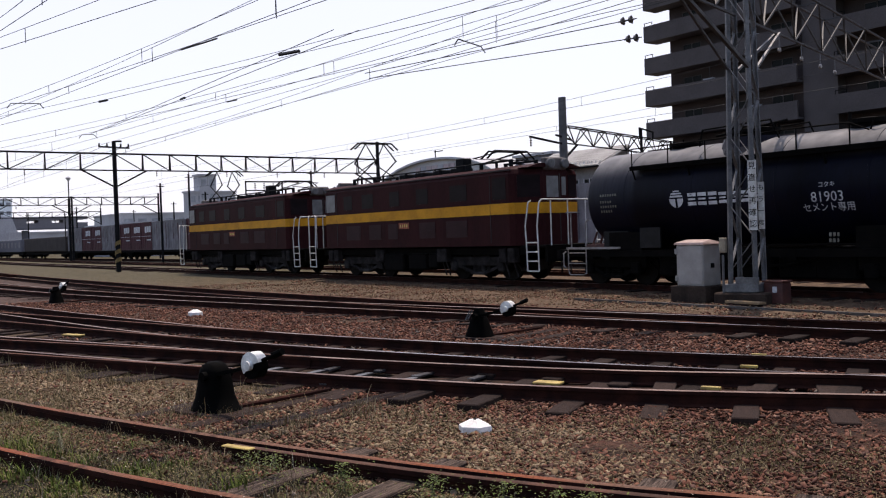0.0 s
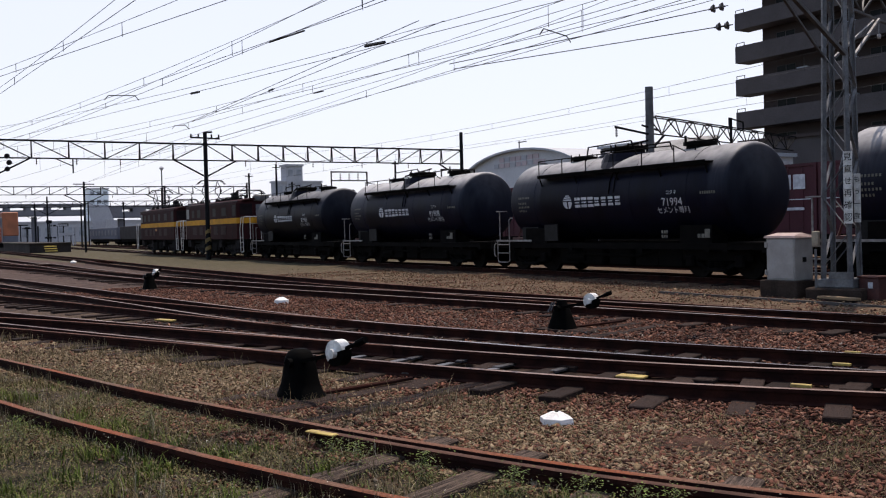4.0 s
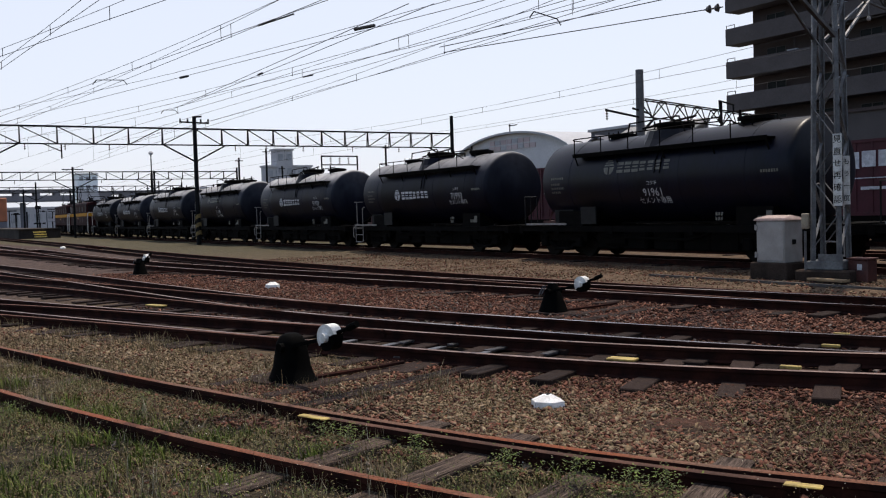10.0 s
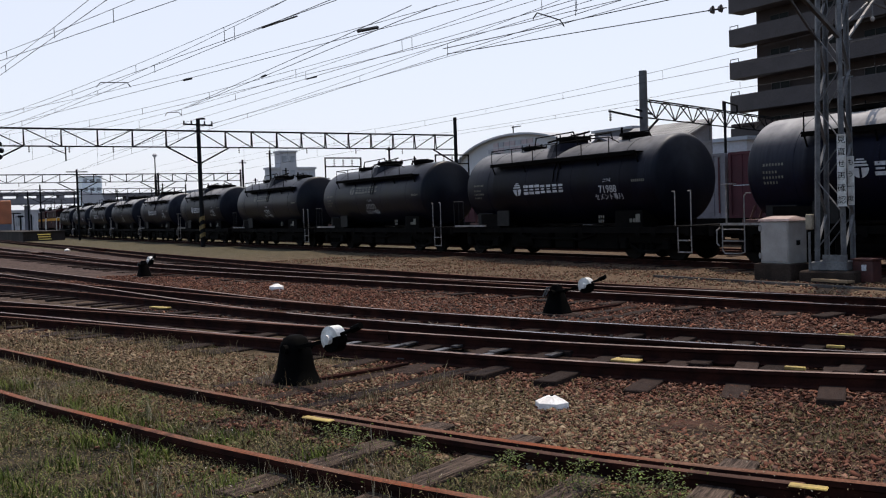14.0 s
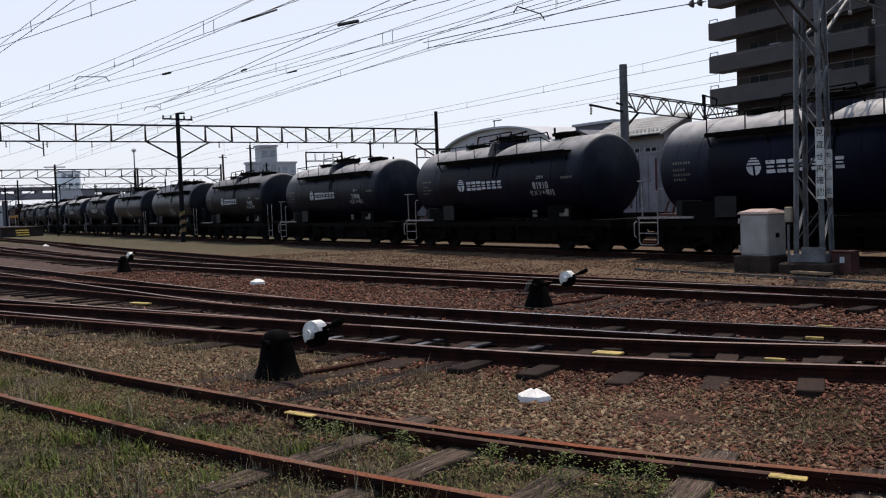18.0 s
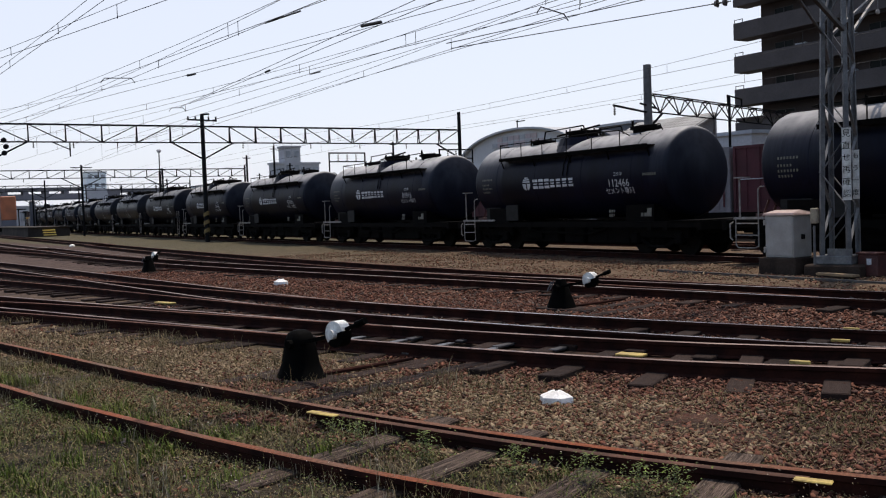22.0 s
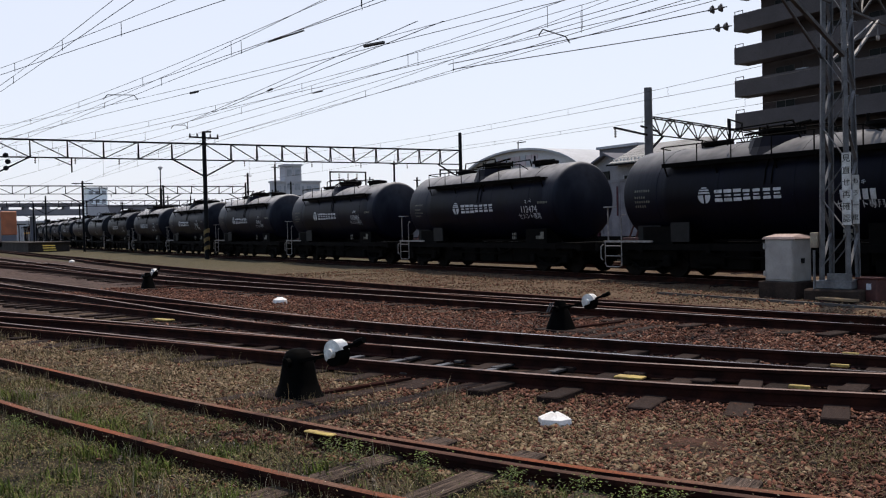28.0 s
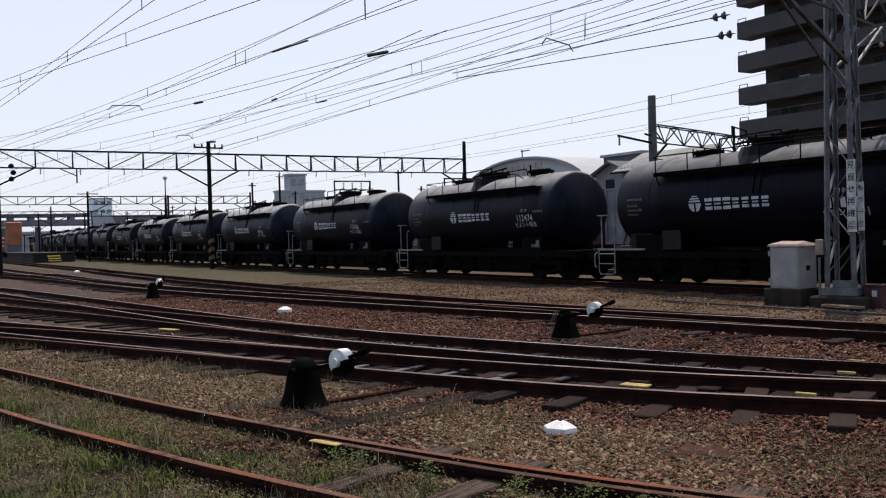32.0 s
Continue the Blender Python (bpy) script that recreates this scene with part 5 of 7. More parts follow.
rod(bm, (MX - 0.38, MY - 0.35, 0.0), (MX - 0.38, MY - 0.35, 1.0), 0.025)
part("cable_pipe", bm, M_steel, mast)


# ---- wires ----
def wire(name, pts, r=0.010, label="", category="wire"):
    bm = B()
    path_rod(bm, pts, r, 5)
    ob = part(name, bm, M_wire)
    return tagged(ob, label, category, "overhead wires")


def catenary(label, a, b, rises, x0=-58.0, x1=30.0, hung=True):
    """A contact wire through two points (x, y) at 5.2 m, and above it a messenger wire: rises are its heights at given x; droppers join them."""
    c = thing("catenary", label, "overhead wire", "catenaries of the yard")
    z = 5.2
    f = lambda x: a[1] + (b[1] - a[1]) * (x - a[0]) / (b[0] - a[0])
    bm = B()
    rod(bm, (x0, f(x0), z), (x1, f(x1), z), 0.0062, 5)
    part("contact_wire", bm, M_wire, c)
    (xa, za), (xb, zb) = rises[0], rises[-1]

    def mz(x):
        straight = za + (zb - za) * (x - xa) / (xb - xa)
        return max(z + 0.08, min(z + 0.95, straight + 0.0011 * (x - xa) * (x - xb)))

    xs = list(np.arange(x0, x1 + 0.1, 2.0))
    bm = B()
    path_rod(bm, [(x, f(x), mz(x)) for x in xs], 0.0055, 5)
    part("messenger_wire", bm, M_wire, c)
    for x in np.arange(rises[0][0] - 27.6, x1, 4.6):
        if hung and max(x0, -60) < x < -2:
            bm = B()
            rod(bm, (x, f(x), z - 0.03), (x, f(x), mz(x)), 0.0065, 4)
            part("dropper", bm, M_wire, c)
    return c


catenary("contact and messenger wires over the main line", (-28.82, 19.42), (-19.0, 19.27), ((-28.8, 5.38), (-19.0, 5.46)), -110)
catenary("contact and messenger wires over the empty siding", (-34.16, 23.24), (-20.42, 23.35), ((-34.2, 5.33), (-20.4, 5.46)), -110)
catenary("contact and messenger wires over a near siding", (-23.71, 2.75), (-16.10, 3.31), ((-23.7, 5.35), (-17.1, 5.40)))
catenary("contact and messenger wires over a near siding", (-21.96, 2.56), (-15.73, 4.21), ((-21.9, 5.35), (-17.0, 5.43)), -40)
catenary("contact and messenger wires over a yard siding", (-32.13, 4.18), (-18.39, 6.12), ((-32.1, 5.34), (-18.4, 5.45)))
catenary("contact and messenger wires over a yard siding", (-31.92, 5.07), (-18.01, 6.28), ((-31.9, 5.32), (-18.0, 5.45)))
catenary("contact and messenger wires over a yard track", (-23.69, 6.89), (-15.59, 8.63), ((-21.5, 5.33), (-16.9, 5.33)), hung=False)
catenary("contact and messenger wires over a yard track", (-27.08, 8.56), (-18.28, 10.12), ((-27.1, 5.36), (-18.3, 5.46)))
catenary("contact and messenger wires over a yard track", (-27.27, 9.41), (-22.69, 9.73), ((-27.3, 5.38), (-22.7, 5.39)), -110)
catenary("contact and messenger wires over a yard track", (-32.06, 11.44), (-17.5, 11.27), ((-32.0, 5.34), (-17.5, 5.46)), -110)
wire("pull_off_wire", [(-32.81, 9.10, 5.4), (-14.92, 8.51, 5.4)], 0.008, "steel wire strung across the yard tracks")
for fa, fb in (((-48.57, 10.19, 5.5), (-1.68, 12.14, 5.5)), ((-54.86, 10.99, 5.4), (-1.8, 12.64, 5.4))):
    wire("feeder_wire", [fa, fb], 0.006, "thin dark feeder wire over the yard tracks")
wire("pull_off_wire", [(-31.54, 9.12, 5.4), (-14.74, 8.94, 5.4)], 0.008, "steel wire strung across the yard tracks")
for pa, pb in (((-19.16, 11.86, 5.40), (-12.80, 14.32, 5.42)), ((-18.60, 11.40, 5.40), (-12.63, 14.00, 5.72))):
    w_ = wire("anchor_wire", [pa, pb], 0.010, "steel anchor wire running to the mast's beam")
    d_ = (Vector(pa) - Vector(pb)).normalized()
    insulator(w_, Vector(pb) + d_ * 0.05, Vector(pb) + d_ * 0.38, 0.085, 2)
for pa, pb, r_ in (((-16.47, 8.18, 5.19), (-15.98, 8.36, 5.19), 0.034), ((-16.83, 6.37, 5.19), (-15.62, 6.57, 5.19), 0.017), ((-23.80, 6.87, 5.19), (-23.46, 6.97, 5.19), 0.03),
                   ((-24.04, 9.035, 5.4), (-23.71, 9.03, 5.4), 0.03), ((-22.66, 9.74, 5.19), (-22.22, 9.82, 5.19), 0.018)):
    wire("section_insulator", [pa, pb], r_, "dark section insulator in a contact wire", "insulator")
# registration arms: a short bar between two wires with a hooked end at each
for pa, pb in (((-25.95, 5.28, 5.35), (-25.75, 5.92, 5.35)), ((-14.35, 10.91, 5.35), (-14.73, 11.76, 5.35)), ((-32.42, 8.76, 5.35), (-32.33, 9.12, 5.35))):
    wire("registration_arm", [(pa[0], pa[1] - 0.10, 5.22), (pa[0], pa[1] - 0.07, 5.27), pa, pb, (pb[0], pb[1] + 0.05, 5.29), (pb[0], pb[1] + 0.10, 5.23)], 0.012, "steel registration arm with hooked ends between two wires", "wire fitting")
wire("span_wire", [(-98, 17.3, 6.8), (-56.3, 16.6, 7.5)], 0.010, "telephone wire on the pole tops")

# ---- container train on the next siding ----
def flat_wagon(x):
    w = thing("flat_wagon", "dark container flat wagon standing on the siding", "wagon", "container wagons", "", pose(x, 29.2, 0))
    bm = B()
    box(bm, -9.4, 9.4, -1.25, 1.25, 0.85, 1.05)
    box(bm, -8.8, 8.8, -0.35, 0.35, 0.55, 0.85)
    part("deck", bm, M_under, w)
    for s in (-1, 1):
        bogie(w, s * 7.0, 1.7, 0.42)
    return w


fw = flat_wagon(-25.3)
for x in (-6.1, -44.5, -63.7, -83.0, -102.2):
    copy_thing(fw, pose(x, 29.2, 0))


def container(x, length, material, lbl, marks):
    c = thing("container", lbl, "container", "containers on the siding", "", pose(x, 29.2, 1.05))
    h = length / 2
    bm = B()
    box(bm, -h + 0.02, h - 0.02, -1.2, 1.2, 0.02, 2.46)
    part("body", bm, material, c)
    for x_ in (-h + 0.06, h - 0.06):
        for y_ in (-1.19, 1.19):
            bm = B()
            box(bm, x_ - 0.06, x_ + 0.06, y_ - 0.06, y_ + 0.06, 0, 2.5)
            part("corner_post", bm, material, c)
    for z_ in (0.05, 2.45):
        bm = B()
        box(bm, -h + 0.12, h - 0.12, -1.24, -1.19, z_ - 0.05, z_ + 0.05)
        part("rail", bm, material, c)
    n = int(length / 0.55)
    for i_ in range(1, n):
        bm = B()
        xx = -h + length * i_ / n
        box(bm, xx - 0.03, xx + 0.03, -1.225, -1.195, 0.1, 2.4)
        part("rib", bm, material, c)
    if marks:
        bm = B()
        for r in marks:
            box(bm, r[0], r[1], -1.236, -1.226, r[2], r[3])
        part("marking", bm, M_letter if material is not M_cwhite else M_maroon, c, "plain bars in place of the company mark")
    return c


RED_MARK = [(-0.3, 0.15, 1.55, 2.1), (0.25, 0.75, 1.60, 2.12), (0.85, 1.35, 1.60, 2.12), (-1.6, 1.6, 1.22, 1.25), (0.2, 1.3, 0.85, 0.95)]
WHT_MARK = [(-0.8, -0.7, 0.9, 2.2), (0.3, 0.42, 0.9, 2.2), (1.5, 1.58, 0.2, 2.35)]
# stretches of containers along the siding: from, to, how many, white or maroon
STRETCHES = [(-111.0, -105.3, 2, 1), (-105.2, -98.0, 2, 0), (-97.9, -91.8, 2, 1), (-91.7, -82.7, 3, 0), (-82.6, -74.5, 2, 1), (-74.2, -66.7, 2, 0), (-66.6, -62.9, 1, 1),
             (-62.8, -51.5, 3, 0), (-51.4, -47.7, 1, 1), (-44.2, -32.9, 3, 0), (-32.8, -25.2, 2, 1), (-25.1, -17.65, 2, 0), (-17.5, -10.0, 2, 1), (-9.0, 2.2, 3, 0)]
for xa, xb, count, white in STRETCHES:
    for k in range(count):
        each = (xb - xa) / count
        container(xa + each * (k + 0.5), each - 0.07, M_cwhite if white else M_maroon, "dirty white freight container with dark marks" if white else "maroon freight container with white marks", WHT_MARK if white else RED_MARK)


def covered_wagon(x, h, top, material, label, slots):
    w = thing("freight_wagon", label, "wagon", "", "", pose(x, 29.2, 0))
    bm = B()
    box(bm, -h, h, -1.3, 1.3, 1.05, top, 0.06)
    part("body", bm, material, w)
    bm = B()
    box(bm, -h - 0.2, h + 0.2, -1.1, 1.1, 0.7, 1.05)
    part("underframe", bm, M_under, w)
    for k in range(slots):
        bm = B()
        xx = -h + 2 * h * (k + 0.5) / slots
        box(bm, xx - h / slots * 0.5, xx + h / slots * 0.5, -1.34, -1.30, top - 1.1, top - 0.35)
        part("window", bm, M_cwhite, w)
    for q in (-1, 1):
        bogie(w, q * (h - 2.2), 1.7, 0.42)


covered_wagon(-122.3, 10.4, 2.75, M_hopper, "dull brown hopper wagon standing on the siding", 0)
covered_wagon(-144.5, 10.2, 2.7, M_fardark, "grey wagon with a row of pale openings", 9)


# ---- buildings ----
def apartment():
    ap = thing("apartment_building", "dim brown-grey apartment block with stacked balconies", "building")
    x0, x1, y, base, storey = -54.9, 6.0, 65.0, 1.12, 2.80
    bm = B()
    box(bm, x0, x1, y, y + 14, 0, 40)
    part("wall", bm, M_aptw, ap)
    for k in range(12):
        z = base + storey * k
        for a_, b_ in ((-56.4, -41.5), (-38.5, -24.0), (-22.0, -6.0)):
            bal = B()
            box(bal, a_, b_, 63.3, 65.0, z - 0.18, z)
            blc = part("balcony", bal, M_apt, ap)
            bm = B()
            box(bm, a_, b_, 63.3, 63.45, z, z + 1.22)
            part("parapet", bm, M_apt, blc)
            bm = B()
            box(bm, a_, a_ + 0.15, 63.45, 65.0, z, z + 1.22)
            part("parapet", bm, M_apt, blc)
            bm = B()
            path_rod(bm, [(a_ + 0.05, 63.4, z + 1.22), (a_ + 0.05, 63.4, z + 1.5), (a_ + 0.9, 63.4, z + 1.5), (a_ + 0.9, 63.4, z + 1.22)], 0.03)
            part("rail", bm, M_darkpole, blc)
        for c in (-52.5, -48.0, -43.8, -36, -31.5, -27, -19, -14, -9):
            bm = B()
            box(bm, c - 0.9, c + 0.9, y - 0.03, y + 0.01, z + 0.1, z + 2.0)
            wdw = part("window", bm, M_glass, ap)
            bm = B()
            box(bm, c - 0.95, c - 0.9, y - 0.06, y - 0.03, z + 0.1, z + 2.05)
            box(bm, c - 0.03, c + 0.03, y - 0.06, y - 0.03, z + 0.1, z + 2.05)
            box(bm, c + 0.9, c + 0.95, y - 0.06, y - 0.03, z + 0.1, z + 2.05)
            box(bm, c - 0.9, c + 0.9, y - 0.06, y - 0.03, z + 2.0, z + 2.05)
            part("window_frame", bm, M_apt, wdw)
        for c, s in ((-50.6, 0.5), (-46.0, 0.4), (-33.6, 0.4)):
            if k % 2 == 0 or c > -47:
                bm = B()
                box(bm, c - s, c + s, 64.5, 64.8, z + 1.25, z + 1.55)
                part("cooling_unit", bm, M_far, ap)
    for c in (-40.0, -23.0):
        bm = B()
        box(bm, c - 1.4, c + 1.4, 64.0, 65.0, 0, 40)
        part("pillar", bm, M_apt, ap)
    return ap


apartment()


def arched_hall():
    h = thing("arched_hall", "pale grey hall with an arched roof behind the railway", "building")
    n, x0, x1 = 22, -91.2, -68.0
    cx, half = (x0 + x1) / 2, (x1 - x0) / 2
    arc = [(cx - half * math.cos(math.pi * k / n), 5.0 + 4.35 * math.sin(math.pi * k / n) ** 0.9) for k in range(n + 1)]
    bm = B()
    f_ = [bm.verts.new((x, 57.0, z)) for x, z in arc]
    lo = [bm.verts.new((x0, 57.0, 0)), bm.verts.new((x1, 57.0, 0))]
    bm.faces.new([lo[1], lo[0]] + f_)
    part("wall", bm, M_hallw, h, "pale end wall")
    bm = B()
    for (xa, za), (xb, zb) in zip(arc[:-1], arc[1:]):
        bm.faces.new([bm.verts.new(c) for c in ((xa, 56.5, za + 0.15), (xb, 56.5, zb + 0.15), (xb, 74, zb + 0.15), (xa, 74, za + 0.15))])
    bmesh.ops.remove_doubles(bm, verts=bm.verts, dist=0.001)
    thicken(bm, 0.2)
    part("roof", bm, M_hall, h, smooth=True)
    bm = B()
    box(bm, x0, x1, 57.1, 74, 0, 4.9)
    part("wall", bm, M_hallw, h)
    for i_ in range(9):
        for r_, z_ in enumerate((7.7, 8.3)):
            if r_ and i_ in (0, 8):
                continue
            bm = B()
            box(bm, cx - 4.6 + i_ * 1.02, cx - 3.75 + i_ * 1.02, 56.9, 56.98, z_, z_ + 0.45)
            part("wall_panel", bm, M_hallpink if (i_ + r_) % 3 else M_far, h)
    bm = B()
    path_rod(bm, [(cx, 57.0, 9.3), (cx, 57.0, 10.3)], 0.06)
    bar(bm, (cx - 0.2, 57.0, 10.15), (cx + 1.3, 57.0, 10.15), 0.09)
    part("roof_mast", bm, M_darkpole, h)


arched_hall()


def house():
    """A house with a tiled roof whose long side faces the railway, and its neighbours."""
    s = thing("tiled_house", "grey house with a pale tiled roof and snow guards", "house")
    x0, x1, ya, yr, ze, zr = -46.1, -39.4, 40.0, 42.7, 5.35, 6.62
    bm = B()
    box(bm, x0 + 0.35, x1 - 0.2, ya + 0.5, yr, 0, ze)
    part("wall", bm, M_housew, s)
    for x in (x0 + 0.35, x1 - 0.3):
        bm = B()
        bm.faces.new([bm.verts.new(c) for c in ((x, ya + 0.4, ze), (x, yr, ze), (x, yr, zr - 0.1))])
        thicken(bm, 0.15)
        part("gable", bm, M_housew, s)
    bm = B()
    bm.faces.new([bm.verts.new(c) for c in ((x0, ya, ze), (x1, ya, ze), (x1, yr, zr), (x0, yr, zr))])
    thicken(bm, 0.1)
    part("roof", bm, M_tileroof, s)
    bm = B()
    box(bm, x0 + 0.35, x1 - 0.2, yr, yr + 0.15, 0, zr - 0.05)
    part("wall", bm, M_housew, s)
    bm = B()
    for i_ in range(22):
        for r_ in range(7):
            x, u = x0 + 0.15 + i_ * 0.3, (r_ + 0.5) / 7
            y, z = ya + (yr - ya) * u, ze + (zr - ze) * u + 0.02
            bar(bm, (x, y - 0.17, z - 0.06), (x, y + 0.17, z + 0.10), 0.24, 0.05)
    tagged(part("roof_tiles", bm, M_tileroof, s), kind="stuff")
    for i_ in range(20):
        bm = B()
        x = x0 + 0.25 + i_ * 0.33
        box(bm, x - 0.05, x + 0.05, ya + 0.25, ya + 0.32, ze + 0.12, ze + 0.34)
        part("snow_guard", bm, M_white, s)
    bm = B()
    box(bm, x0 - 0.05, x1 + 0.05, ya - 0.12, ya - 0.02, ze - 0.1, ze)
    part("gutter", bm, M_darkpole, s)
    for x in (-44.6, -42.0, -40.6):
        bm = B()
        box(bm, x - 0.45, x + 0.45, ya + 0.44, ya + 0.49, 3.4, 4.6)
        wd = part("window", bm, M_glass, s)
        for q in (-0.48, 0, 0.48):
            bm = B()
            box(bm, x + q - 0.03, x + q + 0.03, ya + 0.39, ya + 0.44, 3.35, 4.65)
            part("window_frame", bm, M_far, wd)
    g = thing("gabled_house", "small grey house with its gable towards the railway", "house")
    bm = B()
    bm.faces.new([bm.verts.new(c) for c in ((-50.1, 42, 0), (-46.9, 42, 0), (-46.9, 42, 5.5), (-48.5, 42, 6.15), (-50.1, 42, 5.5))])
    r = bmesh.ops.extrude_face_region(bm, geom=bm.faces[:])
    bmesh.ops.translate(bm, verts=[v for v in r["geom"] if isinstance(v, bmesh.types.BMVert)], vec=(0, 7, 0))
    bmesh.ops.recalc_face_normals(bm, faces=bm.faces)
    part("wall", bm, M_housew, g)
    for xa, xb in ((-50.5, -48.5), (-46.5, -48.5)):
        bm = B()
        bm.faces.new([bm.verts.new(c) for c in ((xa, 41.6, 5.42), (xb, 41.6, 6.25), (xb, 49.2, 6.25), (xa, 49.2, 5.42))])
        thicken(bm, 0.12)
        part("roof", bm, M_fardark, g)
    bm = B()
    box(bm, -49.0, -48.2, 41.93, 41.98, 4.2, 5.1)
    part("window", bm, M_glass, g)
    d = thing("flat_roofed_building", "dark grey flat-roofed building behind the houses", "building")
    bm = B()
    box(bm, -58.6, -54.2, 50, 58, 0, 7.55)
    part("wall", bm, M_fardark, d)
    bm = B()
    box(bm, -58.8, -54.0, 49.8, 58.2, 7.55, 7.75)
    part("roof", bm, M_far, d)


house()
pd = thing("low_annex", "dim brown annex at the foot of the apartment block", "building")
bm = B()
box(bm, -54.8, -40.0, 62.0, 63.2, 0, 7.9)
part("wall", bm, M_apt, pd)
bm = B()
box(bm, -55.0, -39.8, 61.8, 63.2, 7.9, 8.15)
part("roof", bm, M_aptw, pd)
pd = thing("small_store", "small pale store with a flat roof behind the siding", "building")
bm = B()
box(bm, -46.6, -43.2, 50.0, 54.0, 0, 5.8)
part("wall", bm, M_hallw, pd)
bm = B()
box(bm, -46.8, -43.0, 49.8, 54.2, 5.8, 6.05)
part("roof", bm, M_hall, pd)


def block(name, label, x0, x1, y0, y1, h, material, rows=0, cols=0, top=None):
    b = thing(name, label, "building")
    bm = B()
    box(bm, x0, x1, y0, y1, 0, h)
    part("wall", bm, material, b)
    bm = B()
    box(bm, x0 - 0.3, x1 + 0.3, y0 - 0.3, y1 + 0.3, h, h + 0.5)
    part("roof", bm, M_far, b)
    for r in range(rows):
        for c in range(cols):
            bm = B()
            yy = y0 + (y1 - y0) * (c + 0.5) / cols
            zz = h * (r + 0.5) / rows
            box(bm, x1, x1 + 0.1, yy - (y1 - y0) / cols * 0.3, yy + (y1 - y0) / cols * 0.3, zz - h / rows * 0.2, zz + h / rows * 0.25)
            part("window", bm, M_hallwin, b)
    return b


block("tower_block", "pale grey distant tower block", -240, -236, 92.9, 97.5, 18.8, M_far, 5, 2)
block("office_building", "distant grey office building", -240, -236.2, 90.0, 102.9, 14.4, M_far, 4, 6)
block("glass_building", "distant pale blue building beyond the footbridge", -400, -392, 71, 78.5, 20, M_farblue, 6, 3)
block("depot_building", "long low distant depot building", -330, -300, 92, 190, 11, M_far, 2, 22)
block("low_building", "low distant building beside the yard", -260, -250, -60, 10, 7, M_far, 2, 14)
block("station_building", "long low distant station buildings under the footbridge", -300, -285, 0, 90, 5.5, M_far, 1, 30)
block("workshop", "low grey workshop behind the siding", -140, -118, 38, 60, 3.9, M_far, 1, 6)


def footbridge():
    f = thing("footbridge", "long dark covered footbridge across the far end of the yard", "footbridge")
    X = -172.0
    for ya, yb, z0, z1, slots in ((-30, 30, 5.1, 7.15, 1), (33.8, 46.0, 4.6, 6.75, 0)):
        lo, hi = z1 - 1.05, z1 - 0.55
        bm = B()
        box(bm, X, X + 3.0, ya, yb, z0, z0 + 0.25)
        part("girder", bm, M_fardark, f)
        bm = B()
        box(bm, X - 0.2, X + 3.2, ya, yb, z1 - 0.2, z1)
        part("roof", bm, M_farmid, f)
        for x_ in (X, X + 2.8):
            bm = B()
            box(bm, x_, x_ + 0.2, ya, yb, z0 + 0.25, lo)
            box(bm, x_, x_ + 0.2, ya, yb, hi, z1 - 0.2)
            part("side_wall", bm, M_farmid, f)
            n = int((yb - ya) / 3.1)
            for i_ in range(n):
                y = ya + (yb - ya) * i_ / n
                bm = B()
                box(bm, x_, x_ + 0.2, y, y + (0.85 if slots else 2.2), lo, hi)
                part("wall_panel", bm, M_farmid, f)
    for y in (-24, -8, 10, 22, 36, 44):
        bm = B()
        box(bm, X + 1.0, X + 2.0, y - 0.4, y + 0.4, 0, 5.0 if y < 30 else 4.5)
        part("pier", bm, M_fardark, f)
    bm = B()
    v = [bm.verts.new(c) for c in ((X + 3.5, 31.5, 1.5), (X + 3.5, 35.5, 1.5), (X + 3.5, 33.6, 6.8), (X + 3.5, 30.1, 7.0))]
    bm.faces.new(v)
    thicken(bm, 0.3)
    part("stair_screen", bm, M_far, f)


footbridge()

plat = thing("platform", "low concrete loading platform with a dark edge", "platform", "", "structure")
bm = B()
box(bm, -205, -104, 12.9, 16.9, -0.05, 0.92)
part("slab", bm, M_platform, plat)
bm = B()
box(bm, -205, -103.8, 12.8, 16.95, 0.92, 1.02)
part("top", bm, M_platform, plat)
st = thing("platform_steps", "yellow painted metal steps at the platform's end", "steps")
for i_ in range(3):
    bm = B()
    box(bm, -103.7 + i_ * 0.35, -103.35 + i_ * 0.35, 14.2, 15.4, 0.62 - 0.24 * i_, 0.72 - 0.24 * i_)
    part("tread", bm, M_yellow2, st)
for y in (14.2, 15.36):
    bm = B()
    bar(bm, (-103.75, y, 0.7), (-102.6, y, -0.02), 0.06)
    part("stringer", bm, M_darkpole, st)

crane = thing("orange_lifter", "orange-painted tall lifting machine beside the platform", "machine")
bm = B()
box(bm, -152, -149, 15.0, 17.1, 1.9, 5.35, 0.1)
part("body", bm, M_orange, crane)
bm = B()
box(bm, -152, -149, 15.1, 17.0, 0.0, 1.9)
part("chassis", bm, M_fardark, crane)

# red locomotive standing at the far left
rl = thing("diesel_locomotive", "dark red locomotive with white stripes standing in the yard", "locomotive", "", "", pose(-92, 7.2, 0, 0, 0, 1.0))
bm = B()
box(bm, -6, 6, -1.35, 1.35, 1.2, 3.4, 0.12)
part("body", bm, M_fardark, rl)
bm = B()
box(bm, 5.95, 6.4, -1.2, 1.2, 1.25, 2.5, 0.08)
part("hood", bm, M_red, rl)
for z_ in (1.75, 2.05):
    bm = B()
    box(bm, 6.41, 6.43, -1.1, 1.1, z_, z_ + 0.12)
    part("stripe", bm, M_white, rl)
bm = B()
box(bm, 6.0, 6.02, -1.0, 1.0, 2.6, 3.15)
part("windscreen", bm, M_glass, rl)
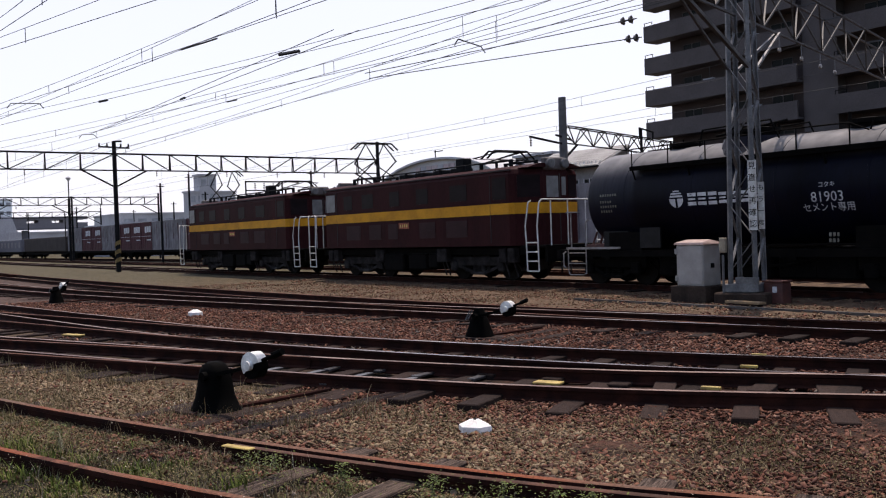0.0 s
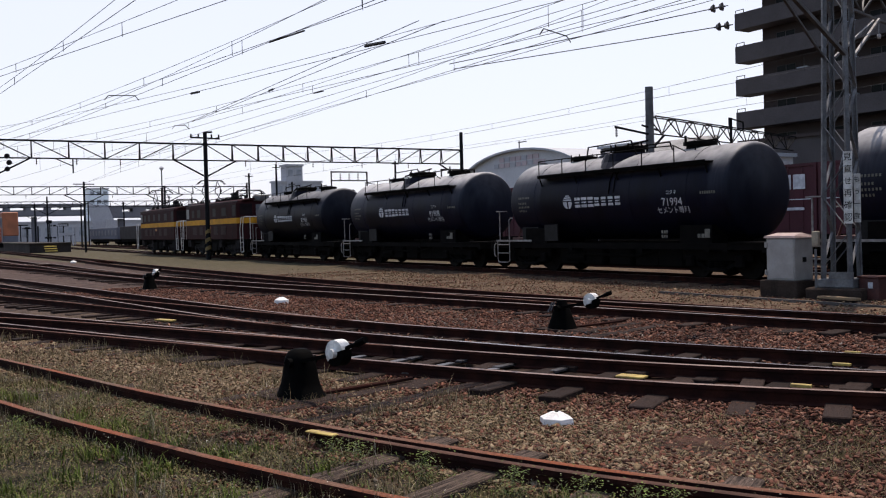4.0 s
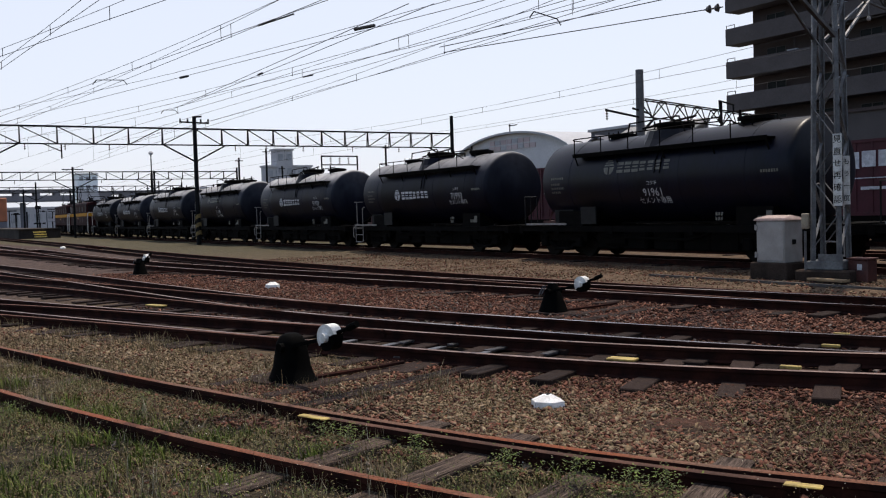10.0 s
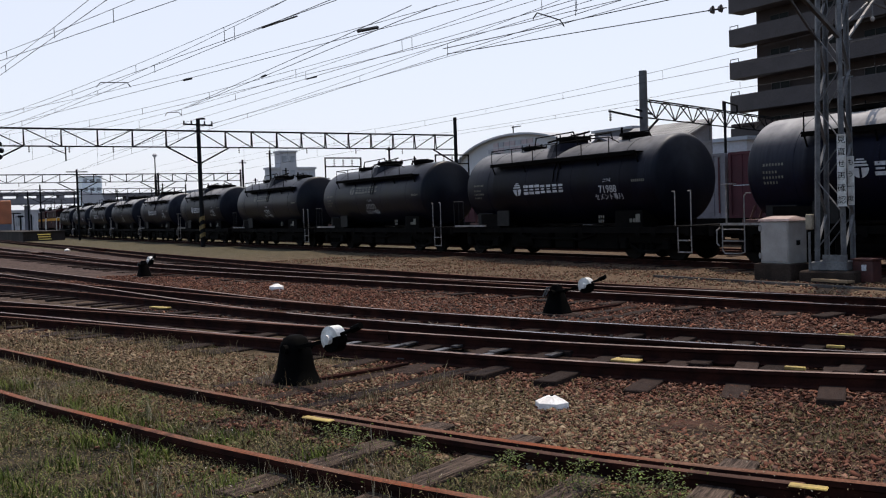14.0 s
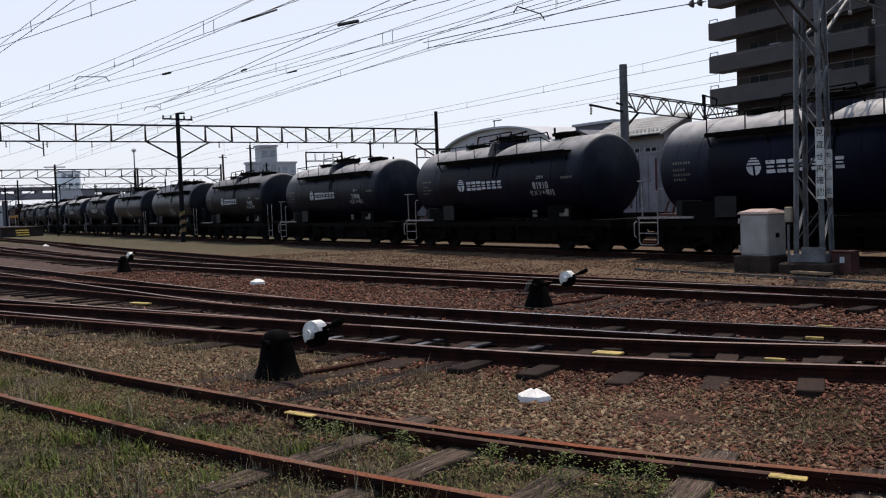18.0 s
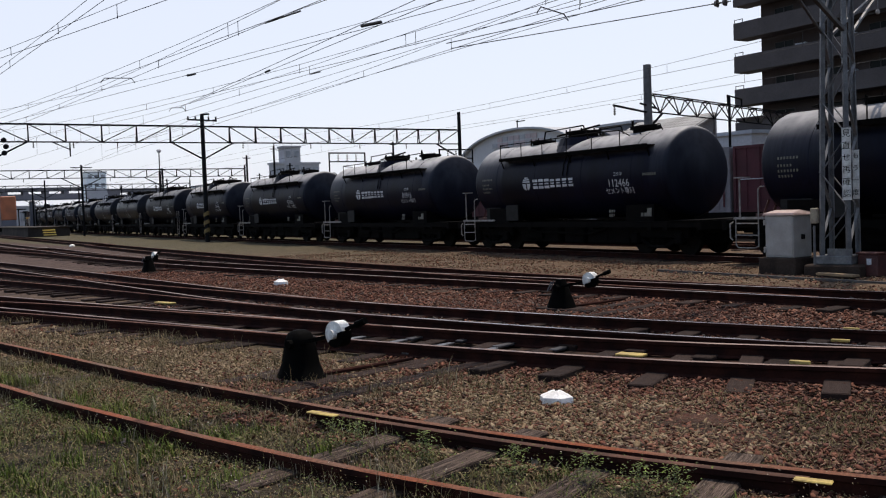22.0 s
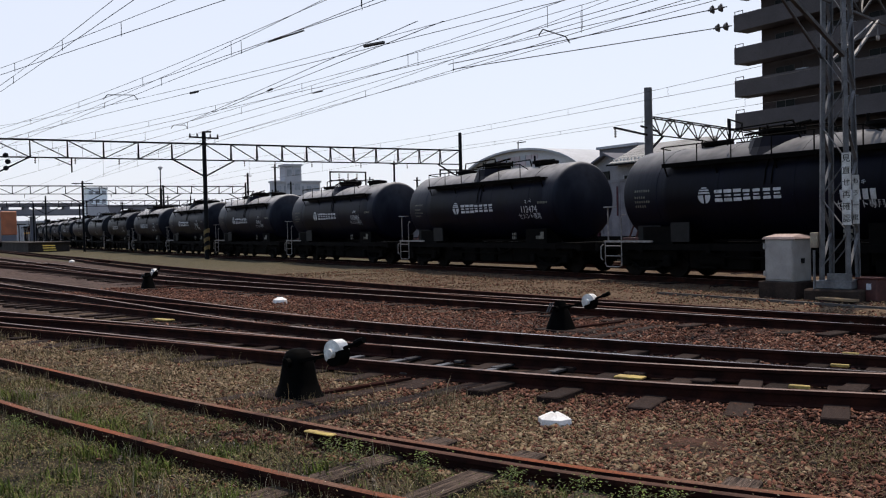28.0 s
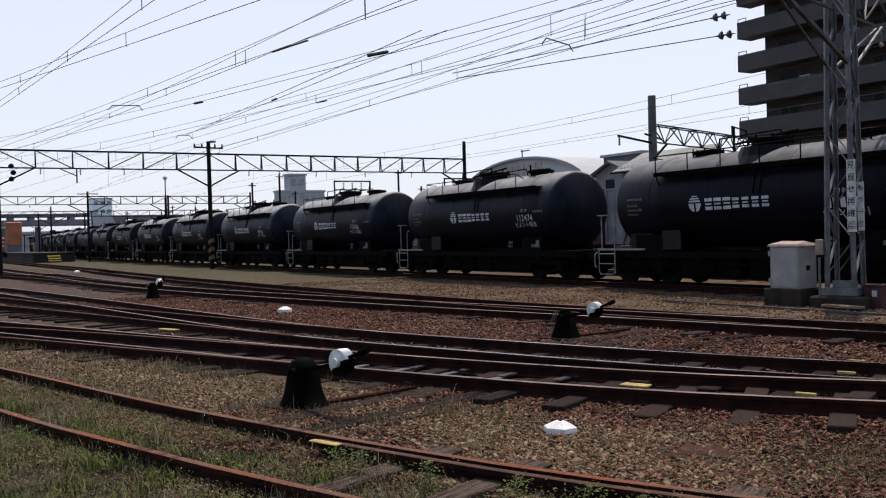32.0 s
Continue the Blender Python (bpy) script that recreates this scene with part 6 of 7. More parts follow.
for x in (-3.5, 3.5):
    bogie(rl, x, 2.2, 0.45)
bm = B()
box(bm, -6.2, 6.5, -1.3, 1.3, 0.85, 1.2)
part("frame", bm, M_under, rl)

# slender poles in the distance
POLES = ((-74.7, 28.5, 7.2), (-75.5, 26.4, 6.5), (-120, 15.6, 5.6), (-70.6, 37.6, 7.3), (-69.7, 39.3, 5.9), (-110, 40, 6.5), (-130, 34, 6.8), (-150, 27, 6.8), (-118, 46, 6.4), (-160, 40, 7), (-130, 22.5, 5.8), (-90, 36, 6.6), (-150, 48, 7), (-135, 29, 6.2))
for x, y, h in POLES:
    g = thing("line_pole", "slender dark line pole standing behind the tracks", "pole", "line poles")
    bm = B()
    rod(bm, (x, y, -0.05), (x, y, h), 0.10, 10, 0.08)
    part("shaft", bm, M_darkpole, g)
    bm = B()
    bar(bm, (x, y - 0.32, h - 0.25), (x, y + 0.32, h - 0.25), 0.07)
    part("cross_arm", bm, M_darkpole, g)
g = thing("floodlight_pole", "slim pole with a lantern on top", "lamp", "")
bm = B()
rod(bm, (-99, 25.2, 6.4), (-99, 25.2, 8.3), 0.06, 8)
rod(bm, (-99, 25.2, -0.05), (-99, 25.2, 6.4), 0.13, 8)
part("shaft", bm, M_darkpole, g)
bm = B()
lathe(bm, [(8.25, 0.12), (8.5, 0.26), (8.65, 0.1)], 10, (-99, 25.2, 0), "z")
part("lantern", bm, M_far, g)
# two lineside frames carrying equipment beyond the train
for x, y in ((-70, 33), (-66, 41)):
    g = thing("equipment_frame", "dark steel frame with insulators on poles", "line equipment", "")
    bm = B()
    path_rod(bm, [(x, y - 1.6, 0), (x, y - 1.6, 6.3), (x, y + 1.6, 6.3), (x, y + 1.6, 0)], 0.06)
    path_rod(bm, [(x, y - 1.6, 5.6), (x, y + 1.6, 5.6)], 0.05)
    part("frame", bm, M_darkpole, g)
    for q in (-0.8, 0, 0.8):
        insulator(g, (x, y + q, 5.65), (x, y + q, 6.2), 0.1, 4)


# clutter of signal posts, railings and pale windows under the footbridge
def far_clutter():
    rng = random.Random(31)
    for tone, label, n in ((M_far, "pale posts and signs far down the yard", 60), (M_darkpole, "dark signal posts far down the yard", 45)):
        bm = B()
        for k in range(n):
            x, y = rng.uniform(-215, -165), rng.uniform(-14, 34)
            h = rng.uniform(1.2, 4.6)
            bar(bm, (x, y, 0), (x, y, h), rng.uniform(0.10, 0.22))
            if rng.random() < 0.6:
                box(bm, x - 0.1, x + 0.1, y - rng.uniform(0.3, 1.6), y + rng.uniform(0.3, 1.6), h - rng.uniform(0.2, 0.6), h)
        ob = part("yard_posts", bm, tone)
        tagged(ob, label, "posts", "", "stuff")


far_clutter()
# ---- lineside things ----
cab = thing("relay_cabinet", "grey steel lineside cabinet with a pale lid on a concrete plinth", "cabinet", "", "", pose(-13.25, 16.4, 0, 0, 0, 2))
bm = B()
box(bm, -0.46, 0.46, -0.40, 0.40, -0.05, 0.34, 0.02)
part("plinth", bm, M_plinth, cab, "dark weathered concrete plinth")
bm = B()
box(bm, -0.35, 0.35, -0.30, 0.30, 0.34, 1.22, 0.012)
part("body", bm, M_box, cab)
for s in (-1, 1):
    bm = B()
    box(bm, -0.33, 0.33, s * 0.305 - 0.008, s * 0.305 + 0.008, 0.38, 1.20, 0.006)
    part("door", bm, M_box, cab)
bm = B()
for z_ in (0.0,):
    v0 = [bm.verts.new(c) for c in ((-0.39, -0.34, 1.225), (0.39, -0.34, 1.225), (0.39, 0.34, 1.225), (-0.39, 0.34, 1.225))]
    v1 = [bm.verts.new(c) for c in ((-0.37, -0.32, 1.27), (0.37, -0.32, 1.27), (0.30, 0.0, 1.33), (-0.30, 0.0, 1.33), (0.37, 0.32, 1.27), (-0.37, 0.32, 1.27))]
    bm.faces.new(v0[::-1])
    bm.faces.new((v0[0], v0[1], v1[1], v1[0]))
    bm.faces.new((v0[2], v0[3], v1[5], v1[4]))
    bm.faces.new((v0[1], v0[2], v1[4], v1[2], v1[1]))
    bm.faces.new((v0[3], v0[0], v1[0], v1[3], v1[5]))
    bm.faces.new((v1[0], v1[1], v1[2], v1[3]))
    bm.faces.new((v1[3], v1[2], v1[4], v1[5]))
part("lid", bm, M_boxlid, cab, "pale weathered sloping lid")
for x_ in (-0.34, 0.34):
    for z_ in (0.5, 1.08):
        bm = B()
        box(bm, x_ - 0.035, x_ + 0.035, -0.335, -0.31, z_ - 0.05, z_ + 0.05, 0.006)
        rod(bm, (x_, -0.34, z_ - 0.06), (x_, -0.34, z_ + 0.06), 0.014)
        part("hinge", bm, M_box, cab)
bm = B()
box(bm, 0.352, 0.375, -0.05, 0.05, 0.72, 0.82)
part("lock", bm, M_darkpole, cab)

pl = new("plank", mesh_of("plank", box(B(), -0.45, 0.45, -0.10, 0.10, 0, 0.05, 0.008), M_plank))
pl.matrix_world = pose(-11.75, 15.95, 0.03, 0, 0, -6)
tagged(pl, "pale weathered plank lying at the mast's foot", "plank")
for dx_ in (0.0,):
    bm = B()
    box(bm, -0.35, 0.35, -0.12, 0.12, 0, 0.045, 0.006)
    ob = new("plank", mesh_of("plank", bm, M_sleeper))
    ob.matrix_world = pose(-11.75, 15.98, -0.015, 0, 0, -4)
    tagged(ob, "dark old plank lying under the pale one", "plank")
jb = thing("junction_box", "small dull red box beside the mast", "box", "", "", pose(-11.55, 16.75, 0))
bm = B()
box(bm, -0.22, 0.22, -0.16, 0.16, -0.02, 0.42, 0.02)
part("body", bm, M_rustred, jb)
bm = B()
box(bm, -0.24, 0.24, -0.18, 0.18, 0.42, 0.46, 0.01)
part("lid", bm, M_rustred, jb)
bm = B()
box(bm, 0.0, 0.1, -0.172, -0.162, 0.22, 0.34)
part("label_plate", bm, M_letter, jb)


def switch_stand(x, y, turn, s=1.0, peaked=False):
    """A hand-thrown switch stand: cast hood, arm with a half-white round weight, handle."""
    g = thing("switch_stand", "black cast switch stand with a half-white round weight", "switch stand", "switch stands", "", pose(x, y, 0, 0, 0, turn))
    bm = B()
    n = 18
    rows = []
    for z_, wx, wy in ((0.02, 0.27, 0.20), (0.06, 0.235, 0.18), (0.16, 0.19, 0.155), (0.30, 0.16, 0.14), (0.40, 0.14, 0.125), (0.455, 0.11, 0.10), (0.485, 0.05, 0.06)):
        if peaked:
            wx, wy = max(0.05, 0.25 - 0.40 * z_), max(0.05, 0.20 - 0.24 * z_)
        rows.append([bm.verts.new((wx * s * math.copysign(abs(math.cos(2 * math.pi * k / n)) ** 0.7, math.cos(2 * math.pi * k / n)), wy * s * math.copysign(abs(math.sin(2 * math.pi * k / n)) ** 0.7, math.sin(2 * math.pi * k / n)), z_ * s)) for k in range(n)])
    for r0, r1 in zip(rows[:-1], rows[1:]):
        for k in range(n):
            bm.faces.new((r0[k], r0[(k + 1) % n], r1[(k + 1) % n], r1[k]))
    bm.faces.new(rows[0][::-1])
    bm.faces.new(rows[-1])
    part("hood", bm, M_black, g, "black cast-iron hood", smooth=True)
    bm = B()
    box(bm, -0.36 * s, 0.42 * s, -0.26 * s, 0.26 * s, -0.03, 0.022, 0.008)
    part("base_plate", bm, M_sleeper, g, "oily wooden base board")
    bm = B()
    rod(bm, (0.02 * s, -0.17 * s, 0.36 * s), (0.02 * s, 0.17 * s, 0.36 * s), 0.045 * s, 10)
    bar(bm, (0.0, -0.06 * s, 0.35 * s), (0.55 * s, -0.06 * s, 0.47 * s), 0.06 * s, 0.035 * s)
    rod(bm, (0.55 * s, -0.06 * s, 0.47 * s), (1.0 * s, -0.06 * s, 0.63 * s), 0.022 * s, 8, 0.017 * s)
    rod(bm, (0.92 * s, -0.06 * s, 0.60 * s), (1.04 * s, -0.06 * s, 0.645 * s), 0.032 * s, 8)
    part("arm", bm, M_black, g)
    for up, mm, lab in ((1, M_white, "white upper half of the weight"), (0, M_black, "")):
        bm = B()
        k0, sweep_ = (math.radians(18), math.radians(205)) if up else (math.radians(223), math.radians(155))
        ring = [(0.0, 0.0)] + [(0.124 * math.cos(k0 + sweep_ * i_ / 12), 0.124 * math.sin(k0 + sweep_ * i_ / 12)) for i_ in range(13)]
        for q in range(1, 13):
            a_, b_, c_ = ring[0], ring[q], ring[q + 1]
            for y0_, y1_ in ((-0.115, -0.005),):
                f0 = [bm.verts.new((0.66 * s + p_[0] * s, y0_ * s, 0.50 * s + p_[1] * s)) for p_ in (a_, b_, c_)]
                f1 = [bm.verts.new((0.66 * s + p_[0] * s, y1_ * s, 0.50 * s + p_[1] * s)) for p_ in (a_, b_, c_)]
                bm.faces.new(f0)
                bm.faces.new(f1[::-1])
                bm.faces.new((f0[1], f1[1], f1[2], f0[2]))
        if up:
            rod(bm, (0.66 * s, -0.16 * s, 0.50 * s), (0.66 * s, -0.115 * s, 0.50 * s), 0.045 * s, 12)
        bmesh.ops.remove_doubles(bm, verts=bm.verts, dist=0.0005)
        bmesh.ops.recalc_face_normals(bm, faces=bm.faces)
        part("weight", bm, mm, g, lab)
    bm = B()
    for k in (-1, 1):
        rod(bm, (0.1 * s, k * 0.1, 0.03), (0.3 * s, 1.15 + k * 0.1, 0.05), 0.02)
    part("switch_rod", bm, M_side, g)
    # two pale strips added in place of light glinting on the hood's edges
    if peaked:
        for k in (-1, 1):
            bm = B()
            bar(bm, (-0.165 * s, -0.125 * s + k * 0.028, 0.30 * s), (-0.10 * s, -0.085 * s + k * 0.028, 0.455 * s), 0.014, 0.02)
            part("guide_bar", bm, M_steel, g, "pale strip for a glint along the hood edge")
    return g


switch_stand(-8.66, 3.49, 16)
switch_stand(-11.58, 9.03, 12, 0.95, True)
switch_stand(-28.6, 6.82, 8, 1.0, True)
# timbers under the switch stands
for x, y, turn, ln_ in ((-8.45, 4.05, 108, 2.2), (-7.85, 4.2, 108, 2.4), (-9.1, 3.2, 108, 0.9), (-11.2, 9.5, 104, 2.0), (-10.7, 9.6, 104, 2.0), (-28.5, 7.6, 100, 2.0)):
    bm = B()
    box(bm, -ln_ / 2, ln_ / 2, -0.10, 0.10, -0.08, 0.016, 0.012)
    ob = new("switch_timber", mesh_of("switch_timber", bm, M_sleeper))
    ob.matrix_world = pose(x, y, 0, 0, 0, turn)
    tagged(ob, "dark oily timber under the switch stand", "timber", "switch timbers")


def fouling_marker(x, y, turn, s=1.0):
    g = thing("fouling_marker", "low white-painted concrete marker lying between the tracks", "marker", "white markers between the tracks", "", pose(x, y, 0, 0, 0, turn))
    bm = B()
    n = 6
    rows = [[bm.verts.new((r_ * s * math.cos(2 * math.pi * k / n), r_ * 0.82 * s * math.sin(2 * math.pi * k / n), z_ * s)) for k in range(n)] for z_, r_ in ((-0.05, 0.265), (0.085, 0.26), (0.092, 0.252), (0.168, 0.095), (0.174, 0.085))]
    for r0, r1 in zip(rows[:-1], rows[1:]):
        for k in range(n):
            bm.faces.new((r0[k], r0[(k + 1) % n], r1[(k + 1) % n], r1[k]))
    bm.faces.new(rows[0][::-1])
    bm.faces.new(rows[-1])
    part("block", bm, M_whiteblock, g)
    bm = B()
    lathe(bm, [(0.165 * s, 0.028 * s), (0.188 * s, 0.024 * s)], 10, (0, 0, 0), "z")
    part("cap", bm, M_darkpole, g)
    return g


fouling_marker(-6.17, 4.73, 32, 0.56)
fouling_marker(-20.40, 7.82, 10, 0.72)
fouling_marker(-61.24, 10.05, 0, 0.85)

# yellow painted marks: wedge at the rail, bars on the rails and boards
for x, y, z, turn, lx, ly, lz, lab in (
        (-6.55, 2.80, 0.109, 20, 0.30, 0.070, 0.012, "yellow painted bar clamped beside the rusty rail"),
        (-3.27, 4.21, 0.109, 28, 0.20, 0.070, 0.012, "yellow painted bar clamped beside the rusty rail"),
        (-7.29, 6.57, 0.045, 24, 0.30, 0.150, 0.025, "yellow painted board between the rails"),
        (-17.56, 4.45, 0.035, 20, 0.50, 0.140, 0.030, "pale yellow board between the tracks"),
        (-6.54, 9.10, 0.135, 24, 0.17, 0.035, 0.030, "yellow painted mark on the rail's side"),
        (-6.12, 8.24, 0.060, 24, 0.17, 0.055, 0.030, "yellow painted mark beside the rail"),
        (-6.09, 8.30, 0.135, 24, 0.18, 0.035, 0.030, "yellow painted mark on the rail's side"),
        (-5.84, 7.36, 0.050, 24, 0.19, 0.055, 0.035, "yellow painted mark beside the rail")):
    bm = B()
    box(bm, -lx / 2, lx / 2, -ly / 2, ly / 2, 0, lz, 0.006)
    ob = new("yellow_mark", mesh_of("yellow_mark", bm, M_yellowmark))
    ob.matrix_world = pose(x, y, z, 0, 0, turn)
    tagged(ob, lab, "marker", "yellow clearance marks")

# switch parts between the polished rails: plates and rods
RNGP = random.Random(5)
for i_ in range(9):
    bm = B()
    ln_ = RNGP.uniform(0.5, 0.9)
    box(bm, -ln_ / 2, ln_ / 2, -0.05, 0.05, 0, 0.03, 0.006)
    ob = new("slide_plate", mesh_of("slide_plate", bm, M_plate))
    f_ = i_ / 8
    ob.matrix_world = pose(-10.6 + 2.6 * f_, 5.25 + 0.95 * f_ + (0.5 if i_ % 2 else -0.4), 0.015, 0, 0, 110 + RNGP.uniform(-4, 4))
    tagged(ob, "greased steel plate under the switch rails", "switch plate", "switch slide plates")

# low kerb line along the sandy strip
bm = B()
box(bm, -16.0, -6.5, 15.28, 15.36, -0.05, 0.035)
ob = part("cable_trough", bm, M_conc)
tagged(ob, "low pale concrete cable trough edge in the sandy strip", "cable trough", "", "structure")


# ---- loose stones, grass and weeds ----


def field(n, x0, x1, low, high, lump=0.0, seed=1):
    """n random places with x between x0 and x1 and y between two lines (slope, level); lump thins them by patches."""
    rng = np.random.default_rng(seed)
    x = rng.uniform(x0, x1, n)
    u = rng.uniform(0, 1, n)
    y = (low[0] * x + low[1]) * (1 - u) + (high[0] * x + high[1]) * u
    if lump:
        keep = np.array([noise.noise((a_ * 0.8, b_ * 0.8, seed)) * 0.9 + 0.5 for a_, b_ in zip(x, y)])
        ok = rng.uniform(0, 1, n) < np.clip((keep - 0.5) * lump + 0.5, 0.03, 1)
        x, y = x[ok], y[ok]
    return x, y


def stones(name, label, x, y, smin, smax, cols, seed, z=-0.012):
    """Angular flat chips of stone, each a battered box."""
    rng = np.random.default_rng(seed)
    v = np.array([(a_, b_, c_) for a_ in (-1, 1) for b_ in (-1, 1) for c_ in (-1, 1)], dtype=float)
    f = np.array([[0, 1, 3, 2], [4, 6, 7, 5], [0, 4, 5, 1], [2, 3, 7, 6], [0, 2, 6, 4], [1, 5, 7, 3]])
    n = len(x)
    size = smin + (smax - smin) * rng.beta(1.5, 3.0, n)
    vv = v[None] * (1 + rng.uniform(-0.5, 0.15, (n, 8, 3)))
    vv = vv * np.stack([rng.uniform(0.7, 1.35, n), rng.uniform(0.5, 0.9, n), rng.uniform(0.3, 0.6, n)], -1)[:, None]
    vv[..., 2] += vv[..., 0] * rng.normal(0, 0.35, (n, 1)) + vv[..., 1] * rng.normal(0, 0.35, (n, 1))
    w = rng.uniform(0, 2 * np.pi, n)
    c, s = np.cos(w)[:, None], np.sin(w)[:, None]
    px = vv[..., 0] * c - vv[..., 1] * s
    py = vv[..., 0] * s + vv[..., 1] * c
    out = np.stack([px, py, vv[..., 2]], -1) * size[:, None, None] * 0.5
    out[..., 0] += x[:, None]
    out[..., 1] += y[:, None]
    out[..., 2] += (z + size * rng.uniform(0.06, 0.46, n))[:, None]
    faces = (f[None] + (np.arange(n) * 8)[:, None, None]).reshape(-1, 4)
    me = raw_mesh(name, out.reshape(-1, 3), faces, island_mat(name, cols))
    return tagged(new(name, me), label, "gravel", "", "stuff")


BROWN = [(0.033, 0.013, 0.008), (0.145, 0.058, 0.030), (0.073, 0.027, 0.017), (0.183, 0.089, 0.049), (0.092, 0.034, 0.020), (0.241, 0.140, 0.084), (0.048, 0.020, 0.013), (0.165, 0.066, 0.034), (0.115, 0.068, 0.045), (0.029, 0.011, 0.008)]
TAN = [(0.061, 0.041, 0.023), (0.194, 0.135, 0.078), (0.112, 0.075, 0.043), (0.274, 0.210, 0.137), (0.082, 0.050, 0.033), (0.213, 0.156, 0.098), (0.143, 0.085, 0.050)]
BROWN = [(r_ * 0.97, g_ * 0.90, b_ * 1.02) for r_, g_, b_ in BROWN]
GREY = [(0.03, 0.025, 0.023), (0.12, 0.10, 0.085), (0.06, 0.042, 0.034), (0.18, 0.15, 0.13), (0.045, 0.03, 0.025)]

# between the weedy siding and the polished tracks
x, y = field(92000, -9.5, 1.5, (0.40, 5.2), (0.42, 9.6), 0.5, 3)
stones("ballast_stones", "crushed brown ballast stones between the sidings", x, y, 0.013, 0.054, BROWN + TAN[2:3], 4)
x, y = field(80000, -17, -4.0, (0.27, 4.6), (0.33, 7.4), 0.9, 5)
stones("dry_gravel", "pale dry gravel round the switch stand", x, y, 0.012, 0.054, TAN + TAN[1:6] + BROWN[:3], 6)
# inside the polished tracks and up to the next pair
x, y = field(26000, -18, -2, (0.36, 10.0), (0.30, 13.2), 0.6, 8)
stones("ballast_stones", "dark oily ballast between the polished rails", x, y, 0.018, 0.065, GREY + BROWN, 9)
x, y = field(60000, -30, -3, (0.25, 10.6), (0.21, 13.9), 0.6, 10)
stones("ballast_stones", "reddish ballast stones between the yard tracks", x, y, 0.018, 0.070, BROWN, 11)
x, y = field(10000, -24, -4, (0.19, 13.4), (0.19, 15.4), 0.6, 12)
stones("ballast_stones", "dark ballast in the yard track", x, y, 0.024, 0.085, GREY + BROWN[:4], 13)
x, y = field(26000, -34, -5, (0.06, 14.1), (0.0, 18.0), 1.0, 14)
stones("strip_gravel", "sandy gravel strip beside the main line", x, y, 0.018, 0.065, TAN + BROWN[:6], 15)
x, y = field(14000, -12, 0.5, (0.32, 2.6), (0.38, 5.6), 1.6, 16)
stones("siding_stones", "brown stones among the weeds of the siding", x, y, 0.012, 0.042, TAN[:3] + BROWN[:5] + GREY, 17)


def blades(name, label, category, x, y, hmin, hmax, wide, cols, seed, lean=0.5):
    rng = np.random.default_rng(seed)
    n = len(x)
    h = hmin + (hmax - hmin) * rng.beta(1.3, 3.0, n)
    w = rng.uniform(0, 2 * np.pi, n)
    dx, dy = np.cos(w), np.sin(w)
    bend = h * rng.uniform(0.1, lean, n)
    half = wide * rng.uniform(0.6, 1.3, n)
    verts = np.zeros((n, 5, 3))
    for k, (up, out_, wd) in enumerate(((0, 0, 1), (0, 0, -1), (0.55, 0.3, 0.8), (0.55, 0.3, -0.8), (1.0, 1.0, 0))):
        verts[:, k, 0] = x + dx * bend * out_ - dy * half * wd
        verts[:, k, 1] = y + dy * bend * out_ + dx * half * wd
        verts[:, k, 2] = h * up * (1 - 0.15 * out_) - 0.03
    base = np.array([[0, 1, 3], [0, 3, 2], [2, 3, 4]])
    faces = (base[None] + (np.arange(n) * 5)[:, None, None]).reshape(-1, 3)
    me = raw_mesh(name, verts.reshape(-1, 3), faces, island_mat(name, cols, 0.8))
    return tagged(new(name, me), label, category, "", "stuff")


def clumps(n, per, x0, x1, low, high, spread, seed):
    rng = np.random.default_rng(seed)
    cx, cy = field(n, x0, x1, low, high, 2.0, seed)
    k = rng.integers(per // 3, per, len(cx))
    x = np.repeat(cx, k) + rng.normal(0, spread, k.sum())
    y = np.repeat(cy, k) + rng.normal(0, spread, k.sum())
    return x, y


def leaves(name, label, x, y, smin, smax, high, cols, seed):
    """Low ground cover: small tilted leaves close to the soil."""
    rng = np.random.default_rng(seed)
    n = len(x)
    s_ = rng.uniform(smin, smax, n)
    w, tilt, side = rng.uniform(0, 6.28, n), rng.normal(0, 0.55, n), rng.normal(0, 0.45, n)
    z = high * rng.beta(1.1, 2.6, n)
    v = np.zeros((n, 4, 3))
    for k, (a_, b_) in enumerate(((1.5, 0), (0.1, 0.62), (-1.2, 0), (0.1, -0.62))):
        v[:, k, 0] = x + s_ * (a_ * np.cos(w) - b_ * np.sin(w))
        v[:, k, 1] = y + s_ * (a_ * np.sin(w) + b_ * np.cos(w))
        v[:, k, 2] = z + s_ * (a_ * tilt + b_ * side)
    me = raw_mesh(name, v.reshape(-1, 3), np.arange(n * 4).reshape(n, 4), island_mat(name, cols, 0.8))
    return tagged(new(name, me), label, "ground cover", "", "stuff")


GREEN = [(0.049, 0.077, 0.014), (0.119, 0.161, 0.031), (0.084, 0.119, 0.022), (0.182, 0.182, 0.059), (0.063, 0.091, 0.020), (0.238, 0.196, 0.098)]
STRAW = [(0.15, 0.11, 0.055), (0.27, 0.21, 0.12), (0.10, 0.072, 0.036), (0.21, 0.155, 0.08), (0.07, 0.06, 0.024), (0.33, 0.27, 0.17)]
OLIVE = [(0.052, 0.052, 0.017), (0.130, 0.103, 0.047), (0.086, 0.082, 0.027), (0.215, 0.170, 0.087), (0.080, 0.048, 0.026), (0.118, 0.113, 0.034)]
LUSH = [(0.058, 0.080, 0.012), (0.115, 0.150, 0.022), (0.076, 0.104, 0.016), (0.165, 0.185, 0.040), (0.036, 0.048, 0.012)]
x, y = clumps(430, 60, -15, -3.4, (0.30, 1.4), (0.30, 4.9), 0.075, 21)
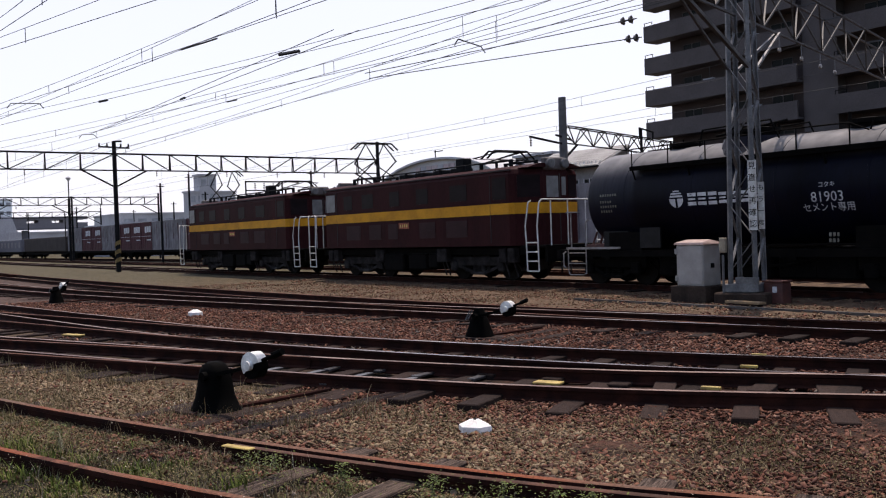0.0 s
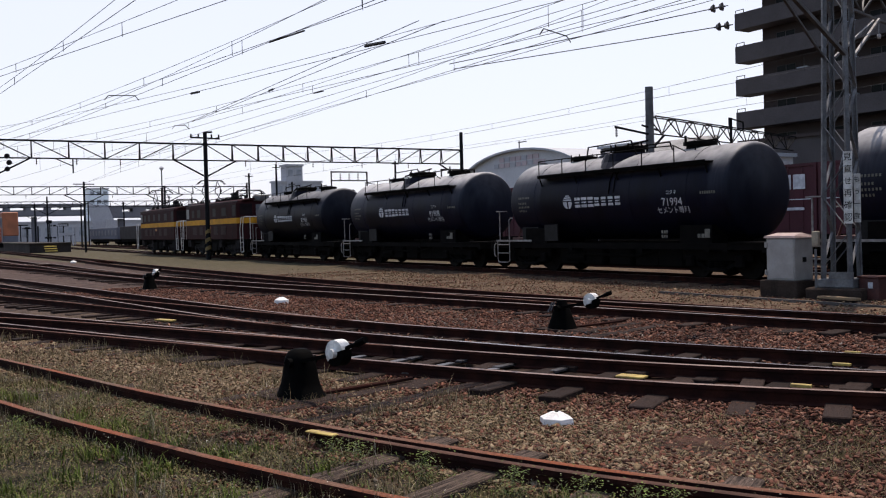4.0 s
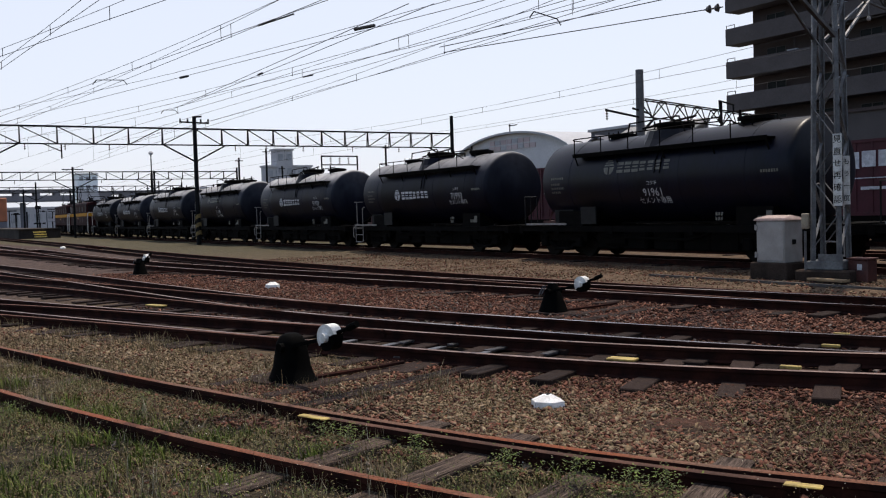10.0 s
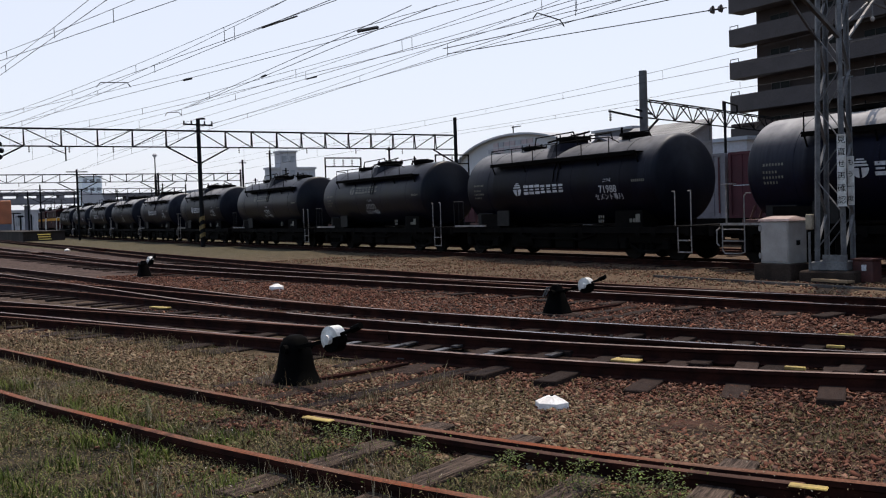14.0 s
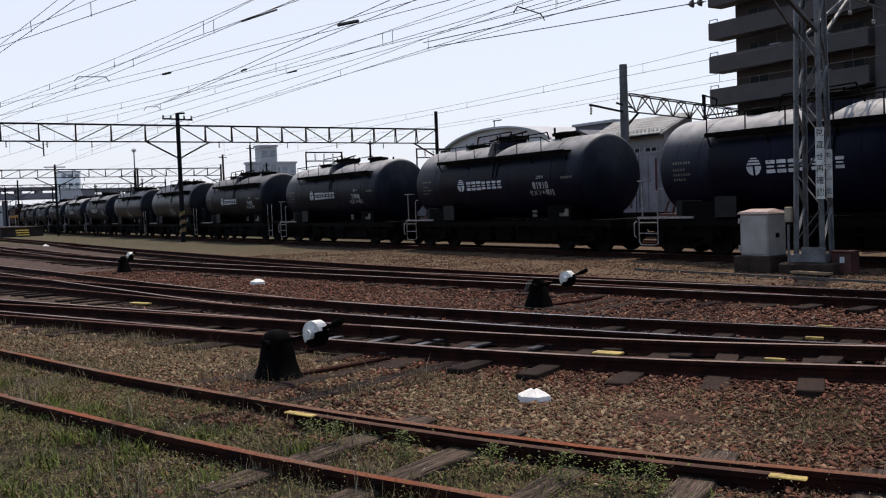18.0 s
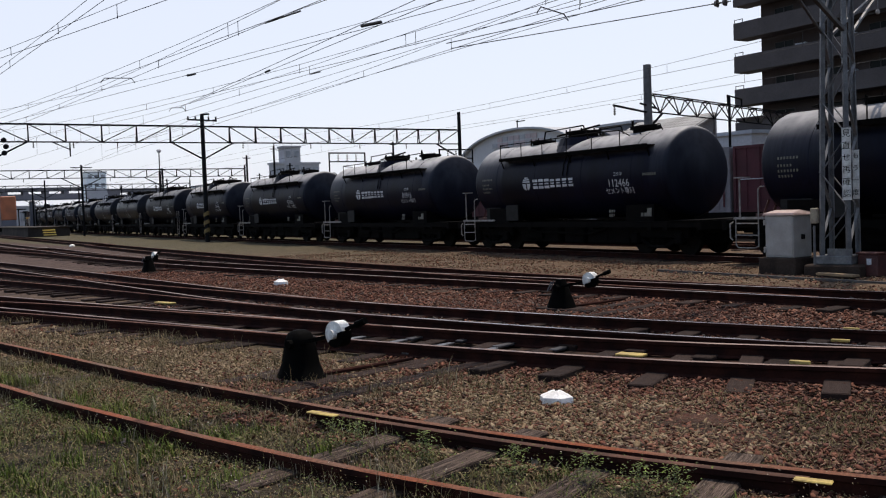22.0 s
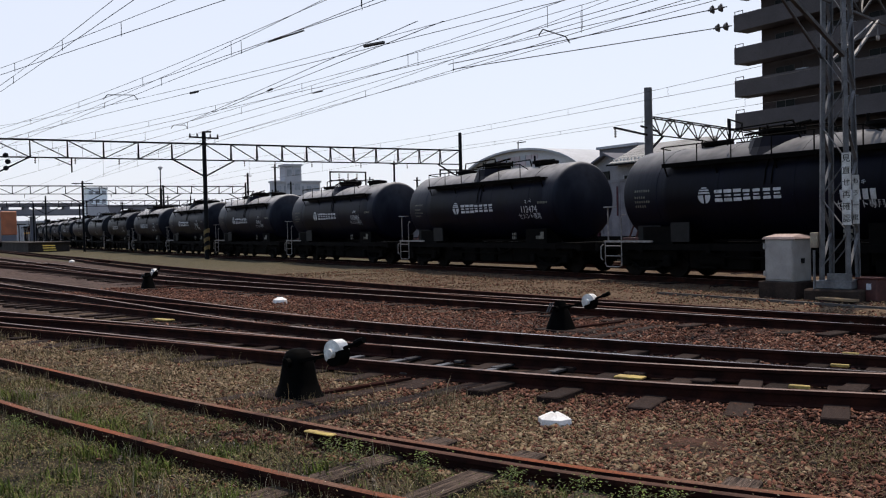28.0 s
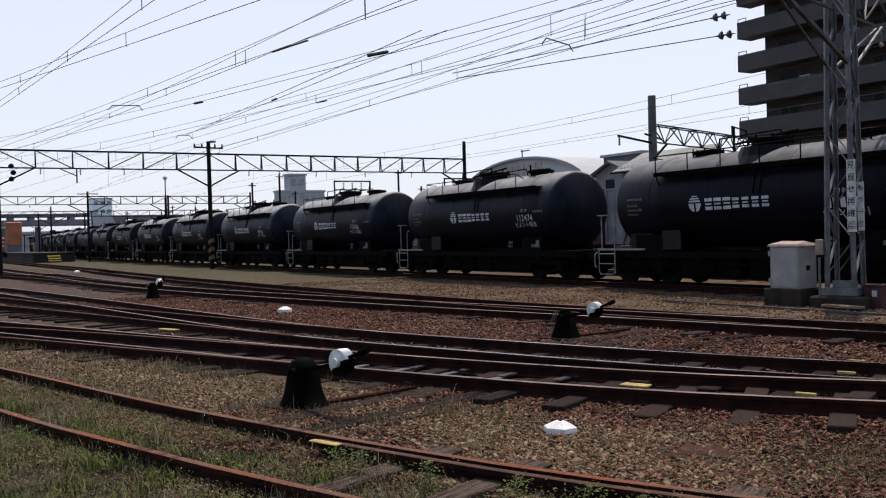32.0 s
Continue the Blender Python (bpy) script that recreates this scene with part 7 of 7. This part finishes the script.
blades("green_grass", "fresh green grass tufts in the disused siding", "grass", x, y, 0.03, 0.18, 0.004, GREEN + LUSH[:3], 22, 1.0)
x, y = clumps(120, 120, -15, -5.4, (0.30, 1.0), (0.30, 4.3), 0.085, 31)
blades("green_grass", "lush green grass patch in the disused siding", "grass", x, y, 0.06, 0.25, 0.0045, LUSH, 32, 0.9)
x, y = field(120000, -16, -3.4, (0.30, 0.8), (0.33, 5.3), 4.2, 23)
blades("olive_grass", "short olive grass and moss in the siding", "grass", x, y, 0.015, 0.095, 0.0045, OLIVE + STRAW[:2], 24, 1.3)
x, y = clumps(300, 30, -5.8, 0.5, (0.36, 3.6), (0.38, 5.2), 0.06, 35)
blades("sparse_grass", "sparse green and straw grass between the bare sleepers", "grass", x, y, 0.02, 0.14, 0.0035, GREEN + STRAW, 36, 1.0)
x, y = field(120000, -9, 1.0, (0.40, 5.3), (0.42, 8.6), 4.0, 37)
blades("ballast_grass", "fine olive and straw grass growing through the ballast", "grass", x, y, 0.012, 0.05, 0.003, OLIVE + STRAW[:4], 38, 1.8)
x, y = field(60000, -18, 0.5, (0.28, 3.6), (0.33, 8.0), 2.2, 25)
blades("dry_grass", "dry straw-coloured grass on the gravel", "grass", x, y, 0.02, 0.12, 0.003, STRAW + OLIVE, 26, 1.8)
x, y = clumps(420, 40, -22, -7, (0.27, 4.6), (0.28, 6.9), 0.10, 27)
blades("dry_weeds", "tall dry weeds beside the switch", "weeds", x, y, 0.06, 0.30, 0.003, STRAW + OLIVE[:2], 28, 0.8)
x, y = clumps(300, 26, -15, -2.5, (0.32, 3.0), (0.33, 5.0), 0.07, 33)
blades("seeding_grass", "pale seeding grass stalks along the rusty rails", "grass", x, y, 0.14, 0.36, 0.0022, STRAW[1:4] + [(0.42, 0.38, 0.28)], 34, 0.5)
x, y = field(9000, -55, -12, (0.055, 13.7), (0.0, 17.3), 1.0, 29)
blades("strip_grass", "sparse yellowed grass on the strip beside the main line", "grass", x, y, 0.02, 0.09, 0.006, STRAW + OLIVE, 30, 1.2)


def broad_weeds(cx, cy, seed):
    """A low leafy weed with small rounded leaves on thin stems."""
    rng = np.random.default_rng(seed)
    n = 420
    r, w, h = np.abs(rng.normal(0, 0.085, n)), rng.uniform(0, 6.28, n), rng.uniform(0.0, 0.19, n)
    x, y = cx + r * np.cos(w), cy + r * np.sin(w)
    s = rng.uniform(0.004, 0.0105, n)
    t = rng.uniform(0, 6.28, n)
    v = np.zeros((n, 4, 3))
    for k, (a_, b_) in enumerate(((1.4, 0), (0, 0.7), (-1.0, 0), (0, -0.7))):
        v[:, k, 0] = x + s * (a_ * np.cos(t) - b_ * np.sin(t))
        v[:, k, 1] = y + s * (a_ * np.sin(t) + b_ * np.cos(t))
        v[:, k, 2] = h + a_ * s * rng.uniform(-0.5, 0.7, n)
    f = np.arange(n * 4).reshape(n, 4)
    me = raw_mesh("leafy_weed", v.reshape(-1, 3), f, M_leaf)
    ob = new("leafy_weed", me)
    return tagged(ob, "low leafy green weed growing beside the rusty rail", "weed", "leafy weeds", "stuff")


DARK = [(0.030, 0.042, 0.012), (0.062, 0.078, 0.022), (0.018, 0.022, 0.010), (0.105, 0.110, 0.036), (0.046, 0.040, 0.020), (0.135, 0.115, 0.055), (0.022, 0.017, 0.011)]
x, y = field(190000, -16, -2.6, (0.30, 0.8), (0.33, 5.2), 4.2, 51)
leaves("ground_cover", "low olive weeds and moss covering the disused siding", x, y, 0.003, 0.0085, 0.05, OLIVE + STRAW[:4] + DARK[:4], 52)
x, y = clumps(300, 170, -13, -2.4, (0.31, 1.6), (0.33, 4.9), 0.11, 53)
leaves("leafy_weeds", "leafy dark green weeds in the disused siding", x, y, 0.0035, 0.0085, 0.15, DARK[:4] + GREEN + OLIVE[:2], 54)
x, y = field(110000, -14, 0.6, (0.36, 4.8), (0.40, 8.3), 4.5, 55)
leaves("ballast_moss", "olive moss and small weeds spreading over the ballast", x, y, 0.003, 0.007, 0.028, OLIVE + STRAW, 56)
# pale seed heads on the stalks, and dry tufts against the switch stand
x, y = clumps(170, 26, -15, -2.2, (0.32, 3.2), (0.33, 5.4), 0.05, 57)
leaves("seed_heads", "pale dry seed heads nodding over the rusty rails", x, y, 0.0025, 0.006, 0.34, STRAW[1:4] + [(0.50, 0.46, 0.38), (0.42, 0.37, 0.28)], 58)
x, y = clumps(26, 26, -9.05, -8.75, (0.0, 3.12), (0.0, 3.38), 0.04, 59)
leaves("dry_tuft", "bleached dry grass tuft against the switch stand", x, y, 0.003, 0.008, 0.30, [(0.50, 0.47, 0.40), (0.36, 0.32, 0.24), (0.20, 0.17, 0.11)], 60)
M_leaf = island_mat("weed_leaf", DARK[:4] + GREEN[:3] + LUSH[:2], 0.7)
for k, (wx, wy) in enumerate(((-6.05, 2.66), (-5.85, 2.76), (-5.3, 2.98), (-4.65, 3.22), (-8.4, 0.9), (-8.1, 1.9), (-4.25, 3.45), (-3.75, 3.68), (-3.9, 3.55))):
    broad_weeds(wx, wy, 40 + k)


# ---- movement ----
def ride(vehicle, start):
    """Keys a vehicle along the running line, turning with it."""
    rows = []
    for t, s in ROLLED:
        x, y, heading = on_line(start + s)
        rows.append((t, pose(x, y, 0, 0, 0, heading)))
    walk(vehicle, rows)


def motions():
    for k, w in enumerate(WAGONS):
        ride(w, FIRST + PITCH * k)
    for k, l in enumerate(LOCOS):
        ride(l, -26.35 - 14.35 * k)
    # every axle turns as far as its wheels roll
    fine = [i * 0.01 for i in range(3201)]
    for vehicle in WAGONS + LOCOS:
        r = 0.5 if vehicle in LOCOS else 0.43
        rows, last = [], None
        for t in fine:
            angle = math.degrees(rolled(t) / r)
            if last is None or abs(angle - last) > 70 or t >= 31.99:
                rows.append((t, angle))
                last = angle
        for truck in vehicle.children:
            for axle in truck.children:
                if axle.name.startswith("wheelset"):
                    x, y, z = axle.matrix_basis.translation
                    walk(axle, [(t, pose(x, y, z, 0, angle, 0)) for t, angle in rows])


motions()
